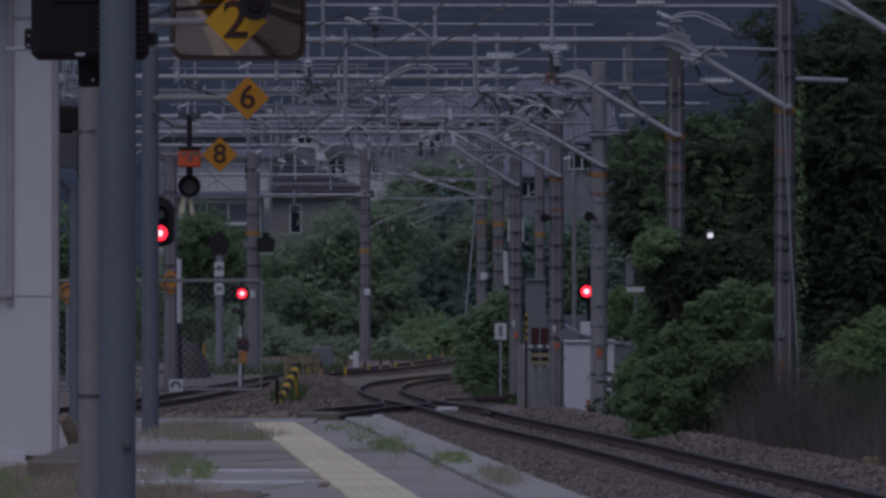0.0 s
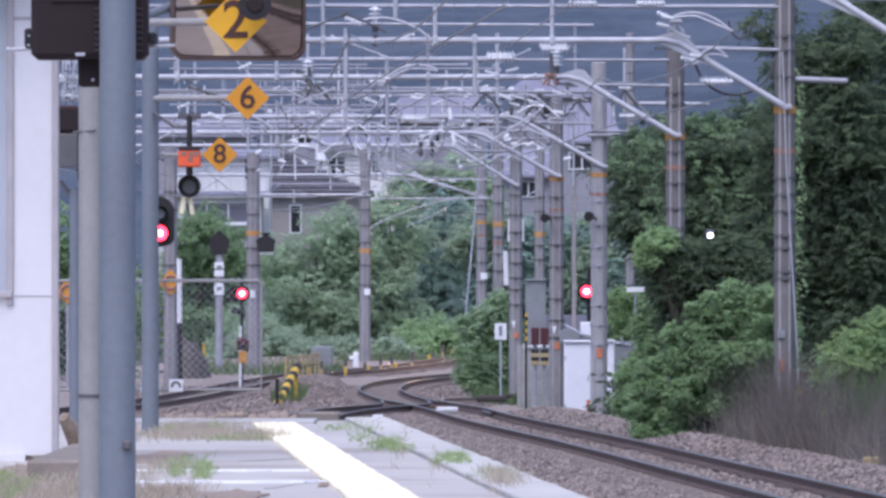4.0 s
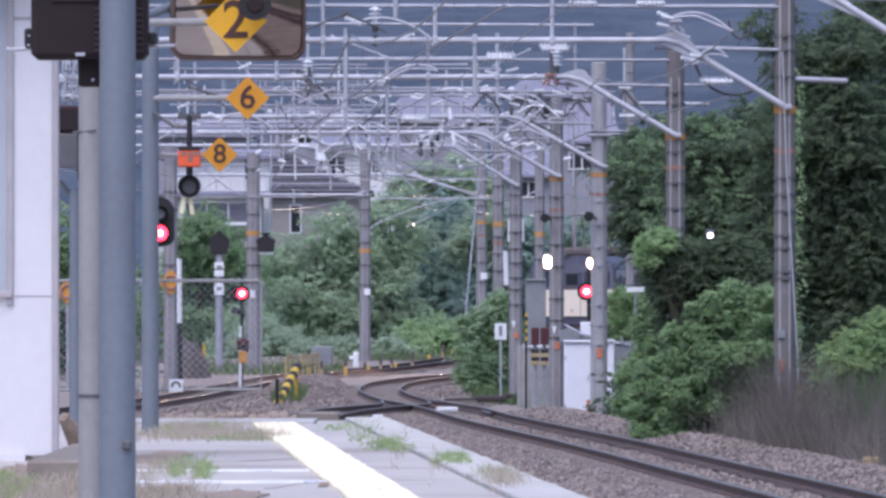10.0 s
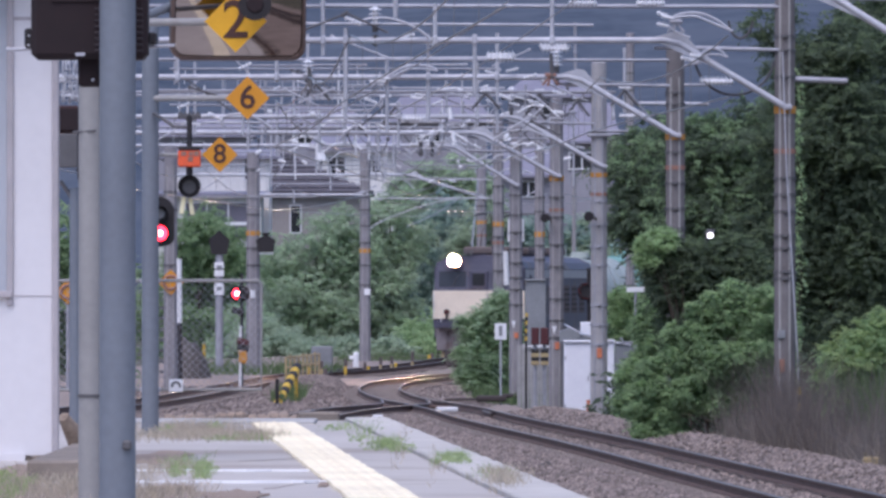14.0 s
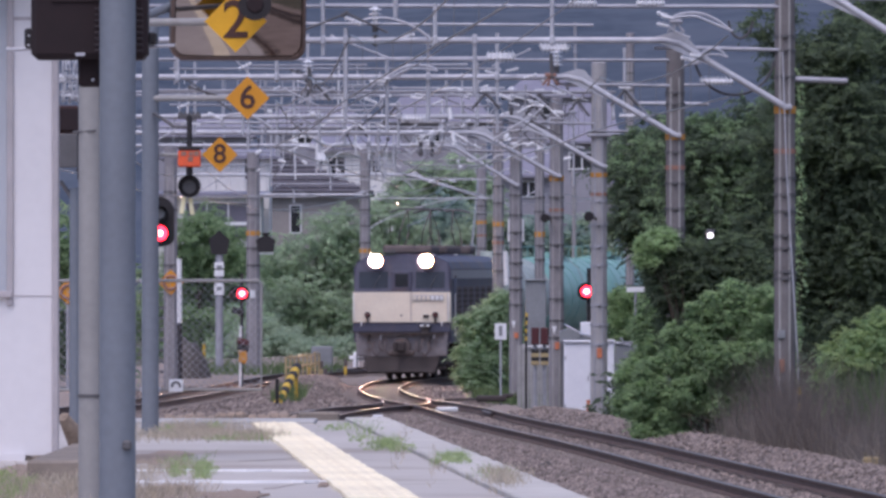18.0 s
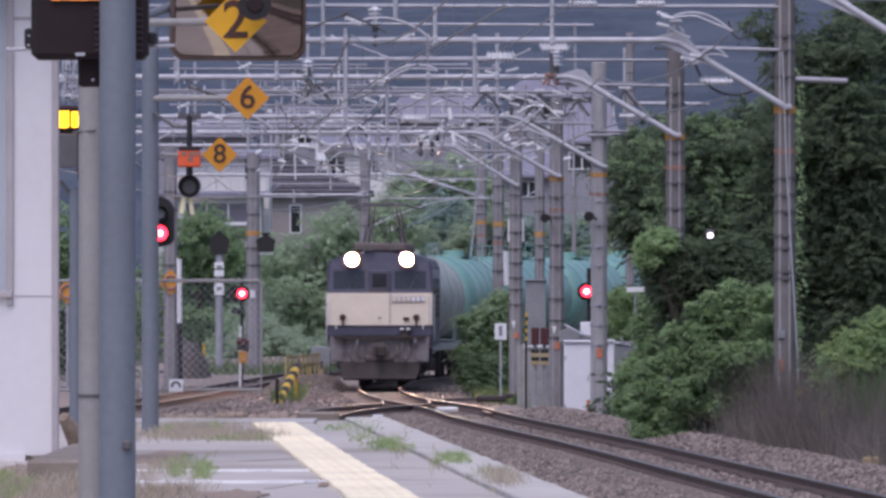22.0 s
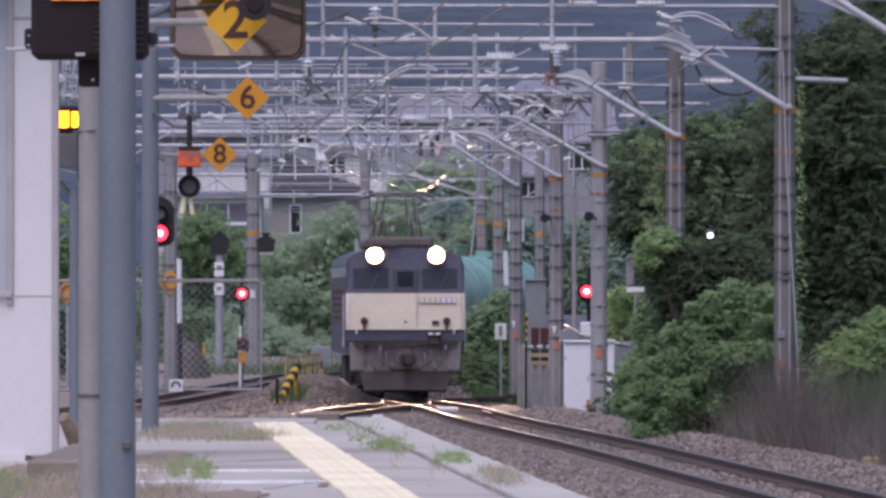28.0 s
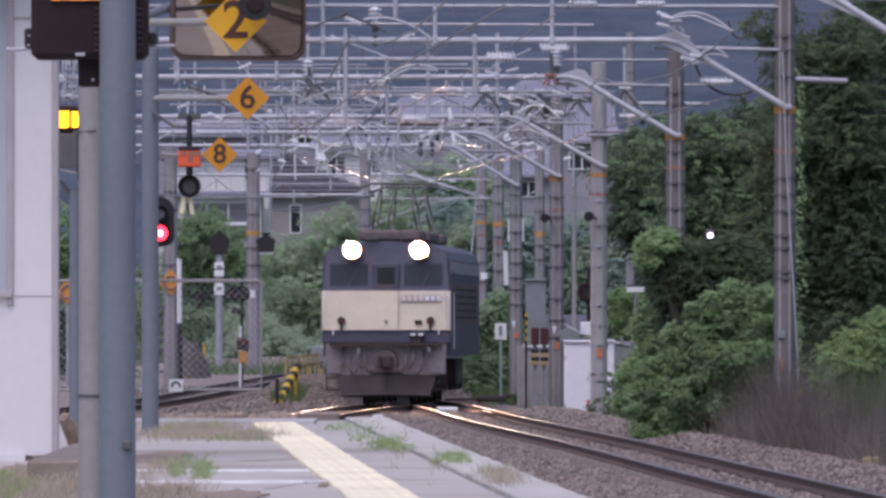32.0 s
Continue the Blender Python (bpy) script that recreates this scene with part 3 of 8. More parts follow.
kerb = M()
rk = random.Random(3)
for k in range(13):
    w_ = 0.118
    kerb.box((-3.153 + w_ * (k + 0.5), 114.6 + rk.uniform(-0.1, 0.1), PT - 0.06 + rk.uniform(-0.03, 0.02)), (w_ * 1.1, 0.7, 0.2), r=pose(0, 0, 0, rk.uniform(-3, 3), rk.uniform(-4, 4), rk.uniform(-6, 6)), bevel=0.035)
solid("end_kerb", kerb, DIRT, platform, "broken earth-covered kerb at the platform end")
solid("end_slab", M().box((-1.40, 114.6, PT - 0.05), (0.46, 0.8, 0.22), bevel=0.02), STAINED, platform, "low stained concrete slab at the platform end")


def dirt_patch(x, y, rx, ry, seed):
    rnd = random.Random(seed)
    poly = []
    for i in range(22):
        an = 2 * math.pi * i / 22
        k = rnd.uniform(0.7, 1.1)
        poly.append((x + rx * k * math.cos(an), y + ry * k * math.sin(an)))
    solid("dirt_patch", M().prism(poly, PT - 0.06, PT - 0.0275 + 0.0015 * seed, axis="z"), DIRT, platform, "patch of dry brown dirt")


dirt_patch(-2.42, 87, 0.26, 4.2, 1)
dirt_patch(-2.0, 69.5, 0.45, 4.2, 2)
dirt_patch(-2.783, 70, 0.45, 4.0, 3)
dirt_patch(-2.26, 103, 0.9, 3.0, 4)
for i, (x, y, dx, dy) in enumerate(((-1.723, 84.5, 0.8, 2.5), (-1.253, 72, 0.5, 5.0))):
    rnd = random.Random(i)
    p = [Vector((x + dx * u / 10 + rnd.uniform(-0.03, 0.03), y + dy * u / 10 + rnd.uniform(-0.15, 0.15), PT - 0.028)) for u in range(11)]
    cr = M()
    for q0, q1 in zip(p, p[1:]):
        w_ = rnd.uniform(0.01, 0.03)
        cr.add([q0 + Vector((0, -w_ * 3, 0)), q1 + Vector((0, -w_ * 3, 0)), q1 + Vector((0, w_ * 3, 0.004)), q0 + Vector((0, w_ * 3, 0.004))], [(0, 1, 2, 3)])
    solid("crack", cr, STAINED, platform, "dark crack in the asphalt")
dirt_patch(-0.872, 76, 0.05, 4.0, 5)
dirt_patch(-3.298, 77, 0.42, 7.0, 7)
dirt_patch(-2.627, 70, 0.3, 4.0, 9)
dirt_patch(-1.419, 69, 0.22, 2.5, 8)


# ---- catenary poles and portals ----
def catenary_pole(x, y, r, ztop, rings, bands=(), pale=False, label=""):
    zg = rail_z(y) - 0.42
    t = base("catenary_pole", x, y, zg, label or "weathered grey concrete catenary pole with dark steel rings", "pole", "catenary poles")
    h = ztop - zg
    mt = POLE_PALE if pale else POLE_NEAR if y < 200 else POLE_HAZED
    solid("shaft", M().tube((0, 0, 0), (0, 0, h), r * 1.04, r * 0.93, 20), mt, t)
    solid("cap", M().tube((0, 0, h), (0, 0, h + 0.03), r * 0.96, r * 0.6, 16), mt, t)
    for z in rings:
        k = r * (1.06 - 0.11 * (z - zg) / h)
        a = M().tube((0, 0, z - zg - 0.028), (0, 0, z - zg + 0.028), k + 0.012, n=20)
        a.box((0, -k - 0.03, z - zg), (0.07, 0.05, 0.05), bevel=0.01)
        solid("ring", a, RING if not pale else GALV_DARK, t)
    for sx, sy in ((-0.5, -0.88), (0.42, -0.92)):
        solid("conduit", M().tube((r * sx, r * sy, 0), (r * sx * 0.92, r * sy * 0.92, h * 0.93), 0.022, n=6), FENCE_GREY if not pale else GALV_DARK, t)
    for z, h2, c in bands:
        k = r * (1.06 - 0.11 * (z - zg) / h)
        if c == 3:
            solid("rust_patch", M().box((-k * 0.3, -k - 0.004, z - zg), (k * 0.5, 0.03, h2), bevel=0.008), BANDRED, t, "rusty remains of a tag")
            solid("pale_plate", M().box((-k * 0.35, -k - 0.004, z - zg + 0.52), (k * 0.7, 0.03, 0.14), bevel=0.008), CABINET_GREY, t, "small pale plate")
            continue
        if c == 2:
            solid("tag", M().box((0.01, -k - 0.012, z - zg), (k * 0.62, 0.03, h2 * 0.85), bevel=0.008), TAG, t, "small orange tag plate")
            continue
        solid("band", M().tube((0, 0, z - zg - h2 / 2), (0, 0, z - zg + h2 / 2), k + 0.008, n=20, caps=True), BAND if c else BANDRED, t,
              "orange marking band" if c else "faded red marking band")
    return t


def insulator(m, p, axis, n=6, r=0.075, length=0.4, mi=0):
    """A row of porcelain sheds on a pin."""
    p, axis = Vector(p), Vector(axis).normalized()
    m.tube(p, p + axis * length, r * 0.35, n=8, mi=mi)
    for i in range(n):
        a = p + axis * (length * (i + 0.3) / n)
        m.tube(a, a + axis * (length * 0.4 / n), r, r * 0.45, 12, mi=mi)


def rng_rings(z0, z1, step):
    return [z0 + step * i for i in range(int((z1 - z0) / step) + 1)]


def portal(px_, y, zb, zk, xbend, xleft, hang=(), arms=(), insul=(), dz_top=0.75, r=0.054, label=""):
    """A galvanised beam across the tracks: it bends down to the pole at its end and carries hangers, curved pull-off arms and insulators."""
    t = base("portal_beam", px_, y, zb, label or "galvanised tubular catenary beam across the tracks", "catenary beam", "portal beams")
    X = lambda x: x - px_
    m = M().path([(X(xleft), -0.2, 0), (X(xbend) - 0.15, -0.2, 0), (X(xbend) + 0.1, -0.2, -0.05), (-0.05, -0.2, zk - zb)], r, 10)
    solid("main_pipe", m, GALV, t)
    kx, kz = X(xbend) + 0.1, -0.05
    sl = (zk - zb - kz) / (-0.05 - kx)
    solid("bend_plate", M().prism([(kx - 0.4, 0.05), (kx - 0.06, 0.15), (kx + 0.06, 0.13), (kx + 0.4, kz + sl * 0.4 + 0.05), (kx + 0.5, kz + sl * 0.5 - 0.06), (kx - 0.3, -0.06)], -0.225, -0.175), GALV, t)
    solid("knee_clamp", M().box((0.0, -0.2, zk - zb), (0.12, 0.14, 0.09), bevel=0.02), GALV, t)
    m = M().tube((X(xleft) + 0.8, -0.1, dz_top), (0.05, -0.1, dz_top - 0.02), 0.028, n=8)
    solid("upper_pipe", m, GALV_DARK, t)
    m = M().tube((X(xbend) - 0.3, -0.12, -0.12), (0.0, -0.12, -0.16), 0.03, n=8)
    solid("lower_strut", m, GALV_DARK, t)
    for x, up, dn in hang:
        m = M().tube((X(x), -0.2, up), (X(x), -0.2, -dn), 0.035, n=8)
        m.box((X(x), -0.2, 0.0), (0.09, 0.15, 0.15), bevel=0.02)
        solid("hanger", m, GALV, t)
    for x0, z0, x1, z1 in arms:
        p = []
        for i in range(9):
            u = i / 8
            p.append((X(x0) + (x1 - x0) * u, -0.28, z0 - zb + (z1 - z0) * u + 0.16 * math.sin(u * math.pi) ** 0.8))
        m = M().path(p, 0.022, 8)
        solid("pull_off_arm", m, GALV, t)
        m = M()
        insulator(m, (X(x0), -0.28, z0 - zb - 0.05), (x0 - x1, 0, z0 - z1 + 0.15), 5, 0.06, 0.3)
        solid("insulator", m, PORCELAIN, t)
    for x, z, kind in insul:
        m = M()
        if kind == "h":
            insulator(m, (X(x) - 0.22, -0.2, z - zb), (1, 0, 0), 7, 0.085, 0.46)
        else:
            insulator(m, (X(x), -0.2, z - zb), (0, 0, 1), 4, 0.12, 0.3)
        solid("insulator", m, PORCELAIN, t)
        if kind == "v":
            m = M().tube((X(x), -0.2, z - zb - 0.12), (X(x), -0.2, z - zb), 0.05, n=8)
            m.box((X(x), -0.2, z - zb - 0.25), (0.09, 0.09, 0.2), bevel=0.03)
            solid("insulator_clamp", m, RING, t)
    return t


# the row of poles beside the main line, from the nearest
catenary_pole(5.593, 166, 0.175, 8.4, [6.665, 6.434, 5.999, 4.345, 4.076, 3.799, 3.402, 3.198, 2.81, 2.699],
              [(5.463, 0.12, 1), (4.788, 0.08, 0), (1.275, 0.22, 3)], label="tall weathered grey concrete catenary pole beside dead brush")
catenary_pole(4.234, 185, 0.18, 6.93, [6.132, 5.926, 5.05, 4.484, 4.02, 3.659],
              [(5.328, 0.10, 1), (4.772, 0.08, 0)], label="weathered grey concrete catenary pole rising from bushes")
p3 = catenary_pole(3.458, 225, 0.185, 7.62, [level(k, 225) for k in (356, 398, 437, 470, 540, 575, 610)],
              [(5.139, 0.10, 1), (4.713, 0.07, 0), (1.192, 0.26, 2)], pale=True, label="pale grey concrete catenary pole with flat cap beside white cabinets")
solid("collar_plate", M().box((0.2, 0, 6.129 + 0.42), (0.902, 0.5, 0.05), bevel=0.015).box((0.0, -0.1, 6.041 + 0.42), (0.551, 0.3, 0.08), bevel=0.02), GALV_DARK, p3, "flat grey steel collar plate")
catenary_pole(2.72, 243, 0.175, 7.192, [level(k, 243) for k in (350, 385, 434, 473, 530, 568, 598)],
              [(5.284, 0.13, 1), (4.526, 0.07, 0), (1.278, 0.2, 2)])
catenary_pole(1.961, 273, 0.18, 7.033, [level(k, 273) for k in (346, 381, 412, 441, 466, 492, 513, 540)],
              [(1.423, 0.18, 2)])
catenary_pole(1.659, 304, 0.17, 7.907, [level(k, 304) for k in (330, 360, 420, 450, 480)], [(4.656, 0.14, 1), (4.098, 0.1, 0)])
catenary_pole(1.522, 402, 0.21, 7.581, [level(k, 402) for k in (365, 380, 440, 465, 500)], [(5.477, 0.14, 1), (4.962, 0.1, 0)])
catenary_pole(3.028, 318, 0.16, 7.987, [level(k, 318) for k in (350, 375, 435, 460)], [(4.445, 0.16, 1)])
catenary_pole(-2.859, 372, 0.2, 7.914, [level(k, 372) for k in (345, 372, 400, 430, 470, 505)], [(4.205, 0.15, 1)])
catenary_pole(-6.456, 345, 0.235, 7.373, [level(k, 345) for k in (300, 350, 380, 440, 470, 500)], [(4.664, 0.16, 1)])
catenary_pole(-7.784, 290, 0.2, 6.729, [level(k, 290) for k in (340, 372, 470)])
catenary_pole(4.806, 372, 0.085, 6.981, [], label="thin dark steel pole beyond the fence")
catenary_pole(5.53, 300, 0.13, 10.256, [level(k, 300) for k in (130, 160)], label="thin far catenary pole before the hill")

# the beams
portal(5.648, 166, 6.6, 5.509, 3.753, -9.6,
       hang=[(-1.96, 0.75, 0.25), (-0.129, 0.6, 0.1), (1.784, 0.8, 0.1), (-1.59, 0.2, 1.1), (0.518, 0.1, 0.9)],
       arms=[(3.772, 6.988, 4.705, 6.748), (4.169, 6.295, 4.632, 6.323), (-1.331, 6.915, -0.222, 6.637)],
       insul=[(0.934, 6.36, "h"), (1.793, 6.508, "h"), (4.419, 5.944, "h"), (-1.109, 6.85, "v")], dz_top=0.57)
portal(4.286, 185, 6.42, 5.359, 2.411, -9.6,
       hang=[(-4.832, 0.5, 0.1), (-3.029, 0.9, 0.1), (-1.02, 0.3, 1.0), (-0.268, 0.2, 0.8), (0.989, 0.8, 0.2)],
       arms=[(-1.041, 6.39, -0.113, 6.554), (-4.008, 5.689, -3.08, 5.442)],
       insul=[(2.071, 6.616, "v"), (-2.462, 6.441, "v")], dz_top=0.33)
portal(3.584, 225, 6.43, 5.327, 1.604, -11,
       hang=[(-2.155, 0.9, 0.1), (-0.99, 0.2, 0.7), (0.764, 1.2, 0.2), (-2.744, 0.15, 0.8), (3.772, 0.3, 0.05)],
       arms=[(-0.426, 6.868, 0.601, 6.818), (1.516, 6.856, 2.281, 6.668)],
       insul=[(-0.739, 6.367, "h"), (1.516, 6.793, "v")], dz_top=0.55)
portal(2.788, 243, 6.38, 5.338, 0.866, -12,
       hang=[(-4.655, 0.5, 0.4), (-2.355, 0.9, 0.3), (-1.543, 0.1, 0.9), (-0.054, 0.5, 0.2)],
       arms=[(0.42, 6.556, -0.325, 6.15)],
       insul=[(-0.528, 6.15, "v"), (-0.257, 6.15, "v")], dz_top=0.9)
portal(2.007, 273, 6.531, 5.467, 0.243, -13,
       hang=[(-4.47, 1.2, 0.3), (-3.299, 0.2, 0.7), (-1.323, 0.3, 0.6)],
       arms=[(-2.189, 6.471, -1.429, 5.893)],
       insul=[(-3.284, 6.379, "v")], dz_top=0.5)
portal(1.746, 402, 7.357, 6.417, -1.209, -10.835,
       hang=[(-4.455, 0.4, 0.6), (-2.328, 0.9, 0.2)], arms=[(-2.776, 5.342, 0.582, 6.417)], insul=[(-4.119, 7.29, "h")], dz_top=0.4, r=0.06)
portal(-2.776, 372, 6.256, 6.256, -2.983, -7.127, hang=[(-5.469, 0.2, 0.3)], dz_top=0.4, r=0.05)
# a nearer beam whose pole stands outside the view
catenary_pole(6.83, 140, 0.18, 8.2, [6.0, 6.5, 7.0], [(5.634, 0.12, 1)])
portal(6.83, 140, 6.647, 5.649, 5.154, -8, hang=[(-0.655, 0.4, 0.4)], dz_top=0.5)

# feeder insulators hung close together under the beam
fi = base("feeder_insulator_set", across(123, 185), 184.78, level(137, 185), "cluster of white feeder insulators and clamps under the beam", "insulators")
S = 185 / 17956
for x, top, low in ((-11, 30, -46), (1, 34, -48), (13, 30, -44)):
    solid("hanger", M().tube((x * S, 0, top * S), (x * S, 0, low * S), 0.022, n=8), GALV, fi)
for z, x0, x1 in ((-9, -18, 17), (-24, -15, 17), (-41, -14, 17), (13, -12, 16)):
    solid("clamp_bar", M().box(((x0 + x1) * S / 2, -0.03, z * S), ((x1 - x0) * S, 0.05, 0.03), bevel=0.008), GALV, fi)
for x, z, l, v_ in ((-5, 24, 12, -1), (9, 24, 12, -1), (-6, 9, 14, -1), (8, 10, 15, -1), (-7, -10, 13, -1), (5, -11, 12, -1), (-10, -26, 14, -1), (7, -27, 14, -1), (-18, -7, 13, 0), (-2, -17, 14, 0), (-13, -34, 15, 0), (3, -36, 14, 0)):
    m = M()
    insulator(m, (x * S, -0.07, z * S), (0, 0, -1) if v_ else (1, 0, 0.1), 4, 0.04, l * S)
    solid("insulator", m, PORCELAIN, fi)
for x, z in ((-4, 30), (9, 31), (13, 2), (-13, 1), (1, -30)):
    solid("pin", M().path([((x - 2) * S, -0.06, (z - 5) * S), ((x - 1) * S, -0.06, z * S), ((x + 3) * S, -0.06, (z - 1) * S), ((x + 3) * S, -0.06, (z - 7) * S)], 0.018, 7), PORCELAIN, fi, "white bent pin")

# the lattice of thin cross pipes behind, at differing heights
lattice = base("span_wire_frame", 0, 205, 6.5, "thin galvanised cross pipes and hangers over the tracks", "catenary beam", "portal beams")
rl = random.Random(12)
for y, pz, x0, x1, r in ((166, 10, 566, 1372, 0.035), (167, 42, 540, 1050, 0.022), (185, 104, 545, 900, 0.022), (186, 122, 300, 880, 0.018), (205, 160, 280, 1090, 0.025),
                         (205, 186, 300, 870, 0.02), (225, 218, 300, 900, 0.022), (300, 270, 290, 900, 0.018), (300, 284, 600, 905, 0.016), (330, 300, 560, 860, 0.014),
                         (330, 318, 600, 870, 0.014), (166, 83, 1180, 1345, 0.028), (205, 152, 1000, 1255, 0.028), (225, 183, 1130, 1255, 0.04), (166, 139, 1370, 1500, 0.05),
                         (260, 350, 320, 560, 0.012), (350, 352, 660, 900, 0.025)):
    k = y / 17956
    m = M().tube(((x0 - 784) * k, y - 205, 2.32 + (535 - pz) * k - 6.5), ((x1 - 784) * k, y - 205, 2.32 + (535 - pz - rl.uniform(-2, 5)) * k - 6.5), r, n=8)
    solid("cross_pipe", m, GALV if rl.random() < 0.55 else GALV_DARK, lattice)
for x, y, p0, p1 in ((572, 166, 10, 80), (545, 205, 60, 190), (758, 186, 60, 140), (880, 205, 110, 235), (1105, 205, 85, 200), (1018, 190, 40, 130), (430, 205, 150, 240),
                     (610, 205, 90, 205), (520, 225, 120, 215), (790, 225, 120, 235), (480, 290, 200, 330), (560, 300, 205, 310), (665, 300, 230, 320), (735, 300, 180, 262),
                     (820, 300, 180, 240), (930, 225, 150, 215), (1015, 300, 180, 330), (345, 225, 110, 240), (310, 205, 100, 150), (470, 240, 130, 240)):
    k = y / 17956
    m = M().tube(((x - 784) * k, y - 205 - 0.1, 2.32 + (535 - p0) * k - 6.5), ((x - 784) * k, y - 205 - 0.1, 2.32 + (535 - p1) * k - 6.5), 0.03, n=8)
    m.box(((x - 784) * k, y - 205 - 0.1, 2.32 + (535 - (p0 * 0.4 + p1 * 0.6)) * k - 6.5), (0.075, 0.08, 0.08), bevel=0.02)
    solid("drop_pipe", m, GALV if rl.random() < 0.6 else GALV_DARK, lattice)
for i in range(70):
    y = rl.choice((300, 318, 330, 345, 372, 390))
    k = y / 17956
    x, p = rl.uniform(290, 905), rl.uniform(110, 245)
    if i % 3 == 0:
        m = M().tube(((x - 784) * k, y - 205, 2.32 + (535 - p) * k - 6.5), ((x + rl.uniform(60, 240) - 784) * k, y - 205, 2.32 + (535 - p - rl.uniform(-3, 3)) * k - 6.5), rl.uniform(0.016, 0.032), n=6)
        solid("cross_pipe", m, GALV if i % 2 else GALV_DARK, lattice)
    else:
        m = M().tube(((x - 784) * k, y - 205, 2.32 + (535 - p) * k - 6.5), ((x + rl.uniform(-3, 3) - 784) * k, y - 205, 2.32 + (535 - p - rl.uniform(20, 90)) * k - 6.5), rl.uniform(0.014, 0.035), n=6)
        solid("drop_pipe", m, GALV if i % 4 else PORCELAIN, lattice)
# diagonal stays, small insulators and clamps
for i in range(64):
    y = rl.choice((166, 185, 205, 225, 243, 273, 300, 330))
    k = y / 17956
    x, pz = rl.uniform(300, 1020), rl.uniform(max(20, 0.9 * y - 130), 0.9 * y + 55)
    X0, Z0 = (x - 784) * k, 2.32 + (535 - pz) * k - 6.5
    if i % 2:
        a = rl.choice((-1, 1)) * rl.uniform(0.4, 1.1)
        m = M().tube((X0, y - 205.3, Z0), (X0 + a, y - 205.3, Z0 + rl.uniform(-0.7, -0.25)), 0.018, n=6)
        m.box((X0, y - 205.3, Z0), (0.07, 0.07, 0.07), bevel=0.015)
        solid("stay", m, GALV if i % 4 == 1 else RING, lattice)
    else:
        m = M()
        insulator(m, (X0, y - 205.3, Z0), (rl.choice((-1, 1)), 0, rl.uniform(-0.4, 0.6)), 4, 0.045, 0.24)
        solid("insulator", m, PORCELAIN, lattice)

for x, y, p in ((955, 243, 165), (1022, 243, 178), (945, 225, 185), (1105, 205, 160), (560, 205, 150), (700, 225, 190), (630, 243, 215), (860, 205, 165)):
    k = y / 17956
    m = M()
    for s in (-1, 1):
        m.tube(((x - 784) * k + s * 0.28, y - 205.2, 2.32 + (535 - p - 28) * k - 6.5), ((x - 784) * k, y - 205.2, 2.32 + (535 - p) * k - 6.5), 0.03, n=6)
    solid("v_bracket", m, RING, lattice)
    im = M()
    insulator(im, ((x - 784) * k - 0.12, y - 205.2, 2.32 + (535 - p + 4) * k - 6.5), (1, 0, 0), 4, 0.06, 0.24)
    solid("insulator", im, PORCELAIN, lattice)

# curved pull-off arms, white clamps and short pins in the deeper beams
for i in range(66):
    y = rl.choice((225, 243, 243, 273, 273, 300, 330))
    k = y / 17956
    x, pz = rl.uniform(440, 1010), rl.uniform(0.75 * y, 0.75 * y + 85)
    X0, Z0 = (x - 784) * k, 2.32 + (535 - pz) * k - 6.5
    if i % 3 == 0:
        s = rl.choice((-1, 1)) * rl.uniform(0.8, 1.3)
        m = M().path([(X0, y - 205.4, Z0), (X0 + s * 0.35, y - 205.4, Z0 + 0.16), (X0 + s * 0.7, y - 205.4, Z0 + 0.13), (X0 + s, y - 205.4, Z0 - 0.1)], 0.022, 6)
        solid("pull_off_arm", m, SIGN_WHITE if i % 2 else GALV, lattice)
    elif i % 3 == 1:
        m = M().box((X0, y - 205.4, Z0), (rl.uniform(0.1, 0.26), 0.08, rl.uniform(0.06, 0.1)), r=pose(0, 0, 0, 0, rl.uniform(-40, 40)), bevel=0.02)
        solid("clamp", m, SIGN_WHITE, lattice)
    else:
        m = M().tube((X0, y - 205.4, Z0), (X0 + rl.uniform(-0.25, 0.25), y - 205.4, Z0 - rl.uniform(0.2, 0.5)), 0.016, n=6)
        m.box((X0, y - 205.4, Z0), (0.09, 0.09, 0.09), bevel=0.02)
        solid("pin", m, RING if i % 2 else GALV, lattice)
# tall bolts of horizontal strain insulators on the nearer pipes
for x, y, p in ((1030, 166, 6), (1150, 166, 6), (985, 166, 83), (885, 166, 99), (1262, 166, 143)):
    k = y / 17956
    im = M()
    insulator(im, ((x - 784) * k - 0.22, y - 205.1, 2.32 + (535 - p) * k - 6.5), (1, 0, 0), 7, 0.085, 0.46)
    solid("insulator", im, PORCELAIN, lattice)

# pull-off arms, strain insulators and hangers that can be told apart against the hill
def spot(x, v, y):
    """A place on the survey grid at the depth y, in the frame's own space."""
    return (across(x, y), y - 205.5, level(v, y) - 6.5)


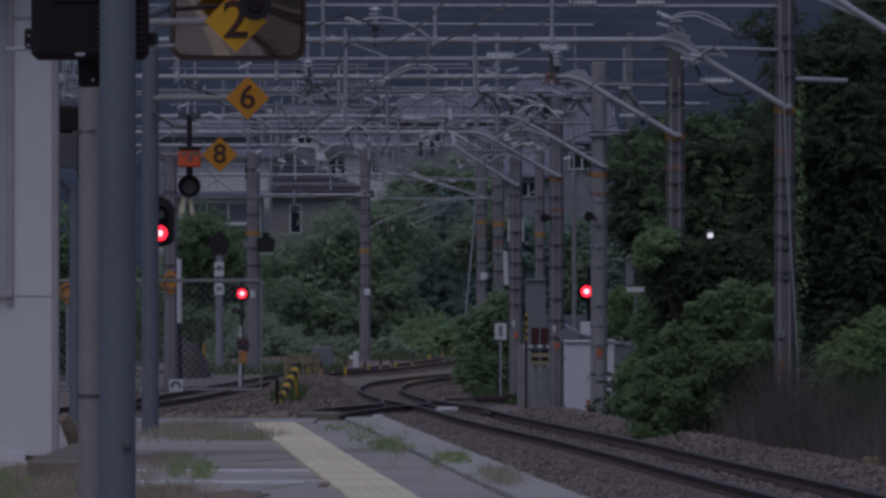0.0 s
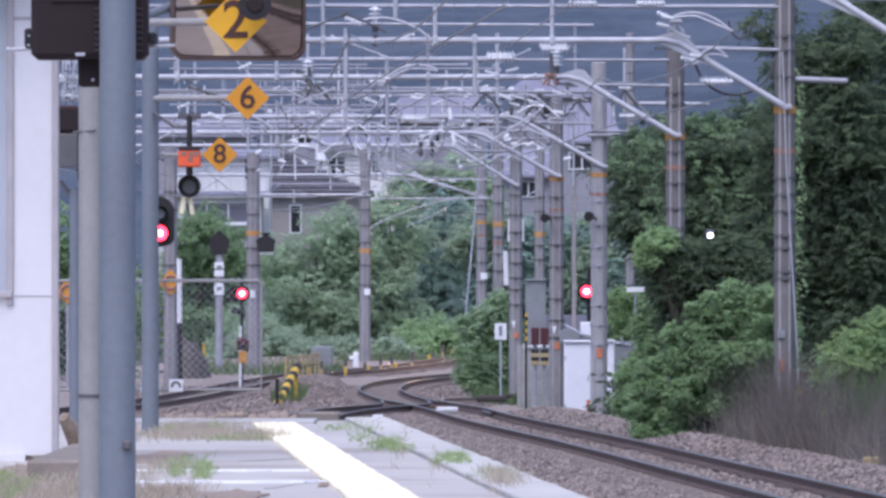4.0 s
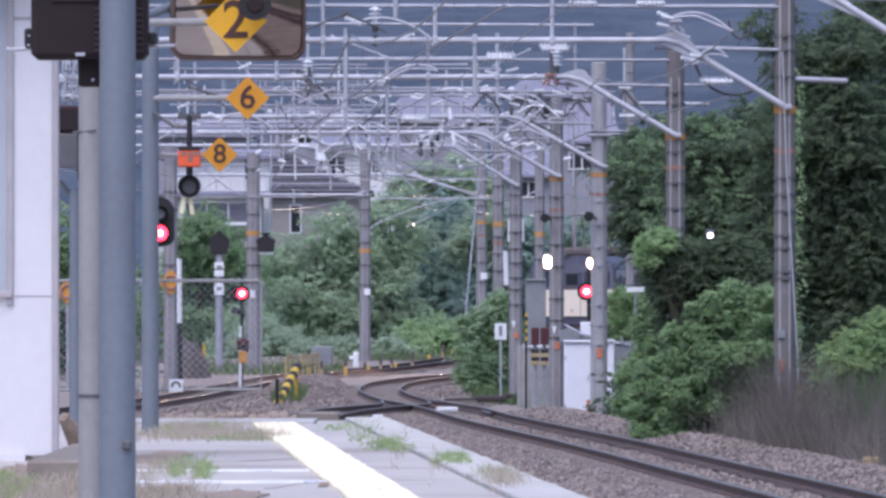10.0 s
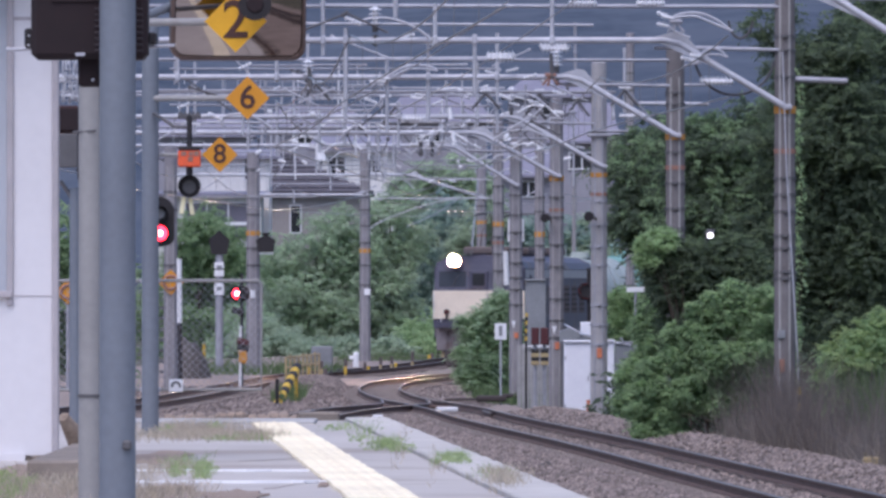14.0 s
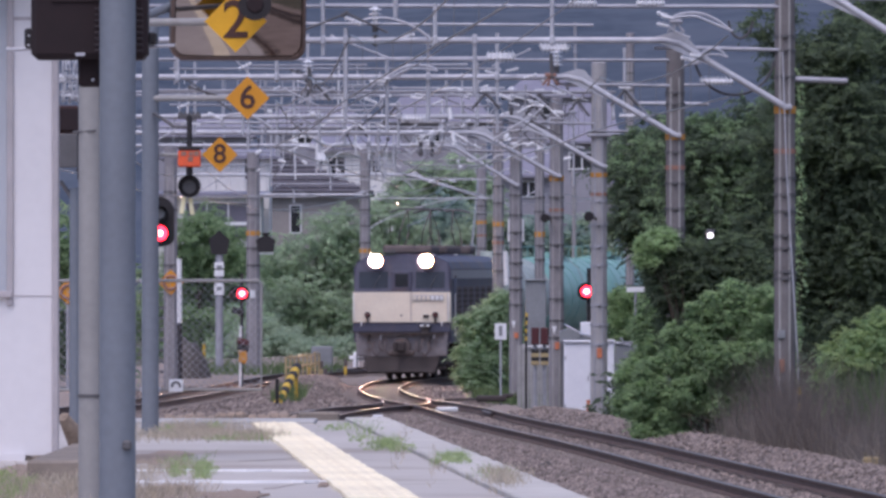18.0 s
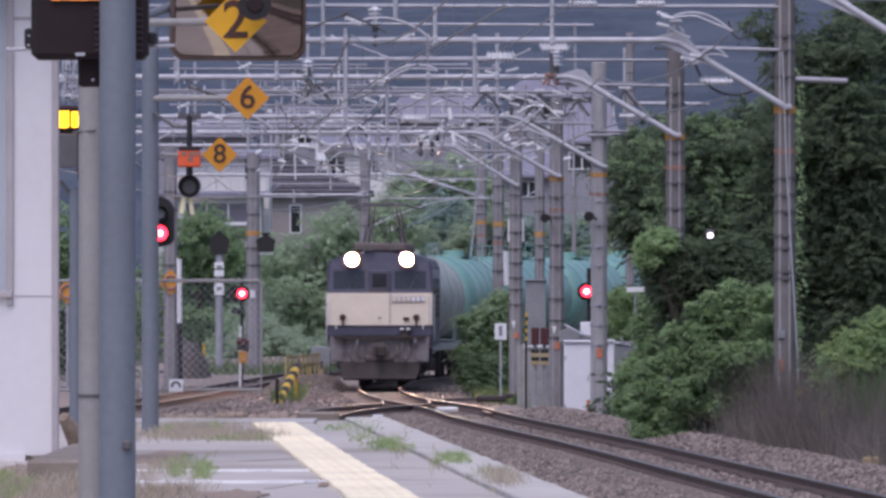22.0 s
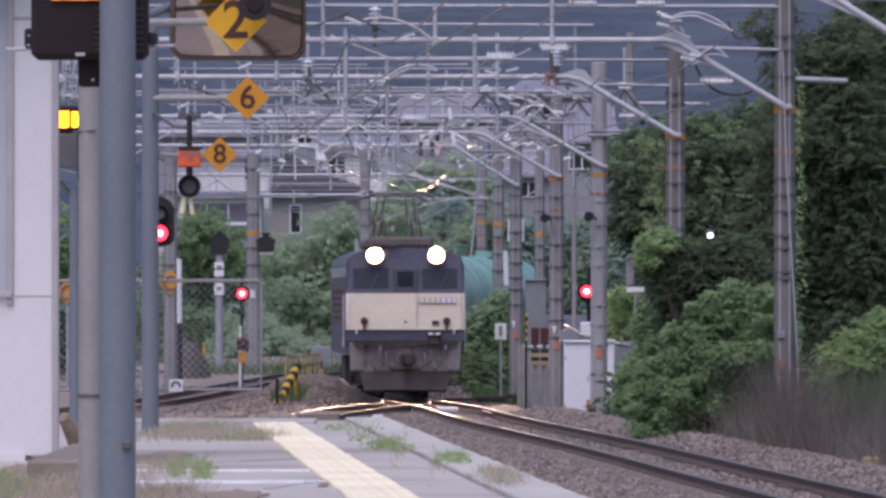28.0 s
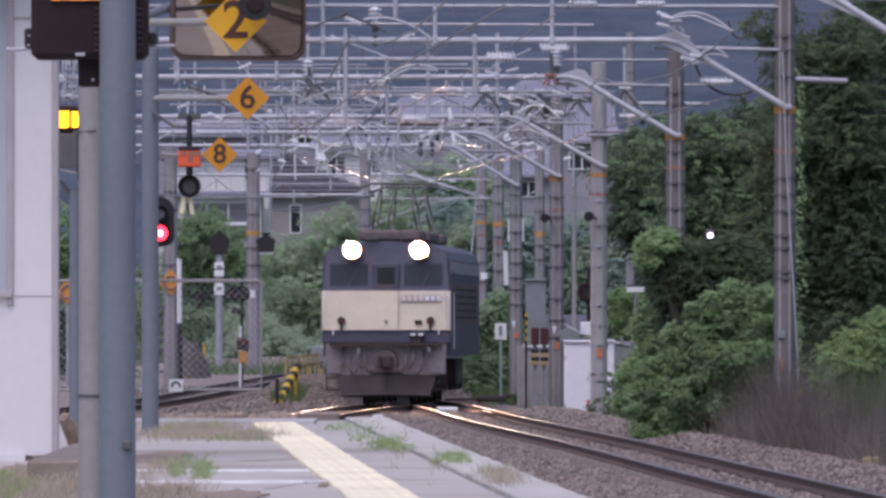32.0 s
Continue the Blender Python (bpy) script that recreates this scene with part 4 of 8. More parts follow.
for y, r_, run in ((185, 0.02, ((690, 141), (705, 131), (725, 123), (750, 123), (775, 127))), (225, 0.02, ((750, 170), (765, 164), (782, 162), (805, 168), (832, 175))),
                   (243, 0.02, ((897, 173), (912, 172), (935, 178), (968, 190))), (166, 0.022, ((1190, 34), (1205, 31), (1230, 30), (1255, 40), (1295, 57))),
                   (166, 0.016, ((1240, 102), (1255, 98), (1270, 98), (1287, 102))), (166, 0.018, ((1182, 48), (1200, 62), (1220, 68))),
                   (205, 0.011, ((355, 222), (380, 217), (400, 225), (420, 236), (450, 252))), (273, 0.02, ((838, 287), (852, 281), (870, 273)))):
    solid("pull_off_arm", M().path([spot(a, b, y) for a, b in run], r_, 6), GALV_DARK if y == 205 else GALV if y != 243 else SIGN_WHITE, lattice)
    im = M()
    insulator(im, spot(run[0][0], run[0][1], y), (-1, 0, 0.2), 4, 0.05, 0.2)
    solid("insulator", im, PORCELAIN, lattice)
for x, v, y in ((862, 104, 166), (958, 88, 166), (1248, 146, 166), (748, 263, 273), (948, 265, 225), (711, 211, 185), (1095, 206, 225), (726, 257, 273), (752, 257, 273)):
    im = M()
    insulator(im, spot(x, v, y), (1, 0, 0), 7, 0.085, 0.44 if v < 250 else 0.3)
    solid("insulator", im, PORCELAIN, lattice)
for x, v0, v1, y, r_ in ((548, 120, 165, 185, 0.05), (974, 96, 140, 185, 0.045), (795, 192, 212, 225, 0.06), (801, 235, 258, 225, 0.06), (895, 236, 250, 243, 0.1), (562, 255, 285, 273, 0.09), (568, 268, 285, 273, 0.12)):
    solid("post_insulator", M().tube(spot(x, v0, y), spot(x + 3, v1, y), r_ * 0.6, r_, 10), PORCELAIN if v0 > 180 else RING, lattice)
for x, v, y in ((974, 134, 185), (936, 190, 243), (1012, 200, 243), (1195, 40, 166), (545, 158, 185), (880, 185, 225)):
    m = M()
    for a, b in ((-14, 18), (14, 18), (-5, 20)):
        m.tube(spot(x, v, y), spot(x + a, v + b, y), 0.02, n=6)
    m.box(spot(x, v, y), (0.22, 0.08, 0.07), bevel=0.02)
    solid("bracket_foot", m, BANDRED if x == 974 else GALV_DARK, lattice)
for x0, v0, x1, v1, y in ((1105, 155, 1150, 210, 225), (1210, 118, 1240, 112, 166), (920, 240, 960, 205, 243), (1005, 262, 1022, 240, 243), (600, 250, 690, 165, 205), (620, 150, 650, 200, 205), (460, 230, 470, 250, 243), (520, 205, 560, 222, 225)):
    solid("stay", M().tube(spot(x0, v0, y), spot(x1, v1, y), 0.02, n=6), GALV_DARK, lattice)

# ---- wires ----
SUPPORTS = [97, 140, 166, 185, 225, 243, 273, 318, 345, 372, 402, 440]


def overhead_line(f, y0, y1, label, z0=5.15, stag=0.15):
    t = base("overhead_line", f(y0), y0, z0, label, "overhead wire", "overhead lines")
    inv = t.matrix_basis.inverted()
    ss = [s for s in SUPPORTS if y0 <= s <= y1]
    st = curve_through([(s, stag * (-1) ** i) for i, s in enumerate(ss)])
    con, mess, drop = [], [], M()
    for a, b in zip(ss, ss[1:]):
        for i in range(9):
            u = i / 8
            y = a + (b - a) * u
            x = f(a) + (f(b) - f(a)) * u + st(y)
            zc = z0 + rail_z(y)
            zm = zc + 0.85 - 0.012 * (b - a) * 4 * u * (1 - u)
            con.append((x, y, zc))
            mess.append((x, y, zm))
            if 0 < i < 8:
                drop.tube((x, y, zc), (x, y, zm), 0.006, n=4, caps=False)
    for nm, w in (("contact_wire", con), ("messenger_wire", mess)):
        ob = solid(nm, M().path(w, 0.011, 6), WIRE, t)
        ob.matrix_basis = inv
    ob = tagged(solid("dropper_rest", drop, WIRE, t), kind="stuff")
    ob.matrix_basis = inv
    return t


overhead_line(MAIN, 140, 440, "contact and messenger wire over the main track")
overhead_line(BRANCH, 97, 243, "contact and messenger wire over the platform track")
overhead_line(SECOND, 166, 440, "contact and messenger wire over the second track")
for x0, y0, z0, x1, y1, z1, r in ((-1.133, 318, 4.711, 0.677, 392, 6.402, 0.02), (-5.079, 300, 5.043, -2.983, 372, 6.256, 0.014),
                                  (-2.718, 200, 5.773, 1.066, 165, 7.218, 0.011), (-1.073, 205, 6.087, 2.464, 140, 6.959, 0.011),
                                  (-2.463, 330, 7.558, 1.746, 402, 6.35, 0.016), (-3.742, 300, 7.081, 1.478, 402, 6.506, 0.014)):
    p = [(x0 + (x1 - x0) * i / 10, y0 + (y1 - y0) * i / 10, z0 + (z1 - z0) * i / 10 - 0.5 * (i / 10) * (1 - i / 10)) for i in range(11)]
    tagged(solid("feeder_cable", M().path(p, r, 6), WIRE), "dark feeder cable hung between the catenary poles", "cable", "feeder cables")
# loops of cable hanging beside the poles
for cx, cy, cz, rx_, rz_ in ((4.77, 166, 6.388, 0.66, 0.68), (4.881, 166.4, 6.988, 0.2, 0.34)):
    p = [(cx + rx_ * math.cos(a), cy, cz + rz_ * math.sin(a)) for a in [math.pi * (1.05 + 0.9 * i / 14) for i in range(15)]]
    tagged(solid("cable_loop", M().path(p, 0.022, 8), RING), "black jumper cable hanging in a loop", "cable", "jumper cables")
# stay rod and guard of the nearest pole, guy wire of a far one
tagged(solid("stay_cable", M().path([(5.546, 165.7, 6.415), (5.611, 165.7, 4.492), (5.795, 165.7, 1.349), (5.832, 165.7, -0.4)], 0.012, 6), GALV), "thin pale stay cable on the pole", "cable", "stay cables")
g = base("guy_guard", 5.807, 165.5, -0.4, "yellow and black striped guard round the stay cable", "cable guard")
for i in range(6):
    solid("stripe", M().tube((0, 0, 0.55 + i * 0.13), (0, 0, 0.55 + (i + 1) * 0.13), 0.035, n=10), STRIPE_YELLOW if i % 2 else BLACK, g)
solid("core", M().tube((0, 0, 0), (0, 0, 0.55), 0.03, n=8), BLACK, g)
tagged(solid("stay_cable", M().path([(1.385, 401, 7.133), (1.147, 396, 4.647), (0.673, 390, -0.2)], 0.032, 8), GALV_DARK), "grey guy wire of a far pole", "cable", "stay cables")


# ---- small plates on poles ----
def plate(name, x, y, z, w, h, material, label, category="sign"):
    return tagged(solid(name, M().box((0, 0, 0), (w, 0.03, h), bevel=0.01), material, m_world=pose(x, y, z)), label, category)


plate("number_plate", -2.775, 371.79, 2.693, 0.22, 0.24, SIGN_WHITE, "small white plate on the concrete pole")
plate("number_plate", 1.611, 401.78, 3.35, 0.26, 0.27, SIGN_WHITE, "small white plate on the concrete pole")
plate("number_plate", -6.47, 344.75, 2.589, 0.17, 0.27, SIGN_WHITE, "small white plate on the concrete pole")
for x0 in (900.5, 925.5):
    tagged(solid("cable_cover", M().tube((-11.904 - -11.904 + (x0 - 784) * 273 / 17956, 272.95, 3.947), ((x0 - 784) * 273 / 17956, 272.95, 4.555), 0.03, n=8), SIGN_WHITE), "white cable cover beside the pole", "cable cover", "cable covers")
tagged(solid("cable_cover", M().tube((1.896, 303.95, 2.828), (1.862, 303.95, 3.844), 0.09, n=10), SIGN_WHITE), "white cable cover beside the pole", "cable cover", "cable covers")


# ---- platform end: poles, signs, mirror, display ----
def steel_pole(x, y, r, z0, z1, material, label, cat="pole"):
    t = base("steel_pole", x, y, z0, label, cat, "platform poles")
    solid("shaft", M().tube((0, 0, 0), (0, 0, z1 - z0), r, n=24), material, t)
    solid("foot_plate", M().tube((0, 0, 0), (0, 0, 0.03), r * 1.5, n=24), material, t)
    return t


big = steel_pole(-1.764, 55, 0.098, PT - 0.03, 4.6, PIPE_GREY, "thick blue-grey painted steel pole rising from the platform")
solid("bolt", M().box((0.055, -0.092, 1.545 - PT + 0.03), (0.05, 0.05, 0.055), bevel=0.012), RING, big, "rusty bolt")
mid = steel_pole(-2.294, 66, 0.077, PT - 0.03, 4.3, PIPE_BEIGE, "pale beige-grey steel pole behind the thick one")
solid("strap", M().tube((0, 0, 1.732 - PT), (0, 0, 1.75 - PT), 0.085, n=20), RING, mid)
solid("clamp", M().tube((-0.11, -0.02, 3.456 - PT), (0.037, -0.1, 3.463 - PT), 0.008, n=8), RING, mid)
rear = steel_pole(-2.934, 101.7, 0.085, PT - 0.03, 5.2, PIPE_GREY, "slim blue-grey steel pole at the platform end")
far_post = steel_pole(-3.486, 96, 0.048, PT - 0.03, 3.4, PIPE_GREY, "thin grey post behind the white hut")
solid("brace", M().tube((-0.134, 0, 3.496 - PT), (0, 0, 3.298 - PT), 0.02, n=8), RING, far_post)


def diamond_sign(x, y, z, half, digit, arm_x0, arm_r, label, back=0.15, paint=None, size=1.5, up=0.0):
    t = base("stop_sign_board", x, y, z, label, "sign", "car stop signs")
    m = M()
    h, b = half, half * 0.06
    m.prism([(0, -h), (b, -h + b), (h - b, -b), (h, 0), (h - b, b), (b, h - b), (0, h), (-b, h - b), (-h + b, b), (-h, 0), (-h + b, -b), (-b, -h + b)], -0.012, 0.012)
    solid("board", m, paint or SIGN_YELLOW, t)
    fc = bpy.data.curves.new("digit", "FONT")
    fc.body, fc.size, fc.extrude, fc.align_x, fc.align_y = digit, half * size, 0.001, "CENTER", "CENTER"
    fc.bevel_depth = half * 0.022
    ob = new("digit", fc)
    ob.data.materials.append(SIGN_INK)
    ob.matrix_basis = pose(0, -0.014, up, 90)
    ob.parent = t
    m = M().tube((arm_x0 - x, back, 0), (half * 0.3, 0.035, 0), arm_r, n=12)
    solid("arm", m, PIPE_BEIGE, t)
    return t


diamond_sign(-1.956, 101.5, 4.361, 0.218, "6", -2.917, 0.03, "yellow diamond stop board marked 6 on an arm")
diamond_sign(-2.235, 101.6, 3.797, 0.178, "8", -2.954, 0.022, "yellow diamond stop board marked 8 on an arm")
diamond_sign(-1.341, 65.6, 4.136, 0.201, "2", -2.261, 0.026, "yellow diamond stop board marked 2 beside a mirror", 0.4, SIGN_BRIGHT, 1.72)

# the curved mirror for drivers
mir = base("platform_mirror", -1.342, 66.4, 4.261, "large brown-framed convex platform mirror on a pole arm", "mirror")
mir.matrix_basis = pose(-1.342, 66.4, 4.261, 6, 0, 8.5)
w2, h2 = 0.444, 0.355


def rounded(w, h, r, n=6):
    out = []
    for cx, cy, a0 in ((w - r, h - r, 0), (-w + r, h - r, 90), (-w + r, -h + r, 180), (w - r, -h + r, 270)):
        out += [(cx + r * math.cos(radians(a0 + 90 * i / n)), cy + r * math.sin(radians(a0 + 90 * i / n))) for i in range(n + 1)]
    return out


ro, ri = rounded(w2, h2, 0.09), rounded(w2 - 0.022, h2 - 0.022, 0.075)
m = M()
n = len(ro)
vs = [(a, -0.05, b) for a, b in ro] + [(a, -0.06, b) for a, b in ri] + [(a, 0.06, b) for a, b in ro] + [(a, -0.02, b) for a, b in ri]
m.add(vs, [(i, (i + 1) % n, n + (i + 1) % n, n + i) for i in range(n)] + [(i, 2 * n + i, 2 * n + (i + 1) % n, (i + 1) % n) for i in range(n)]
      + [(n + i, n + (i + 1) % n, 3 * n + (i + 1) % n, 3 * n + i) for i in range(n)] + [tuple(2 * n + i for i in range(n))])
solid("frame", m, MIRROR_FRAME, mir)
gm = M()
G = 14
gv = []
for j in range(G + 1):
    for i in range(G + 1):
        a, b = (2 * i / G - 1), (2 * j / G - 1)
        gv.append((a * (w2 - 0.03), -0.022 - 0.05 * (1 - 0.5 * (a * a + b * b)), b * (h2 - 0.03)))
gm.add(gv, [(j * (G + 1) + i, j * (G + 1) + i + 1, (j + 1) * (G + 1) + i + 1, (j + 1) * (G + 1) + i) for j in range(G) for i in range(G)], 0, True)
solid("glass", gm, MIRROR, mir, "convex mirror glass")
solid("arm", M().tube((-2.307 - -1.342, -0.33, -0.266), (-1.723 - -1.342, 0.02, -0.259), 0.009, n=10), SIGN_WHITE, mir)
solid("brace", M().tube((-2.307 - -1.342, -0.33, -0.166), (-w2 * 0.9, 0.08, 0.0), 0.03, n=10), PIPE_GREY, mir)

cctv = base("loudspeaker", -1.209, 65.4, 4.236, "black round platform loudspeaker before the mirror", "loudspeaker")
solid("bell", M().tube((0, -0.16, 0), (0, 0.1, 0.02), 0.106, 0.08, 24), BLACK, cctv)
solid("cone", M().tube((0, -0.17, 0), (0, -0.14, 0), 0.047, 0.073, 20), DARKBROWN, cctv, "dark speaker cone")
solid("bracket", M().tube((0, 0.1, 0.1), (0, 0.5, 0.45), 0.03, n=8).tube((0, 0.5, 0.45), (-2.294 - -1.176, 0.6, 0.45), 0.025, n=8), BLACK, cctv)

# black train display hung beside the thick pole
disp = base("train_display", -1.921, 55.27, 3.905, "black display housing with side louvres seen from behind", "display")
solid("housing", M().box((0, 0, 0), (0.634, 0.36, 0.529), bevel=0.03), DARKBROWN, disp)
solid("lower_box", M().box((-0.006, 0.02, -0.326), (0.117, 0.2, 0.172), bevel=0.012), DARKBROWN, disp)
solid("bolt", M().disc((0.016, -0.085, -0.376), 0.009, 0.012, 10), GALV, disp, "pale bolt head")
solid("side_box", M().box((-0.332, 0, -0.148), (0.049, 0.15, 0.105), bevel=0.01), BLACK, disp)
solid("side_box", M().box((0.339, 0, -0.148), (0.049, 0.15, 0.062), bevel=0.01), BLACK, disp)
for i in range(8):
    solid("louvre", M().box((0.160, -0.181, 0.008 - 0.0325 * i), (0.265, 0.010, 0.013), r=pose(0, 0, 0, 12), bevel=0.004), RING_DIM, disp)
for x, z in ((-0.332, -0.135), (-0.334, -0.187)):
    solid("screw", M().disc((x, -0.08, z), 0.007, 0.012, 8), GALV, disp, "pale screw head")
# Dim bars stand in for orange glow spilling from display lamps above.
lit_row = solid("lamp_row", M().box((0, 0, 0), (0.36, 0.02, 0.085), bevel=0.004), DARKBROWN, disp, "dark strip with dim amber bars for spilled glow on its reverse")
lit_row.matrix_basis = pose(-0.03, -0.182, 0.087)
for i in range(7):
    solid("glowing_bar", M().box((-0.15 + 0.05 * i, 0.016, -0.006 + 0.001 * (i % 3)), (0.05, 0.012, 0.06), bevel=0.003), AMBER_SPILL, lit_row, "amber glowing bar")
solid("small_label", M().box((-0.049, -0.183, -0.24), (0.052, 0.006, 0.02), bevel=0.003), GALV, disp, "dull pale plate")
solid("bracket", M().tube((-0.462, 0.05, -0.209), (-0.32, 0.05, -0.203), 0.01, n=8), GALV, disp)
solid("bracket", M().tube((0.308, 0.05, -0.191), (0.456, 0.05, -0.185), 0.01, n=8), GALV, disp)

# second display: an amber panel that turns face out when the train is near
amber = base("approach_indicator", -3.537, 95.8, 3.921, "narrow dark train approach indicator with an amber panel", "indicator")
solid("housing", M().box((0, 0.1, -0.032), (0.181, 0.16, 0.576), bevel=0.01), INDICATOR, amber)
solid("lower_case", M().box((0.0, 0.0, -0.171), (0.176, 0.05, 0.32), bevel=0.01), RING, amber)
solid("bracket", M().tube((0.075, 0.1, -0.352), (-3.468 - -3.537, 0.2, -0.352), 0.012, n=8), RING, amber)
solid("bracket", M().box((0.107, 0.1, -0.373), (0.048, 0.1, 0.16), bevel=0.01), DARKBROWN, amber)
amber_panel = solid("panel", M().box((0, 0, 0), (0.192, 0.02, 0.203), bevel=0.004), DARKBROWN, amber, "dark panel with amber glowing bars on its reverse")
amber_panel.matrix_basis = pose(0, 0, 0.123)
for i, (a, b, c, d) in enumerate(((-15, 0, 6, 22), (-8, -1, 5, 29), (-1, 1, 5, 29), (-9, 13, 17, 5), (-8, 1, 15, 5), (-9, -12, 17, 6),
                                  (8, 0, 5, 28), (16, -1, 5, 20), (12, 12, 11, 5), (12, -12, 11, 5), (12, 1, 8, 4))):
    solid("glowing_bar", M().box((-0.0052 * a, 0.014 + 0.0006 * i, 0.0052 * b), (0.0052 * c, 0.012, 0.0052 * d), bevel=0.002), AMBER_GLOW, amber_panel, "amber glowing bar")

# hanging signal with an orange box under an arm
hs = base("hanging_signal", -2.525, 101, 3.473, "round black lamp below an orange-red box on a thin black hanger", "signal")
solid("lamp", M().disc((0, 0, 0), 0.112, 0.14, 24), BLACK, hs)
solid("hood", M().tube((0, -0.12, 0), (0, 0, 0), 0.112, 0.112, 24, caps=False), BLACK, hs)
solid("lens", M().disc((0, -0.01, -0.006), 0.067, 0.02, 20), RING, hs, "unlit grey lens")
for x, z, a in ((-0.065, -0.19, 10), (0.02, -0.20, -8)):
    solid("tail_strip", M().box((x, 0, z), (0.045, 0.03, 0.17), r=pose(0, 0, 0, 0, a), bevel=0.006), STRIP_CREAM, hs, "pale yellow hanging strip")
solid("orange_box", M().box((0, 0.02, 0.276), (0.225, 0.16, 0.169), bevel=0.012), ORANGE_BOX, hs, "orange-red box")
for a, c_, w_, h_ in ((-9, 54, 9, 7), (3, 54, 7, 7), (12, 54, 9, 8), (2, 45, 8, 8)):
    solid("text_bar", M().box((0.006 * a, -0.063, 0.006 * c_), (0.006 * w_, 0.006, 0.006 * h_), bevel=0.001), BANDRED, hs, "dark unreadable mark")
solid("box_lid", M().box((0, 0.02, 0.377), (0.214, 0.17, 0.045), bevel=0.01), BLACK, hs)
solid("neck", M().tube((0, 0.03, 0.101), (0, 0.03, 0.202), 0.034, n=10), BLACK, hs)
solid("hanger", M().tube((0, 0.03, 0.394), (0, 0.03, 0.703), 0.028, n=10), BLACK, hs)
m = M()
for a in (-16, -8, 0, 8, 16):
    m.tube((0, 0.03, 0.63), (span(a, 101), 0.03, 0.742), 0.012, n=6)
solid("claw", m, RING, hs)
solid("arm", M().path([(-2.902 - -2.525, 0.66, 0.737), (-0.281, 0.1, 0.686), (-0.157, 0.06, 0.596), (0, 0.03, 0.585)], 0.018, 8), RING, hs)
solid("cross_arm", M().box((0, 0.04, 0.697), (0.236, 0.04, 0.051), bevel=0.01), RING, hs)


# red colour light signal beyond the platform
def lamp_face(t, x, y, z, r, core=True):
    solid("red_lens", M().disc((x, y, z), r, 0.02, 20), RED_GLOW, t, "glowing red lens")
    if core:
        solid("lamp_core", M().disc((x, y - 0.012, z), r * 0.36, 0.012, 16), RED_CORE, t, "bright lamp centre")


sig = base("colour_light_signal", -5.859, 210, -0.42, "black colour light signal showing red behind the slim pole", "signal")
zl = 3.747 + 0.42
cap = [(0.30 * math.cos(radians(a)), 0.45 + 0.30 * math.sin(radians(a))) for a in range(0, 181, 18)] + [(0.30 * math.cos(radians(a)), -0.1 + 0.18 * math.sin(radians(a))) for a in range(180, 361, 18)]
solid("backboard", M().prism([(a, zl + 0.0 + b) for a, b in cap], 0.03, 0.07), BLACK, sig)
lamp_face(sig, 0, -0.03, zl, 0.16)
solid("lens", M().disc((0, 0, zl + 0.40), 0.1, 0.03, 16), CABINET_GREY, sig, "unlit dark lens")
m = M()
for k in (0, 0.40):
    m.tube((0, -0.18, zl + k), (0, 0.03, zl + k), 0.165, 0.17, 16, caps=False)
solid("hood", m, BLACK, sig)
solid("post", M().tube((-0.1, 0.12, 0), (-0.1, 0.12, zl + 0.5), 0.06, n=12), GALV_DARK, sig)
m = M()
for i in range(7):
    m.box((0.03, 0.1, 1.3 + i * 0.22), (0.09, 0.05, 0.06), bevel=0.01)
solid("ladder_step", m, RING, sig)

# pipe framed gate with wire netting, clamped to the slim pole
gate = base("netting_gate", -2.942, 102.0, PT, "grey pipe gate frame with chain-link netting beside the slim pole", "gate")
gx0, gx1, gz0, gz1 = -4.35 - -2.942, -1.829 - -2.942, 1.44 - PT, 2.536 - PT
solid("gate_frame", M().path([(gx0, 0.14, gz0), (gx0, 0.14, gz1), (gx1 - 0.03, 0.14, gz1), (gx1, 0.14, gz1 - 0.03), (gx1, 0.14, gz0), (gx0, 0.14, gz0)], 0.018, 10), PIPE_BEIGE, gate)
m = M()
sp, H = 0.078, gz1 - gz0
k = gx0 - H
while k < gx1:
    for sgn in (1, -1):
        a0, a1 = max(gx0, k), min(gx1, k + H)
        if a1 - a0 > 0.02:
            if sgn > 0:
                m.tube((a0, 0.14, gz0 + a0 - k), (a1, 0.14, gz0 + a1 - k), 0.0022, n=4, caps=False)
            else:
                m.tube((a0, 0.145, gz1 - (a0 - k)), (a1, 0.145, gz1 - (a1 - k)), 0.0022, n=4, caps=False)
    k += sp
solid("netting", m, GALV_DARK, gate, "chain-link wire netting")
for x in (gx0 + 0.02, 0.0):
    solid("foot", M().tube((x, 0.14, -0.03), (x, 0.14, gz0), 0.018, n=8), GALV, gate)
solid("clamp", M().box((0, 0.1, gz1), (0.2, 0.2, 0.05), bevel=0.01), GALV, gate)
solid("clamp", M().box((0, 0.1, gz0), (0.2, 0.2, 0.05), bevel=0.01), GALV, gate)
plq = base("gate_sign", -2.687, 102.112, 1.481, "small white plate with a dark horseshoe mark on the gate", "sign")
solid("board", M().box((0, 0, 0), (0.142, 0.012, 0.125), bevel=0.003), SIGN_WHITE, plq)
solid("mark", M().path([(0.04 * math.cos(radians(a)), -0.009, 0.04 * math.sin(radians(a)) - 0.005) for a in range(-20, 201, 20)], 0.011, 6), RING, plq, "dark grey horseshoe mark")

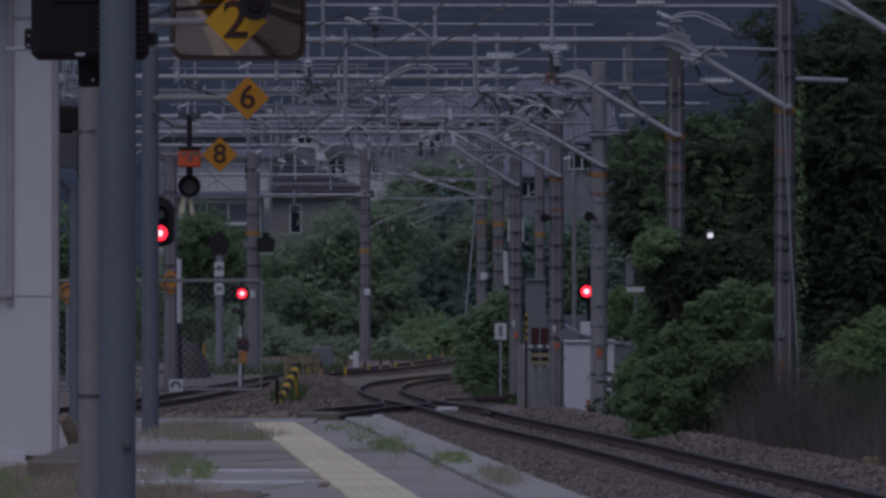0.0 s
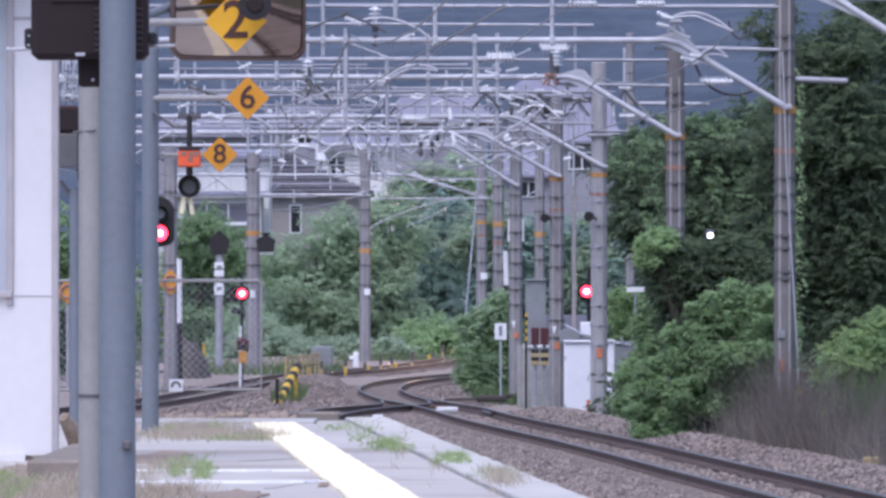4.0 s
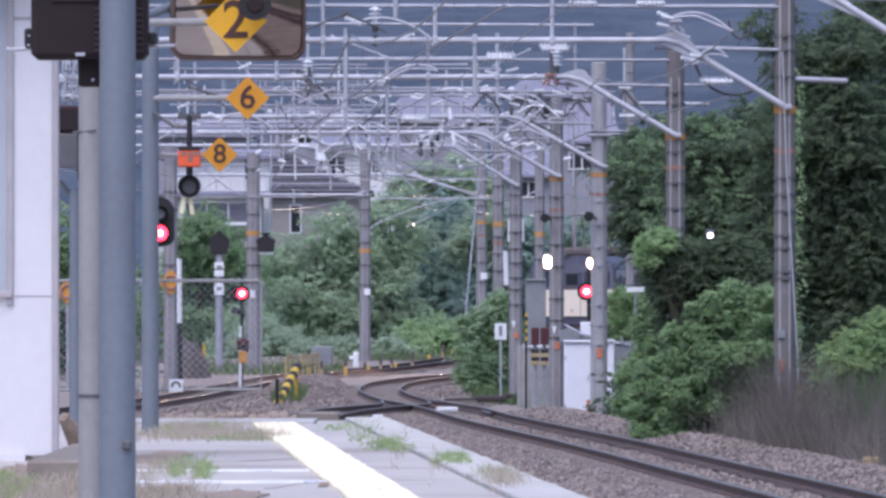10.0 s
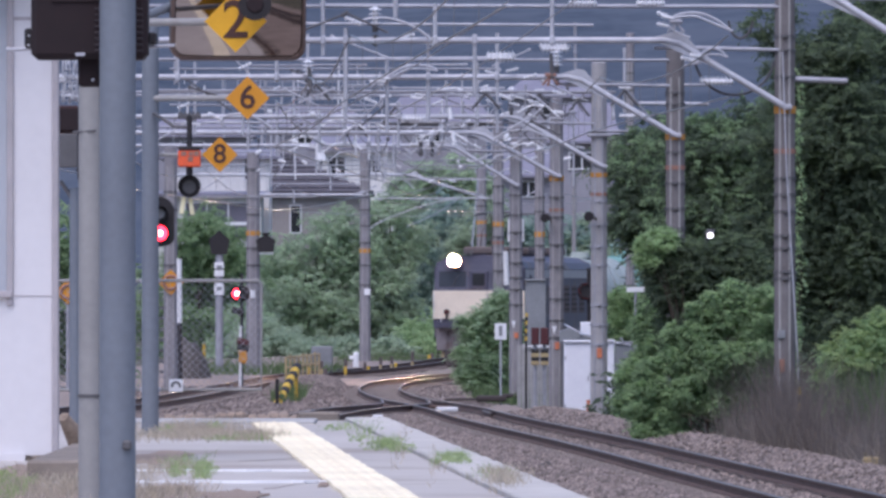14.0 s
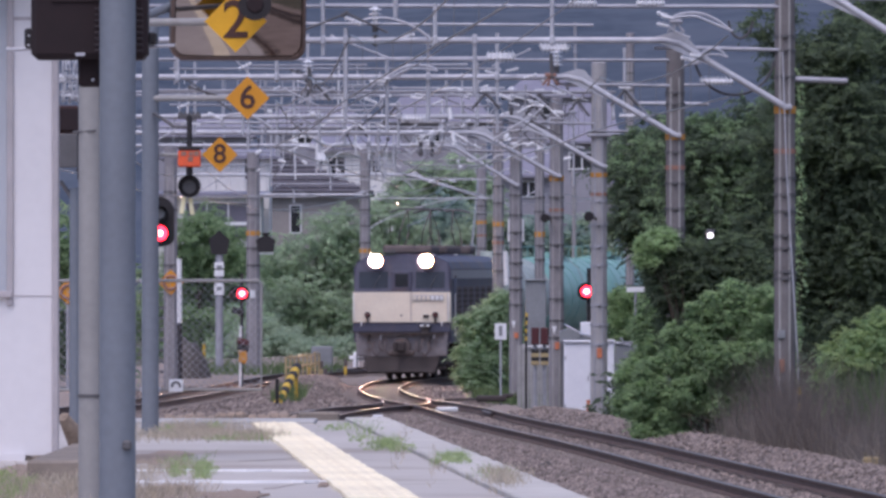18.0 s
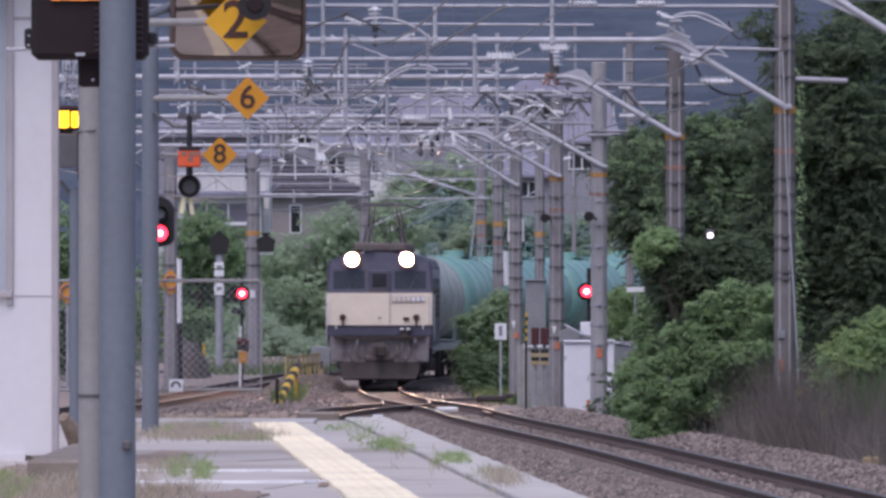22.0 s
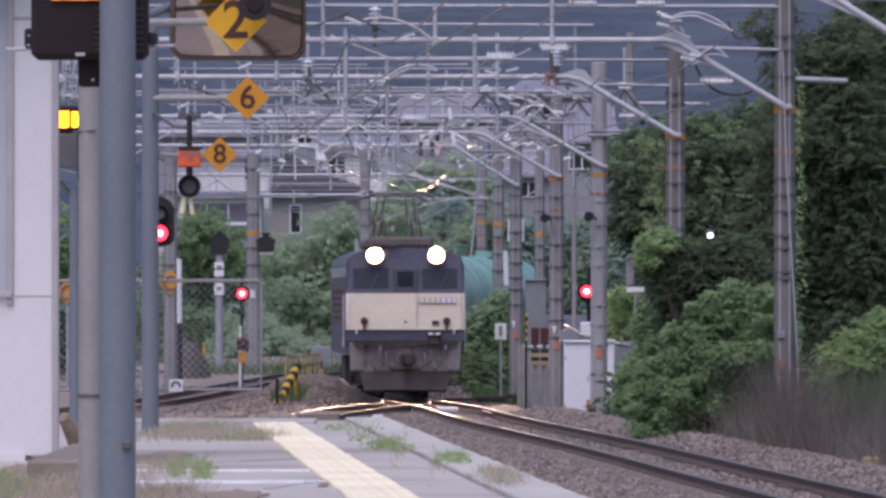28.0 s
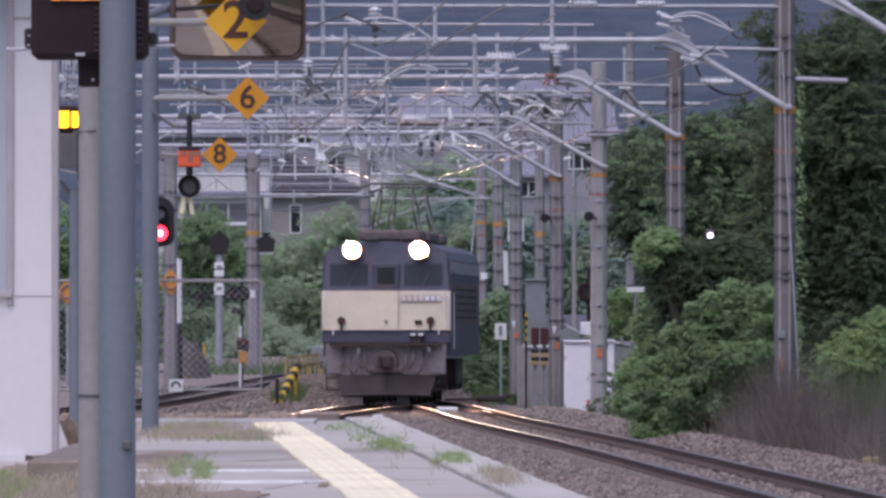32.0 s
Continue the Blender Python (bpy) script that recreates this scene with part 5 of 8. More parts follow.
# ring sign and white strip near the far left pole
def ring_sign(x, y, z, label):
    t = base("ring_sign", x, y, z, label, "sign", "ring signs")
    h = 0.37
    solid("board", M().prism([(0, -h), (0.05, 0.05 - h), (h - 0.05, -0.05), (h, 0), (h - 0.05, 0.05), (0.05, h - 0.05), (0, h), (-0.05, h - 0.05), (0.05 - h, 0.05), (-h, 0), (0.05 - h, -0.05), (-0.05, 0.05 - h)], -0.015, 0.015), SIGN_YELLOW, t)
    solid("ring_mark", M().path([(0.19 * math.cos(radians(a)), -0.03, 0.19 * math.sin(radians(a))) for a in range(0, 361, 20)], 0.04, 6), BANDRED, t, "brown ring mark")
    return t


ring_sign(-7.774, 289.79, 2.883, "faded orange diamond board with a ring mark on the pole")
far_ring = ring_sign(-10.95, 296, 2.62, "faded orange diamond board with a ring mark on a thin post")
solid("post", M().tube((0, 0.06, -3.05), (0, 0.06, 0.3), 0.05, n=10), GALV_DARK, far_ring)
tagged(solid("white_pipe", M().tube((-7.474, 288, 1.727), (-7.49, 288, 3.555), 0.072, n=10), SIGN_WHITE), "white plastic cable pipe beside the pole", "pipe")
tagged(solid("black_pipe", M().tube((-7.458, 288, -0.4), (-7.474, 288, 1.727), 0.072, n=10), BLACK), "black lower cable pipe beside the pole", "pipe")

# white hut on the platform
hut = base("platform_hut", -3.266, 85, PT - 0.03, "white sided platform hut with an aluminium window", "hut")
hz0 = 1.037 - PT + 0.03
wl = -3.607 - -3.266
for a, b, c, d in ((wl, 0.0, hz0, 4.2), (wl - 3.0, wl, hz0, 2.391 - PT), (wl - 3.0, wl, 4.12, 4.2)):
    solid("wall", M().box(((a + b) / 2, 0.07, (c + d) / 2), (b - a, 0.14, d - c)), WALL_WHITE, hut, "white painted siding wall")
solid("side_wall", M().box((-0.07, 0.6, (hz0 + 4.2) / 2), (0.14, 0.9, 4.2 - hz0)), WALL_WHITE, hut)
solid("corner_post", M().box((0.019, 0.04, (4.2 + hz0) / 2 - 0.01), (0.057, 0.16, 4.2 - hz0 + 0.02), bevel=0.01), CORNER, hut, "grey corner trim")
m = M().box((-1.7, 0.1, (hz0 - 0.05) / 2), (3.4, 0.16, hz0 + 0.05 - 0.01)).box((0.133, 0.4, hz0 / 2), (0.615, 0.9, hz0), bevel=0.01)
solid("base_course", m, STAINED, hut, "stained concrete footing")
solid("plinth", M().box(((-3.087 + -2.681) / 2 - -3.266, -5.2, 0.07), (-2.681 - -3.087, 9.0, 0.17), bevel=0.02), STAINED, hut, "stained brown concrete plinth")
solid("wall_foot", M().box((-3.617 - -3.266, -0.03, (hz0 + 0.971 - PT) / 2), (-3.498 - -3.735, 0.06, hz0 - 0.971 + PT + 0.03)), WALL_WHITE, hut)
solid("joint", M().box((wl / 2, -0.002, 4.696 - PT + 0.03), (-wl, 0.008, 0.03)), CORNER, hut)
solid("joint", M().box((wl / 2, -0.002, 2.372 - PT + 0.03), (-wl, 0.006, 0.008)), CORNER, hut)
win = solid("window", M().box((wl - 0.019, 0.02, 2.72), (0.057, 0.1, 2.84), bevel=0.008).box((wl - 0.8, 0.02, 2.415 - PT), (1.6, 0.16, 0.057), bevel=0.008), CORNER, hut, "brown-grey window frame")
solid("pane", M().box((wl - 0.85, 0.06, 2.72), (1.6, 0.01, 2.8)), PANE_SKY, win, "pane painted pale grey-blue with the sky's reflection")
solid("inner_frame", M().box((wl - 0.16, 0.05, 2.72), (0.024, 0.06, 2.8), bevel=0.006), ALU, win)
solid("roof", M().box((-1.5, 0.38, 4.27), (3.6, 1.9, 0.14), bevel=0.03), CABINET_GREY, hut)
# rolled bundle leaning behind the hut
tagged(solid("log", M().tube((-3.443, 92, 1.28), (-3.32, 92.2, 1.065), 0.05, 0.1, 12), LOG), "pale cut log leaning behind the hut", "log")


# ---- level crossing and lineside things beyond the platform ----
def crossing_signal(x, y, zlamp, label, two=True):
    zg = rail_z(y) - 0.42
    t = base("crossing_signal", x, y, zg, label, "level crossing signal", "crossing signals")
    z = zlamp - zg
    solid("post", M().tube((0.06, 0.1, 0), (0.06, 0.1, z + 0.6), 0.05, n=12), BLACK, t)
    out = []
    for i, dx in enumerate((-0.075, 0.075) if two else (0.0,)):
        solid("backplate", M().tube((dx, 0.05, z), (dx, 0.08, z), 0.235, n=24), BLACK, t)
        solid("hood", M().tube((dx, -0.1, z), (dx, 0.06, z), 0.19, 0.2, 20, caps=False), BLACK, t)
        d = solid("lamp_disc", M().disc((0, -0.012, 0), 0.175, 0.024, 20), BLACK, t, "turning disc with a red lamp on one face")
        d.matrix_basis = pose(dx, -0.02 - 0.03 * i, z)
        solid("red_lens", M().disc((0, -0.03, 0), 0.145, 0.014, 20), RED_GLOW, d, "glowing red lens")
        solid("lamp_core", M().disc((0, -0.045, 0), 0.06, 0.012, 16), RED_CORE, d, "bright lamp centre")
        out.append((d, dx, -0.02 - 0.03 * i, z))
    return t, out


left_signal, left_discs = crossing_signal(-6.015, 300, 2.571, "level crossing signal with two red lamps beside the gate")
right_signal, right_discs = crossing_signal(3.706, 262, 2.597, "level crossing signal with a red lamp behind the pale pole", two=False)
solid("white_box", M().box((0, -0.05, 1.663 - 2.597 + 2.597 + 0.42), (0.321, 0.3, 0.496), bevel=0.02), CABINET, right_signal, "small white control box")
for zz, mt in ((548, BLACK), (602, RED_DARK), (612, BLACK), (624, BAND), (634, BAND)):
    solid("sign_piece", M().box((0.1 if zz > 580 else -0.05, 0, level(zz, 300) + 0.4), (0.368 if zz < 620 else 0.24, 0.12, 0.2), r=pose(0, 0, 0, 0, 14 if zz % 8 else -10), bevel=0.03), mt, left_signal)
solid("lower_post", M().tube((0.02, 0, 0), (0.03, 0, 1.652 + 0.42), 0.04, n=10), SIGN_WHITE, left_signal, "white lower post")

# dark-backed signals on the left
sb = base("rear_facing_signal", -7.608, 345, rail_z(345) - 0.42, "dark pentagonal signal back on a grey post with white plates", "signal")
z = 4.299 - rail_z(345) + 0.42
solid("post", M().tube((0, 0, 0), (0, 0, z), 0.134, n=12), GALV_DARK, sb)
solid("backboard", M().prism([(-0.36, z + 0.14), (-0.27, z - 0.36), (0.27, z - 0.36), (0.36, z + 0.14), (0.0, z + 0.46)], -0.16, -0.1), BLACK, sb)
for yy in (470, 484, 507, 517):
    solid("plate", M().box((0, -0.16, level(yy, 345) - rail_z(345) + 0.42), (0.327, 0.03, 0.211), bevel=0.01), SIGN_WHITE, sb, "white plate")
for yy in (470, 508):
    solid("plate_mark", M().box((0, -0.18, level(yy + 3, 345) - rail_z(345) + 0.42), (0.173, 0.02, 0.115), bevel=0.01), CABINET_GREY, sb, "grey bar")
sb2 = base("rear_facing_signal", -6.015, 344.4, 4.332, "dark five-sided signal back on a bracket from the pole", "signal")
solid("backboard", M().prism([(-0.33, 0.10), (-0.26, -0.32), (0.26, -0.32), (0.33, 0.10), (0.0, 0.30)], -0.05, 0.0), BLACK, sb2)
solid("bracket", M().tube((-6.399 - -6.015, 0.5, 0.1), (0, 0.02, 0.1), 0.04, n=8), RING, sb2)
solid("cap", M().box((0.0, -0.02, 0.31), (0.3, 0.12, 0.08), bevel=0.02), BLACK, sb2)
solid("lower_rim", M().box((0.02, -0.06, -0.36), (0.5, 0.05, 0.05), bevel=0.01), GALV, sb2)

# yellow and black barrier and rail fence beside the crossing
bar = base("striped_barrier", -4.261, 262, -0.42, "leaning yellow and black striped guard rail at the crossing", "barrier")
for i in range(10):
    a, b = i / 10, (i + 1) / 10
    P = lambda u: Vector((-0.04 + 0.46 * u, 5 * u, 0.05 + 0.98 * u))
    solid("stripe", M().tube(P(a), P(b), 0.12, n=10), BLACK if i % 2 else STRIPE_YELLOW, bar)
solid("post", M().tube((-0.02, 0, 0), (-0.02, 0, 0.75), 0.05, n=10), BLACK, bar)
solid("post", M().tube((0.4, 5, 0), (0.4, 5, 0.9), 0.05, n=10), STRIPE_YELLOW, bar)
rf = base("rail_fence", -4.412, 285, 0.12, "rusty yellow pipe fence along the crossing", "fence")
fx = lambda u: u * 0.66
for i in range(9):
    x, y = fx(i / 8), 22 * i / 8
    h = 0.66 + 0.05 * math.sin(i * 2.1)
    solid("post", M().tube((x, y, 0), (x, y, h), 0.035, n=8), FADED_YELLOW, rf)
for h in (0.64, 0.36):
    solid("pipe", M().tube((0, 0, h), (fx(1), 22, h), 0.028, n=8), FADED_YELLOW, rf)
for i in range(17):
    u = (i + 0.5 * math.sin(i * 2.7)) / 16
    hp = 0.42 + 0.16 * math.sin(i * 1.9)
    y = 318 + 60 * u
    x = -4.233 + (0.589 - -4.233) * u
    b_ = base("marker_post", x, y, rail_z(y) - 0.42, "short yellow and black marker post beside the track", "marker post", "marker posts")
    solid("post", M().tube((0, 0, 0), (0, 0, hp), 0.05, n=8), FADED_YELLOW, b_)
    solid("tip", M().tube((0, 0, hp), (0, 0, hp + 0.25), 0.052, n=8), LOCO_GREY if i % 3 else STRIPE_YELLOW, b_)
bk = M()
NB = 14
bv = []
for j in range(NB + 1):
    for i in range(NB + 1):
        u, v = 2 * i / NB - 1, 2 * j / NB - 1
        k = max(0.0, 1 - u ** 4) * max(0.0, 1 - v ** 4)
        bv.append((u * 1.25, v * 15.0, k * (0.56 + 0.05 * noise.noise((u * 3, v * 9, 2)))))
bk.add(bv, [(j * (NB + 1) + i, j * (NB + 1) + i + 1, (j + 1) * (NB + 1) + i + 1, (j + 1) * (NB + 1) + i) for j in range(NB) for i in range(NB)], 0, True)
tagged(solid("earth_bank", bk, GRAVEL, m_world=pose(-4.0, 296, -0.42)), "low bank of gravelly earth beside the crossing", "bank", kind="structure")
tagged(solid("relay_box", M().box((0, 0, 0.55), (0.741, 0.6, 1.0), bevel=0.04), CABINET_GREY, m_world=pose(-4.171, 350, -0.25)), "grey steel relay box beyond the crossing", "relay box")
tagged(solid("white_marker", M().box((0, 0, 0.45), (0.2, 0.1, 0.6), bevel=0.05).box((-0.15, 0, 0.55), (0.2, 0.08, 0.14), bevel=0.04), SIGN_WHITE, m_world=pose(-3.087, 360, -0.2)), "small white marker beside the track", "marker")
cs = base("concrete_cover", -2.9, 205, -0.2, "flat grey concrete cable trough cover beyond the platform", "trough cover")
solid("slab", M().box((0, 0, 0.06), (1.575, 5.0, 0.12), bevel=0.02), CONCRETE, cs)
for x, y, w_ in ((-1.39, 216, 0.22), (0.09, 232, 0.5)):
    tagged(solid("white_block", M().box((0, 0, 0.03), (w_, 0.5, 0.1), bevel=0.02), SIGN_WHITE, m_world=pose(x, y, -0.16)), "small white block lying at the points", "marker", "track markers")

# limit post sign
ls = base("limit_sign", 1.488, 262, -0.42, "white rectangular sign with a dark bar on a thin post", "sign")
solid("post", M().tube((0, 0.03, 0), (0, 0.03, 1.561 + 0.42), 0.025, n=8), GALV, ls)
solid("board", M().box((0, 0, 1.561 + 0.42), (0.306, 0.025, 0.423), bevel=0.015), SIGN_WHITE, ls)
solid("dark_bar", M().box((0, -0.016, 1.576 + 0.42), (0.088, 0.01, 0.263), bevel=0.003), CABINET_GREY, ls, "dark grey bar")

# cabinets round the pale pole
def cabinet(x0, x1, zt, y, material, label, door=True):
    w, zg = (x1 - x0), -0.42
    t = base("signal_cabinet", (x0 + x1) / 2, y, zg, label, "cabinet", "signal cabinets")
    h = zt - zg
    solid("body", M().box((0, 0, h / 2 + 0.03), (w, 0.55, h - 0.06), bevel=0.015), material, t)
    solid("plinth", M().box((0, 0, 0.09), (w * 0.96, 0.5, 0.18), bevel=0.01), CONCRETE, t)
    solid("roof", M().box((0, -0.02, h + 0.02), (w * 1.05, 0.66, 0.05), bevel=0.015), material, t)
    if door:
        d = solid("door", M().box((0, -0.285, h / 2 + 0.06), (w * 0.9, 0.02, h * 0.84), bevel=0.006), material, t)
        solid("handle", M().box((w * 0.34, -0.305, h * 0.55), (0.03, 0.03, 0.12), bevel=0.008), GALV_DARK, d)
        for zz in (0.2, 0.8):
            solid("hinge", M().box((-w * 0.46, -0.295, h * zz), (0.04, 0.03, 0.09), bevel=0.006), GALV, d)
    return t


cabinet(2.765, 3.424, 1.403, 232, CABINET, "tall white steel signalling cabinet beside the pole")
cabinet(3.618, 3.915, 1.416, 232, CABINET, "narrow white steel signalling cabinet beside the pole")
cabinet(4.009, 4.442, 1.361, 236, CABINET_GREY, "grey steel cabinet behind the white ones", False)
cabinet(2.277, 2.838, 2.913, 280, CABINET_GREY, "tall grey transformer box behind the fence", False)
pipes = M().path([(3.828, 233, 1.399), (4.204, 233, 1.36), (4.074, 233, 1.503)], 0.025, 8).path([(4.152, 233, 1.373), (4.516, 233, 1.269), (4.542, 233, -0.4)], 0.025, 8)
tagged(solid("cable_pipe", pipes, GALV), "bent pale cable pipes above the cabinets", "pipe")
tagged(solid("cable_pipe", M().path([(2.935, 244, 1.776), (3.261, 238, 1.565), (3.437, 232, 1.532)], 0.03, 8), GALV), "pale cable pipe running to the cabinet", "pipe")
tagged(solid("roof_sheet", M().prism([(2.753, 1.612), (2.967, 1.719), (3.529, 1.478), (3.502, 1.371), (2.753, 1.371)], 238.5, 240.5).box((2.875, 239.5, 0.5), (0.06, 0.06, 1.9)).box((3.487, 239.5, 0.4), (0.06, 0.06, 1.7)), CABINET_GREY), "dark sloping sheet over the cabinet", "sheet")
tagged(solid("red_marker", M().tube((3.306, 231, -0.4), (3.306, 231, 0.094), 0.04, n=10), TAG), "small red marker at the cabinet's foot", "marker")
# weathered board fence
fence = base("board_fence", 1.882, 258, -0.42, "low weathered grey board fence beside the track", "fence")
x = 0.0
i = 0
while x < 3.132 - 1.882:
    w_ = 0.11 + 0.03 * math.sin(i * 2.3)
    h_ = 1.214 + 0.42 + 0.04 * math.sin(i * 1.7)
    solid("board", M().box((x + w_ / 2, 0.02 * math.sin(i), h_ / 2), (w_ - 0.012, 0.03, h_), bevel=0.004), FENCE_GREY, fence)
    x += w_
    i += 1
solid("top_rail", M().box(((2.385 - 1.882) * 0.5 + 0.25, -0.03, 1.185 + 0.42), (0.661, 0.05, 0.05), bevel=0.01), SIGN_WHITE, fence)
for a, b in ((941, 953), (957, 970)):
    t = base("crossing_lamp_back", across((a + b) / 2, 256), 256, -0.42, "dark red lamp box on a post with striped boards", "lamp", "crossing lamp backs")
    solid("post", M().tube((0, 0.1, 0), (0, 0.1, 1.536 + 0.42), 0.045, n=10), GALV_DARK, t)
    solid("lamp_box", M().box((0, 0, 1.465 + 0.42), (0.2, 0.15, 0.428), bevel=0.02), RED_DARK, t)
    for k in range(4):
        solid("stripe", M().box((0, 0, level(622 + 7 * k, 256) + 0.42), (0.2, 0.05, 0.1), bevel=0.01), FADED_YELLOW if k % 2 else BLACK, t)
st = base("striped_pole", 2.104, 257, -0.42, "thin black and yellow striped crossing bar standing up", "crossing bar")
for i in range(8):
    z = 1.247 + 0.42 + i * 0.1
    solid("stripe", M().tube((0.002 * i, 0, z), (0.002 * i, 0, z + 0.1), 0.03, n=8), STRIPE_YELLOW if i % 2 else BLACK, st)
solid("post", M().tube((0, 0, 0), (0, 0, 1.247 + 0.42), 0.03, n=8), BLACK, st)
for x_, y_, d_ in ((909, 575, 272.8), (981, 585, 242.81)):
    tagged(solid("reflector", M().prism([(-0.06, 0.1), (0.06, 0.1), (0, -0.1)], -0.01, 0.01), SIGN_WHITE, m_world=pose((x_ - 784) * d_ / 17956, d_, 2.32 + (535 - y_) * d_ / 17956)), "small white triangular reflector on the pole", "reflector", "reflectors")
# small loudspeaker boxes on the poles
for x_, y_, d in ((1046, 382, 224.6), (968, 385, 242.7)):
    t = base("pole_horn", across(x_, d), d, level(y_, d), "dark grey loudspeaker horn clamped to the pole", "loudspeaker", "loudspeakers")
    solid("bell", M().tube((-0.06, -0.2, -0.02), (0, 0, 0), 0.11, 0.08, 16), BLACK, t)
    solid("bracket", M().tube((0, 0, 0), (0.17, 0.36, -0.1), 0.03, n=8), RING, t)
tagged(solid("cable_box", M().box((0, 0, 0.1), (0.34, 0.25, 0.2), bevel=0.02), STRIPE_YELLOW, m_world=pose(6.45, 152, -0.143)), "small yellow cable box in the dead grass", "cable box")
# point machine beside the turnout
pmch = base("point_machine", 1.25, 262, -0.3, "low dark point machine and rods beside the turnout", "point machine")
solid("case", M().box((0, 0, 0.13), (0.8, 0.6, 0.16), bevel=0.04), LOCO_DARK, pmch)
solid("motor", M().tube((0.3, -0.2, 0.2), (0.75, -0.2, 0.2), 0.06, n=12), LOCO_DARK, pmch)
solid("rod", M().tube((-1.2, 0, 0.1), (0, 0, 0.12), 0.03, n=8), LOCO_DARK, pmch)


# ---- trees and bushes ----
def tree(name, x, y, lobes, count, size, material, label, category="tree", seed=1, group="trees", trunk=0.14, material2=None, zg=None, flat=0.75, sprays=10):
    """Lobes: (dx, dy, z above ground, radius). A tapered trunk, limbs to the lobes and leaves through them."""
    zg = rail_z(y) - 0.45 if zg is None else zg
    t = base(name, x, y, zg, label, category, group)
    rng = random.Random(seed)
    m = M()
    top = max(l[2] for l in lobes)
    m.tube((0, 0, 0), (0.05, 0.1, top * 0.45), trunk, trunk * 0.65, 10)
    m.tube((0.05, 0.1, top * 0.45), (0, 0, top * 0.9), trunk * 0.65, trunk * 0.2, 8)
    solid("trunk", m, BARK, t)
    for dx, dy, z, r in lobes:
        m = M()
        z0 = min(z * 0.7, top * 0.6)
        mid_ = Vector((dx * 0.5, dy * 0.5, (z0 + z) / 2 + 0.1))
        m.tube((0, 0, z0 * 0.8), mid_, trunk * 0.4, trunk * 0.25, 7).tube(mid_, (dx, dy, z), trunk * 0.25, trunk * 0.08, 6)
        solid("limb", m, BARK, t)
    fine = []
    for dx, dy, z, r in lobes:
        fine.append((dx, dy, z, (r * 0.9, r * 0.9, r * 0.74)))
        for _ in range(sprays):
            v = Vector((rng.gauss(0, 1), rng.gauss(0, 1), rng.gauss(0, 0.9))).normalized() * r * rng.uniform(0.45, 1.1)
            k = r * rng.uniform(0.16, 0.36)
            fine.append((dx + v.x, dy + v.y, z + v.z, (k * rng.uniform(0.9, 2.0), k * rng.uniform(0.9, 1.8), k * rng.uniform(0.6, 1.2) * flat)))
    c, rr = [f[:3] for f in fine], [f[3] for f in fine]
    per = 12 if max(l[3] for l in lobes) > 0.5 else 7
    # Paler second leaves sit a little higher, so spray tops are coloured as lit.
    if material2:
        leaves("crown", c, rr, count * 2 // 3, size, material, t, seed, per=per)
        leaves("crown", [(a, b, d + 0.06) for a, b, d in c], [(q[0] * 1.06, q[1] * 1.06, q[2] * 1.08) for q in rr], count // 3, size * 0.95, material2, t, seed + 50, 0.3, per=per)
    else:
        leaves("crown", c, rr, count, size, material, t, seed, per=per)
    return t


def lobes_at(x, y, zg, items):
    """Lobe list from (picture-free) places: world x, height above the rails, radius, depth offset."""
    return [(a - x, d, z - zg, r) for a, z, r, d in items]


# thicket between track and houses; its leaf colours carry the distance haze
tx, ty = -5.364, 430
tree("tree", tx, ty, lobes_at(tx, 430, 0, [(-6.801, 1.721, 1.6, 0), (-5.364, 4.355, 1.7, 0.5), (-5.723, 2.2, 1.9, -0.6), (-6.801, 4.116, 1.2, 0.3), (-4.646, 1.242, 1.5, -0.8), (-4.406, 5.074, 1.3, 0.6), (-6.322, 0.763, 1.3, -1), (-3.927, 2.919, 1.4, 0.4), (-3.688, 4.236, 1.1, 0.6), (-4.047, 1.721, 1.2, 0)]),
     51000, 0.08, LEAF_HAZE, "broad leafy tree in a thicket behind the track", seed=11, material2=LEAF_THICKET)
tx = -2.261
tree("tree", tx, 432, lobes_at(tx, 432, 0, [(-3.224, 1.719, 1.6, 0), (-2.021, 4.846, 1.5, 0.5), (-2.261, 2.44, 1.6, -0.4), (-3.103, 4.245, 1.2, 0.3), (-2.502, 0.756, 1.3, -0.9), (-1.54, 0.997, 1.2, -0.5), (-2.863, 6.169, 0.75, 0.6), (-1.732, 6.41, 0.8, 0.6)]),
     44200, 0.08, LEAF_HAZE, "broad leafy tree in a thicket behind the track", seed=12, material2=LEAF_THICKET)
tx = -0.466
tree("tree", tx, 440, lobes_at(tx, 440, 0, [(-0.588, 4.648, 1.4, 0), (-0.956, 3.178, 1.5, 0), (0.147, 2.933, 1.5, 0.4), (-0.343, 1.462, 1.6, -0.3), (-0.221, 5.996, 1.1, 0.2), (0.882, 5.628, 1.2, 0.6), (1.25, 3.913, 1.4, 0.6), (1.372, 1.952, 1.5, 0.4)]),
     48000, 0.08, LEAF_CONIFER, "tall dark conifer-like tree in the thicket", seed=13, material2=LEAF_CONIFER)
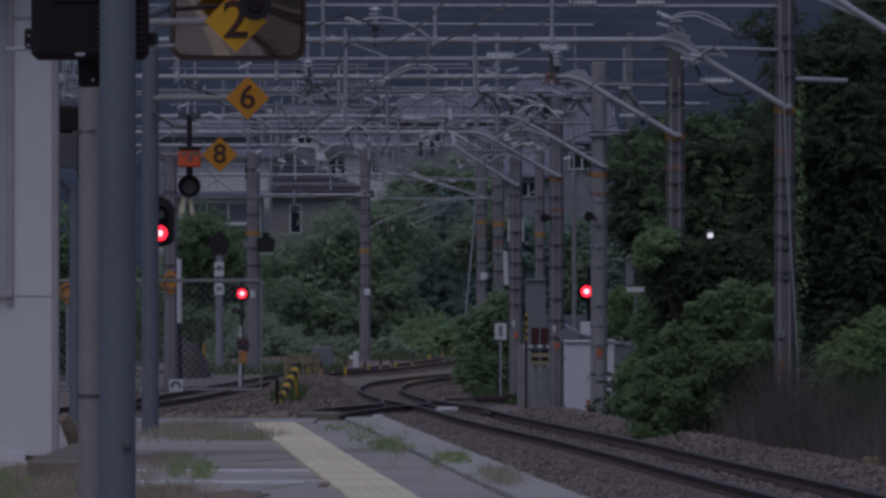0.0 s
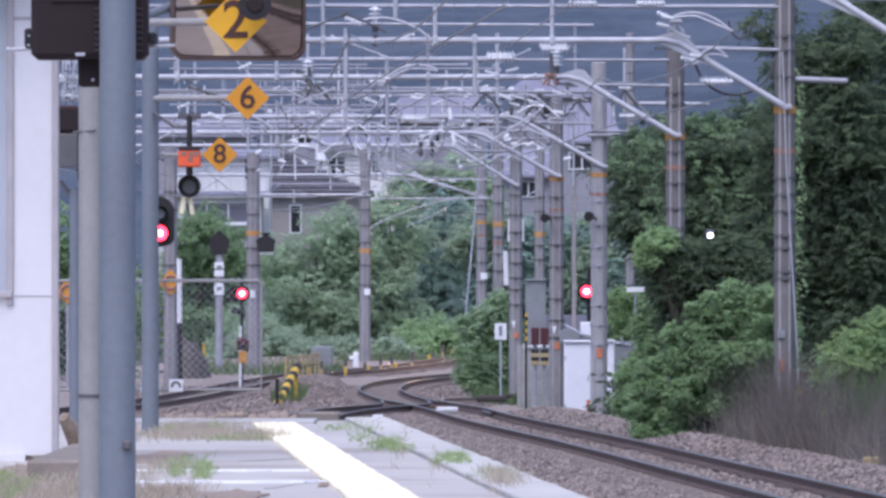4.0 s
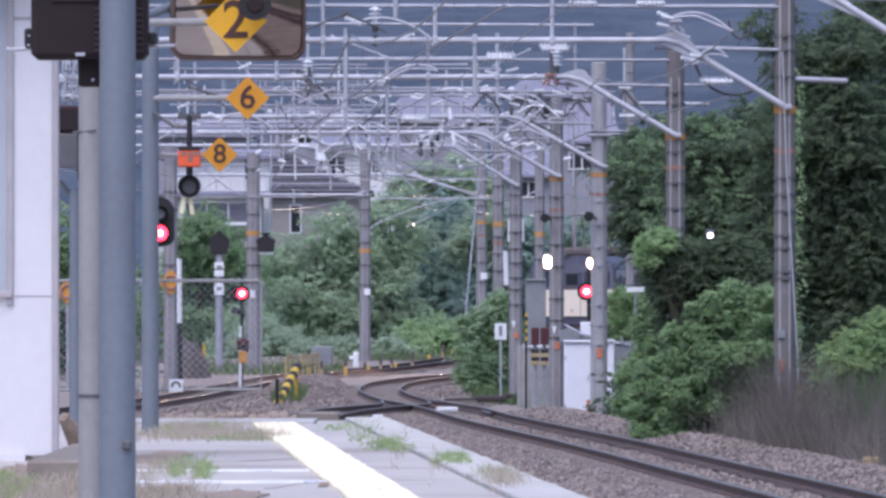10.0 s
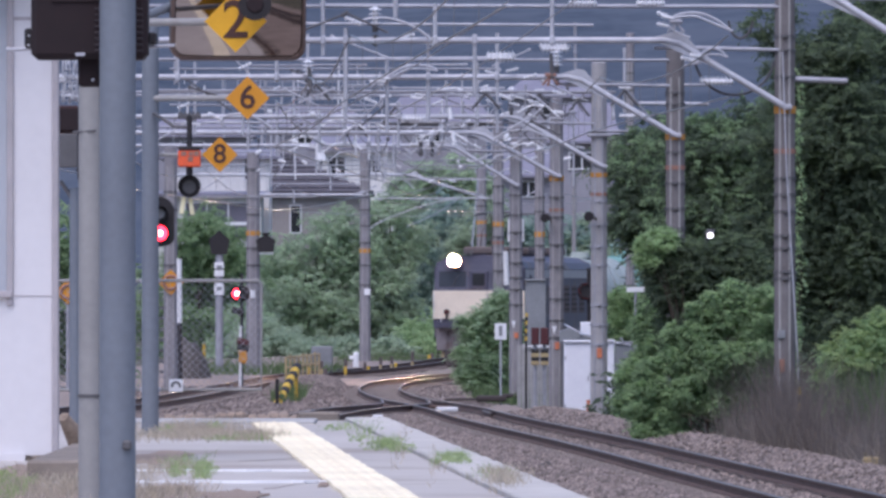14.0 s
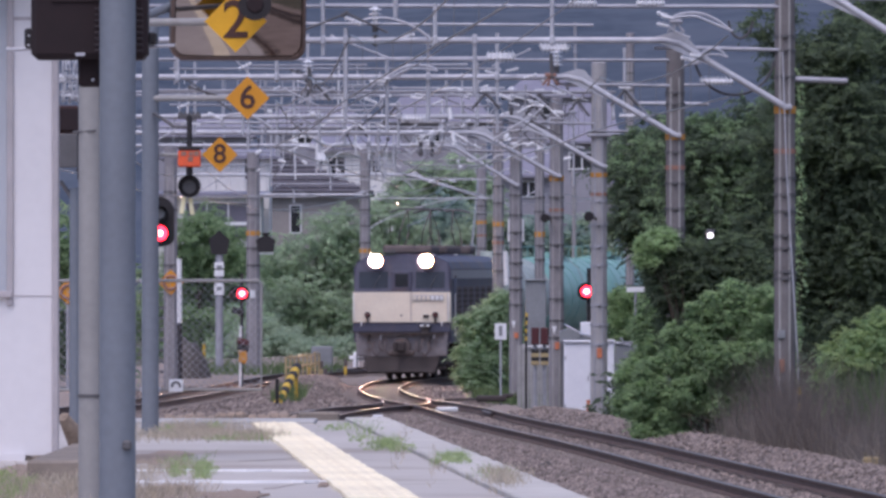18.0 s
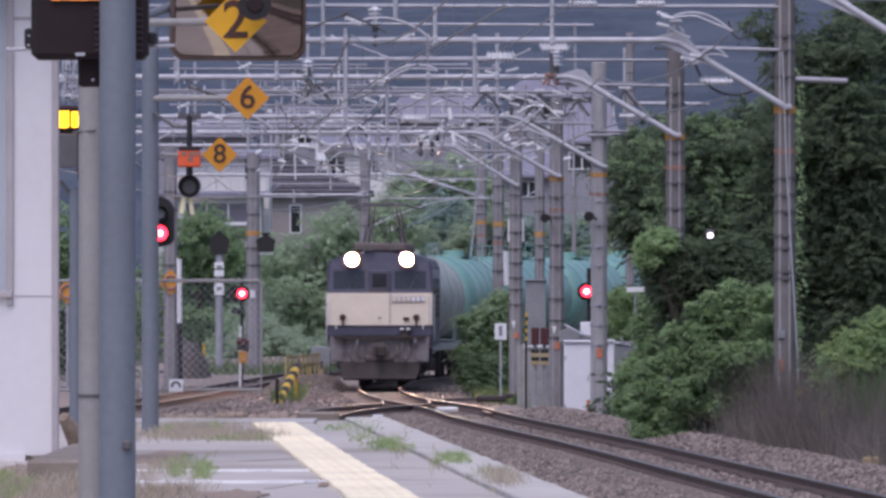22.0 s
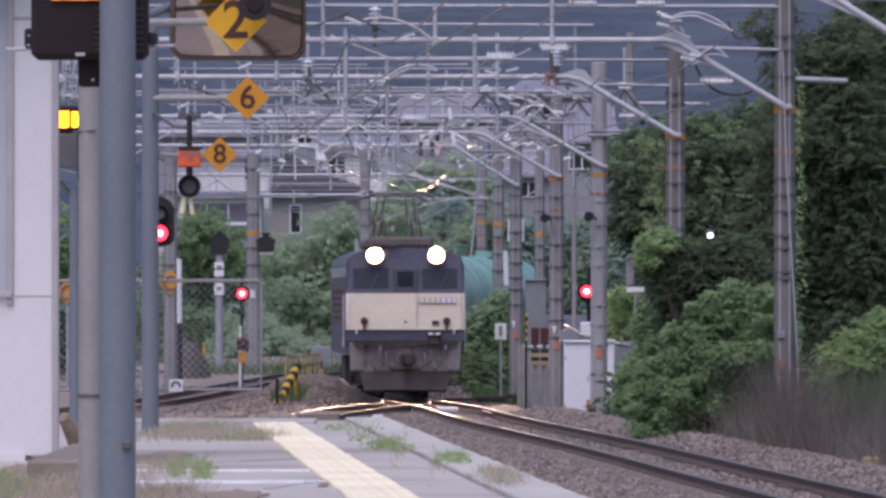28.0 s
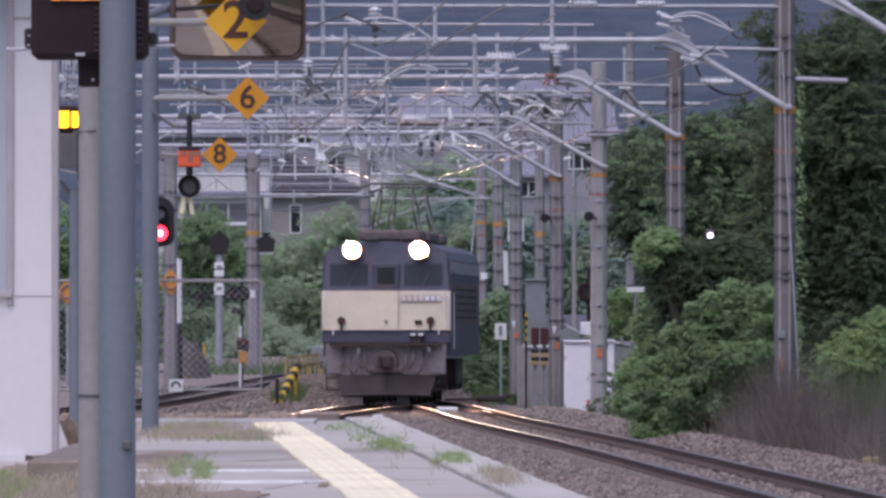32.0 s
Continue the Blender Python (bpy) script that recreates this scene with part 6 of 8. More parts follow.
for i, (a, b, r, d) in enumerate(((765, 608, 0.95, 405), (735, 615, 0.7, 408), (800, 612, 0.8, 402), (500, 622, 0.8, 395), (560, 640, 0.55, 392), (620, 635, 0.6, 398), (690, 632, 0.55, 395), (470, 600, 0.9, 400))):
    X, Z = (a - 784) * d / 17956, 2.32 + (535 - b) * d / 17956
    tree("bush", X, d, [(0, 0, max(0.3, Z + 0.15), r), (r * 0.8, 0.3, max(0.25, Z - 0.1), r * 0.7), (-r * 0.8, 0.2, max(0.25, Z - 0.05), r * 0.7)], 3500, 0.11, LEAF_LIGHT if i in (0, 1, 2) else LEAF_HAZE,
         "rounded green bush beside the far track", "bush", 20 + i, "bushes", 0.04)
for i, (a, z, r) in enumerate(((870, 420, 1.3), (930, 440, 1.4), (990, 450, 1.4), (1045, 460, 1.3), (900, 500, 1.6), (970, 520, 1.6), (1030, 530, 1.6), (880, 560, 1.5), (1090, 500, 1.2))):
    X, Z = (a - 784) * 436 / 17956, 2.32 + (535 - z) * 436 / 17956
    tree("tree", X, 436, [(0, 0, Z + 0.3, r), (r * 0.7, 0.3, max(0.6, Z - r * 0.6), r * 0.8), (-r * 0.7, 0.2, max(0.6, Z - r * 0.5), r * 0.8)], 11000, 0.09, LEAF_CONIFER if i % 3 else LEAF_HAZE,
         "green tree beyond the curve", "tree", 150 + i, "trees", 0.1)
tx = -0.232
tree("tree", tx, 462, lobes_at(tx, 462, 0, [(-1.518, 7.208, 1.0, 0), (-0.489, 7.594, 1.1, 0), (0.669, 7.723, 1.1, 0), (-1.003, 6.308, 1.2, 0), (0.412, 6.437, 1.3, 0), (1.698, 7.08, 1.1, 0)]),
     30600, 0.08, LEAF_HAZE, "tall light green tree behind the thicket", seed=14, material2=LEAF_THICKET)
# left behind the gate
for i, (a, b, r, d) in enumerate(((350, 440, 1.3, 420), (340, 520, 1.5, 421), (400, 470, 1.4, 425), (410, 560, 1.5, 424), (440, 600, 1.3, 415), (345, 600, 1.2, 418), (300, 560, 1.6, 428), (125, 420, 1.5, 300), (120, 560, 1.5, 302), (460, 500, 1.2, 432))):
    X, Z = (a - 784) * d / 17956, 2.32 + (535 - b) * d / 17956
    tree("bush", X, d, [(0, 0, Z + 0.4, r), (r * 0.6, 0.3, max(0.4, Z - r * 0.5), r * 0.8), (-r * 0.6, 0.2, max(0.4, Z - r * 0.4), r * 0.8)], 11000, 0.085, LEAF_MID if a <= 400 and i != 4 else LEAF_HAZE if i % 2 else LEAF_THICKET,
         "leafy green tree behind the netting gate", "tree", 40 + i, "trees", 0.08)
# earth heap behind the gate
mh = M()
NN = 16
hv = []
for j in range(NN + 1):
    for i in range(NN + 1):
        u, v = 2 * i / NN - 1, 2 * j / NN - 1
        r = math.sqrt(u * u + v * v)
        hv.append((u * 0.85, v * 1.6, max(0, 1 - min(1, r) ** 2.4) * 1.45 * (1 + 0.25 * noise.noise((u * 3, v * 3, 1)))))
mh.add(hv, [(j * (NN + 1) + i, j * (NN + 1) + i + 1, (j + 1) * (NN + 1) + i + 1, (j + 1) * (NN + 1) + i) for j in range(NN) for i in range(NN)], 0, True)
tagged(solid("soil_mound", mh, RUBBLE, m_world=pose(-8.307, 330, -0.35)), "dark heap of earth and gravel behind the gate", "heap")
tagged(solid("yellow_stake", M().tube((0, 0, 0), (0, 0, 1.35), 0.05, n=8), STRIPE_YELLOW, m_world=pose(-7.774, 330, -0.4)), "faded yellow stake in the weeds", "stake")

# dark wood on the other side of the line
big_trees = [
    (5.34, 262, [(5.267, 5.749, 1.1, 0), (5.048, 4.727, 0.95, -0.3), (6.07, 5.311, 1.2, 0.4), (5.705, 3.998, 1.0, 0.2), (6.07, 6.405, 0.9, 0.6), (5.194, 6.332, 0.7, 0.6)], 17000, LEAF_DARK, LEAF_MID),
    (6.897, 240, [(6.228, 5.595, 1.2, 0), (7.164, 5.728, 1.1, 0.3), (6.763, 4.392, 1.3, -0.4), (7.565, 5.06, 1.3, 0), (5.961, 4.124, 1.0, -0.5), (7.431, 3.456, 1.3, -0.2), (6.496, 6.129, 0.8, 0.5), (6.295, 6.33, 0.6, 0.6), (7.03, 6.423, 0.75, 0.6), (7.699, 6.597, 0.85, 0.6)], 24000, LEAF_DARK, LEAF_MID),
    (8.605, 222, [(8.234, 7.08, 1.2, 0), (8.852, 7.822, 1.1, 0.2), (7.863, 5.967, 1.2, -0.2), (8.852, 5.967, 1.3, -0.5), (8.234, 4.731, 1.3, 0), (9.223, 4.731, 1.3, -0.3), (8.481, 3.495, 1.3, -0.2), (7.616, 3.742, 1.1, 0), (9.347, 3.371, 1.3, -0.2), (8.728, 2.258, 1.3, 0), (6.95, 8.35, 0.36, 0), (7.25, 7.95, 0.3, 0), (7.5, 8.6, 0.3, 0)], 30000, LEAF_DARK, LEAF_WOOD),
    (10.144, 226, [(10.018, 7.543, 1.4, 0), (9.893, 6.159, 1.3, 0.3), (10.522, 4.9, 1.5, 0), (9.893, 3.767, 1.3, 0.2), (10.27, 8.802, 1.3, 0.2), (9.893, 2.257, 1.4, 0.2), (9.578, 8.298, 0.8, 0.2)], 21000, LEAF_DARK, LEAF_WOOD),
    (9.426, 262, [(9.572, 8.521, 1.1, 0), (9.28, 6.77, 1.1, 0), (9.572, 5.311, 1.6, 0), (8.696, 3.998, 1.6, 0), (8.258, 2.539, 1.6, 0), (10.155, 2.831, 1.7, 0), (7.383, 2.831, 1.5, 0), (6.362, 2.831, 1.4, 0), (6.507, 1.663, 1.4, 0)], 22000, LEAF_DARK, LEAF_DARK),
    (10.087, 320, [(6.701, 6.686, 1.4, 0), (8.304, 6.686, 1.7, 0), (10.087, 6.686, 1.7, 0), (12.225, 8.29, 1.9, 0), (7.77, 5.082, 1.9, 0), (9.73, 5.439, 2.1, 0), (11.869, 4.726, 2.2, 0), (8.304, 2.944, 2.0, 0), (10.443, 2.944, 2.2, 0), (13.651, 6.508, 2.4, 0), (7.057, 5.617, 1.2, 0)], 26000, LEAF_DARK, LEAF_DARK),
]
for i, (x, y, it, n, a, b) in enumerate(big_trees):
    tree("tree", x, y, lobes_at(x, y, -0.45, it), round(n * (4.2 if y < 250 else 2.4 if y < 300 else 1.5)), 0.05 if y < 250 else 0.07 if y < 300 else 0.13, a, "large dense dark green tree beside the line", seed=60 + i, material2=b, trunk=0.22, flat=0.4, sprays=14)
# bushes at the foot of the wood
bush_list = [
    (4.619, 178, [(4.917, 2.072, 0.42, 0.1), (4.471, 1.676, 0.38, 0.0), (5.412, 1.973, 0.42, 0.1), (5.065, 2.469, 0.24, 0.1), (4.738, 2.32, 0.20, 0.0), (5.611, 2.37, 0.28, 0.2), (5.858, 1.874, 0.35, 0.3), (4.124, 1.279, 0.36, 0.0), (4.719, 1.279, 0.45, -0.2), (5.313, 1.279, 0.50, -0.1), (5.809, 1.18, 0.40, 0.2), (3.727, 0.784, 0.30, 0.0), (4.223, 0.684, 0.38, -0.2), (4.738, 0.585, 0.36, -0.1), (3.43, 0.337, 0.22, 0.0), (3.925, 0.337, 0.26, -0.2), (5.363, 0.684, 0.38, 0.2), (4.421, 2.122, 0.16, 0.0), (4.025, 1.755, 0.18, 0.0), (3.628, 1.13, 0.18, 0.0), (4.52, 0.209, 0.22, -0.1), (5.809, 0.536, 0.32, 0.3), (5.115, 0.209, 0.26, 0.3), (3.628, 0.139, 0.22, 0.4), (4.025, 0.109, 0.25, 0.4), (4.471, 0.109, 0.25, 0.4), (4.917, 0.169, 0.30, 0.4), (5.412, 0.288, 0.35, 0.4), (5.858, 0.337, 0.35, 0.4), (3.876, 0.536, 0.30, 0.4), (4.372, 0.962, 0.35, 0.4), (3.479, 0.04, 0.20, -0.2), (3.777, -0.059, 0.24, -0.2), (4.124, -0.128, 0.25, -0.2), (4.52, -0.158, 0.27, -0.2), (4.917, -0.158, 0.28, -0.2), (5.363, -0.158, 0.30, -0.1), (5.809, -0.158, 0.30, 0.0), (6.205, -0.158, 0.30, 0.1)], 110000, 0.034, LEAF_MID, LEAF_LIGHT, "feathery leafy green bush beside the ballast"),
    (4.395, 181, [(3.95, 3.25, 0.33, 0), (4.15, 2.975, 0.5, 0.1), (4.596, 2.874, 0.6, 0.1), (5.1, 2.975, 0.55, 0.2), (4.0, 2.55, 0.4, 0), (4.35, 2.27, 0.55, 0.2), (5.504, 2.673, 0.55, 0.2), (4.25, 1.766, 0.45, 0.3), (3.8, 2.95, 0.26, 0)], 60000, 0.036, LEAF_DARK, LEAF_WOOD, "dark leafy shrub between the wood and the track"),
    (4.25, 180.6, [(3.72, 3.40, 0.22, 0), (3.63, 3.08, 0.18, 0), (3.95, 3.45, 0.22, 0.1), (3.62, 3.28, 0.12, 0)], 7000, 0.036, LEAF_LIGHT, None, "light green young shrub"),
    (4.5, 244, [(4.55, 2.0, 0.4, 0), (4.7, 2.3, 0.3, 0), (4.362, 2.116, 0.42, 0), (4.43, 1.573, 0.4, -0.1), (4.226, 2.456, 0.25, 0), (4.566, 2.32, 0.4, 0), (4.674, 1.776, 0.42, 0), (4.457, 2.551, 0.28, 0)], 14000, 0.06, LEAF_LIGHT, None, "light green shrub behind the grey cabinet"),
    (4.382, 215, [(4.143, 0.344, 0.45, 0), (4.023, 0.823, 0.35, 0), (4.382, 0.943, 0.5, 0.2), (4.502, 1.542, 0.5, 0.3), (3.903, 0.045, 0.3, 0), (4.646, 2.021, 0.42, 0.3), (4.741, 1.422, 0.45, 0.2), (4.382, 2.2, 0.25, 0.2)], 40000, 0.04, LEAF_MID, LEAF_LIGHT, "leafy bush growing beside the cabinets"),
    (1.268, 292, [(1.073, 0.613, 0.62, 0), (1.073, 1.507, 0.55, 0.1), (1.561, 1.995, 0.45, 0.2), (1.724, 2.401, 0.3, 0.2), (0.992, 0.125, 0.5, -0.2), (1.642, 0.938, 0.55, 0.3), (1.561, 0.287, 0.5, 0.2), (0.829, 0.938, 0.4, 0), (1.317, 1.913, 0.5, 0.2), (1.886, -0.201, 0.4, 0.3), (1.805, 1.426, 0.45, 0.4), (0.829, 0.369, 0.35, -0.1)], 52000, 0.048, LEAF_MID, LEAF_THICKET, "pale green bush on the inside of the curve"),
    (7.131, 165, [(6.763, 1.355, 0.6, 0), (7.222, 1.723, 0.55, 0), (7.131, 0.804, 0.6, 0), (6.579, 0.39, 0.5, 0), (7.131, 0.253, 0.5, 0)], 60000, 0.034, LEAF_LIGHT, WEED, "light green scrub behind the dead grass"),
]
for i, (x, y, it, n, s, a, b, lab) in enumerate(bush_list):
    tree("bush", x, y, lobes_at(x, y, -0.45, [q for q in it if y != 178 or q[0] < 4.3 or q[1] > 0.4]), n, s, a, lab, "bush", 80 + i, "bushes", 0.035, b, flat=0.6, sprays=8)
ivy = base("ivy", 6.101, 175.3, -0.42, "thin strand of ivy climbing beside a concrete pole", "climber")
rv = random.Random(5)
strand = [(0.05 + 0.05 * math.sin(q * 0.9), 0, 1.2 + q * 0.22) for q in range(26)]
solid("stem", M().path([(0.05, 0, 0)] + strand, 0.008, 5), BARK, ivy)
leaves("foliage", strand, [(rv.uniform(0.04, 0.09), 0.06, 0.14) for _ in strand], 1300, 0.03, LEAF_LIGHT, ivy, 9, per=5)
# low cover under the far wood, so that no gap shows below the crowns
for i in range(14):
    d = 205 + 9 * i
    X = (1240 + 24 * i - 784) * d / 17956
    tree("bush", X, d + 12, [(0, 0, 0.9, 1.1), (0.9, 0.4, 0.7, 0.9), (-0.9, 0.3, 0.8, 0.9)], 2600, 0.12, LEAF_DARK, "dark undergrowth below the trees", "bush", 110 + i, "undergrowth", 0.05)

# grasses
rg = np.random.default_rng(4)


def patch(x0, x1, y0, y1, n, z):
    return np.stack([rg.uniform(x0, x1, n), rg.uniform(y0, y1, n), np.full(n, z)], 1)


tall, short, gpts = [], [], []
for k in range(360):
    y = rg.uniform(141, 178)
    cx_, n_ = MAIN(y) + 2.6 + abs(rg.normal()) * 0.9, int(rg.integers(3, 34))
    (tall if rg.random() < 0.4 else short).extend((cx_ + rg.normal() * 0.11, y + rg.normal() * 0.4, -0.42) for _ in range(n_))
for k in range(46):
    cx_, y = rg.uniform(5.2, 5.85), rg.uniform(159.5, 165.3)
    (tall if rg.random() < 0.5 else short).extend((cx_ + rg.normal() * 0.09, y + rg.normal() * 0.2, -0.3) for _ in range(26))
tagged(blades("dead_grass", np.array(tall), 1.9, 0.0045, 0.22, BRUSH, 5), "tall dead brown grass and twigs beside the ballast", "grass", kind="stuff")
tagged(blades("dead_grass", np.array(short), 1.15, 0.0055, 0.5, BRUSH_PALE, 15), "shorter pale dead grass beside the ballast", "grass", kind="stuff")
pts = [(MAIN(y) + 2.45 + abs(q) * 0.7, y, -0.42) for y, q in zip(rg.uniform(140, 170, 1500), rg.normal(size=1500))]
tagged(blades("dead_stalks", np.array(pts), 0.5, 0.005, 0.6, BRUSH, 8), "low tangle of dead stalks", "grass", kind="stuff")
for _ in range(330):
    y = rg.uniform(152, 172)
    cx_ = MAIN(y) + 3.9 + abs(rg.normal()) * 0.9
    gpts += [(cx_ + rg.normal() * 0.15, y + rg.normal() * 0.4, -0.3) for _ in range(22)]
tagged(blades("tall_grass", np.array(gpts), 1.6, 0.009, 0.22, GRASS, 6), "tall green grass at the foot of the wood", "grass", kind="stuff")
yb = base("marker_block", 6.222, 147, -0.16, "small weathered yellow block at the foot of the brush", "marker")
solid("block", M().box((0, 0, 0.14), (0.28, 0.2, 0.2), bevel=0.03), FADED_YELLOW, yb)
solid("foot", M().box((0, 0, 0.03), (0.22, 0.16, 0.1), bevel=0.01), STAINED, yb)
dk = M().box((0, 0, 0.06), (0.2, 0.26, 0.14), bevel=0.05).box((0.05, 0.04, 0.12), (0.1, 0.14, 0.1), bevel=0.04)
tagged(solid("dark_stone", dk, RUBBLE, m_world=pose(1.542, 153, -0.24, 0, 0, 20)), "dark stone lying on the ballast", "stone")
# platform weeds
tufts = [(-0.50, 95, 0.05, 1.0, 120, 0), (-0.74, 103, 0.07, 1.0, 60, 0), (-0.874, 109, 0.08, 1.0, 60, 0), (-1.086, 106, 0.08, 0.8, 60, 0), (0.076, 85, 0.055, 0.9, 330, 0), (0.377, 77, 0.06, 1.2, 120, 0), (0.427, 76, 0.06, 1.2, 160, 1),
         (0.451, 73, 0.05, 1.0, 140, 1), (-1.916, 80, 0.03, 0.5, 90, 0), (-1.818, 77, 0.028, 0.4, 80, 0), (-2.098, 80, 0.03, 0.6, 70, 0), (-2.147, 84, 0.09, 1.0, 80, 0),
         (-2.666, 101, 0.16, 1.6, 420, 1), (-2.306, 100, 0.18, 1.4, 300, 1), (-1.841, 99, 0.10, 0.9, 220, 1), (-1.877, 98, 0.12, 0.8, 90, 0), (-2.067, 80, 0.1, 1.0, 60, 1), (-1.95, 69.5, 0.14, 1.5, 200, 1),
         (-3.045, 73, 0.045, 0.6, 120, 0), (-2.966, 69, 0.05, 0.8, 120, 0), (-2.705, 70, 0.22, 2.0, 260, 1), (-2.407, 107, 0.03, 0.3, 60, 0), (-0.365, 95, 0.02, 6.0, 30, 1), (-0.065, 83, 0.02, 4.0, 20, 1), (-2.61, 108, 0.25, 1.2, 200, 1), (-3.064, 76, 0.3, 2.5, 150, 1), (-2.625, 71, 0.15, 2.0, 150, 1), (-2.276, 78, 0.12, 1.5, 90, 1)]
for i, (x, y, sx, sy, n, dry) in enumerate(tufts):
    n = round(n * (2.6 if dry else 1.7))
    p = np.stack([rg.normal(x, sx * 1.3, n), rg.normal(y, sy * 1.2, n), np.full(n, PT - 0.04)], 1)
    tagged(blades("weeds", p, 0.14 if dry else 0.11, 0.003, 0.65, GRASS_DRY if dry else WEED, 30 + i), "dry straw-coloured weeds in the platform" if dry else "green weeds growing through the platform", "weeds", "platform weeds", kind="stuff")
# leafy weed clumps in the joints
for i, (x, y, w_, h_, n) in enumerate(((-3.24, 75.5, 0.085, 0.09, 420), (-3.12, 71.0, 0.10, 0.10, 420), (-2.02, 77.5, 0.07, 0.075, 300), (-1.83, 79.0, 0.07, 0.10, 420), (-2.13, 82.5, 0.12, 0.05, 300),
                                       (-0.56, 91.5, 0.20, 0.10, 900), (-0.42, 89.5, 0.12, 0.09, 500), (-0.78, 97.5, 0.12, 0.06, 300), (0.07, 82.8, 0.14, 0.085, 620), (0.16, 81.5, 0.08, 0.10, 320), (-2.2, 98, 0.16, 0.05, 260), (-2.75, 101.2, 0.1, 0.12, 200))):
    cl = [(x + rg.normal() * w_ * 0.5, y + rg.normal() * 0.5, PT - 0.03 + h_ * rg.uniform(0.2, 0.8)) for _ in range(9)]
    ob = leaves("leafy_weeds", cl, [(w_ * 0.55, 0.3, h_ * 0.45)] * 9, n, 0.011, WEED, None, 200 + i, per=6)
    tagged(ob, "low clump of green leafy weeds in a platform joint", "weeds", "leafy platform weeds", kind="stuff")
p = np.concatenate([patch(-4.506, -3.727, 262, 292, 500, -0.25), patch(-3.894, 0.762, 372, 392, 2200, 0.0), patch(-9.079, -3.381, 335, 390, 3500, -0.1)])
p = np.concatenate([p, patch(1.657, 3.224, 258.5, 268, 900, -0.42), patch(0.889, 2.317, 275, 300, 1500, -0.42)])
tagged(blades("lineside_grass", p, 0.42, 0.016, 0.4, GRASS, 70), "rough green grass along the far tracks", "grass", kind="stuff")


# ---- houses beyond the line ----
def window_unit(t, x, y, z, w, h, mullions=1):
    f = solid("window", M().box((x, y - 0.05, z + h / 2), (w + 0.12, 0.1, 0.07)).box((x, y - 0.05, z - h / 2), (w + 0.12, 0.12, 0.07)).box((x - w / 2, y - 0.05, z), (0.07, 0.1, h)).box((x + w / 2, y - 0.05, z), (0.07, 0.1, h)), SIGN_WHITE, t, "white window frame")
    for i in range(mullions + 1):
        pw = w / (mullions + 1)
        solid("pane", M().box((x - w / 2 + pw * (i + 0.5), y - 0.012, z), (pw - 0.05, 0.02, h - 0.06)), GLASS_LILAC if w > 2 else GLASS_DARK, f)
    if h > 1.5:
        solid("transom", M().box((x, y - 0.065, z - h * 0.08), (w, 0.08, 0.16)), SIGN_WHITE, f)
    for i in range(mullions):
        solid("mullion", M().box((x - w / 2 + w * (i + 1) / (mullions + 1), y - 0.06, z), (0.07, 0.08, h)), SIGN_WHITE, f)


def house(x0, x1, y, zg, zeave, zridge, wall, roof, wins, label, depth=7.0, hip=0.8, tiles=False):
    cx, w = (x0 + x1) / 2, x1 - x0
    t = base("house", cx, y, zg, label, "house", "houses")
    h, hr = zeave - zg, zridge - zg
    solid("wall", M().box((0, depth / 2, h / 2), (w, depth, h)), wall, t)
    e = 0.5
    m = M()
    a, b = w / 2 + e, depth + e
    v = [(-a, -e, h), (a, -e, h), (a, b, h), (-a, b, h), (-a * (1 - hip), depth / 2, hr), (a * (1 - hip), depth / 2, hr)]
    v += [(p[0], p[1], p[2] - 0.14) for p in v[:4]]
    m.add(v, [(0, 1, 5, 4), (1, 2, 5), (2, 3, 4, 5), (3, 0, 4), (6, 7, 1, 0), (7, 8, 2, 1), (8, 9, 3, 2), (9, 6, 0, 3), (9, 8, 7, 6)])
    rf = solid("roof", m, roof, t)
    if tiles:
        k = M()
        n = 9
        for i in range(n):
            u = i / n
            z = h + (hr - h) * u
            yy = -e + (depth / 2 + e) * u
            half = a * (1 - u) + a * (1 - hip) * u
            k.tube((-half, yy, z + 0.05), (half, yy, z + 0.05), 0.05, n=6)
        for i in range(15):
            x = -a + 2 * a * i / 14
            top = min(1.0, (a - abs(x)) / max(0.01, a * hip))
            k.tube((x, -e, h + 0.04), (x, -e + (depth / 2 + e) * top, h + (hr - h) * top + 0.05), 0.04, n=6)
        tagged(solid("tile_relief", k, roof, rf), kind="stuff")
        solid("ridge", M().tube((-a * (1 - hip), depth / 2, hr + 0.05), (a * (1 - hip), depth / 2, hr + 0.05), 0.13, n=8), roof, rf)
    for wx, wz, ww, wh, mu in wins:
        window_unit(t, wx - cx, 0, wz - zg, ww, wh, mu)
    return t


house(-11.6, -3.75, 475, 0, 7.45, 9.2, HOUSE_BEIGE, ROOF_DARK, [(-6.9, 6.2, 0.5, 1.3, 0)], "house with a dark tiled hip roof behind the thicket", hip=0.9, tiles=True)
house(-6.237, -2.339, 500, 0, 9.922, 10.673, HOUSE_WHITE, ROOF_LILAC, [(-5.235, 9.031, 0.85, 0.9, 1), (-3.508, 9.142, 0.85, 0.9, 1)], "pale rendered two-storey house with small windows", hip=0.2)
house(-12.771, -8.159, 455, 0, 7.21, 7.337, HOUSE_CREAM, ROOF_LILAC, [(-10.11, 5.969, 2.9, 1.65, 2)], "low grey building with a row of white-framed windows", hip=0.1)
wh = house(-12.5, -7.93, 463, 0, 9.0, 9.35, HOUSE_WHITE, ROOF_LILAC, [(-8.9, 8.4, 0.4, 1.0, 0)], "white corrugated storehouse above the low building", hip=0.1)
wall_w = 4.57
for i in range(14):
    solid("wall_rib", M().box((-wall_w / 2 + wall_w * (i + 0.5) / 14, -0.04, 8.201), (0.09, 0.06, 1.7), bevel=0.02), HOUSE_WHITE, wh)
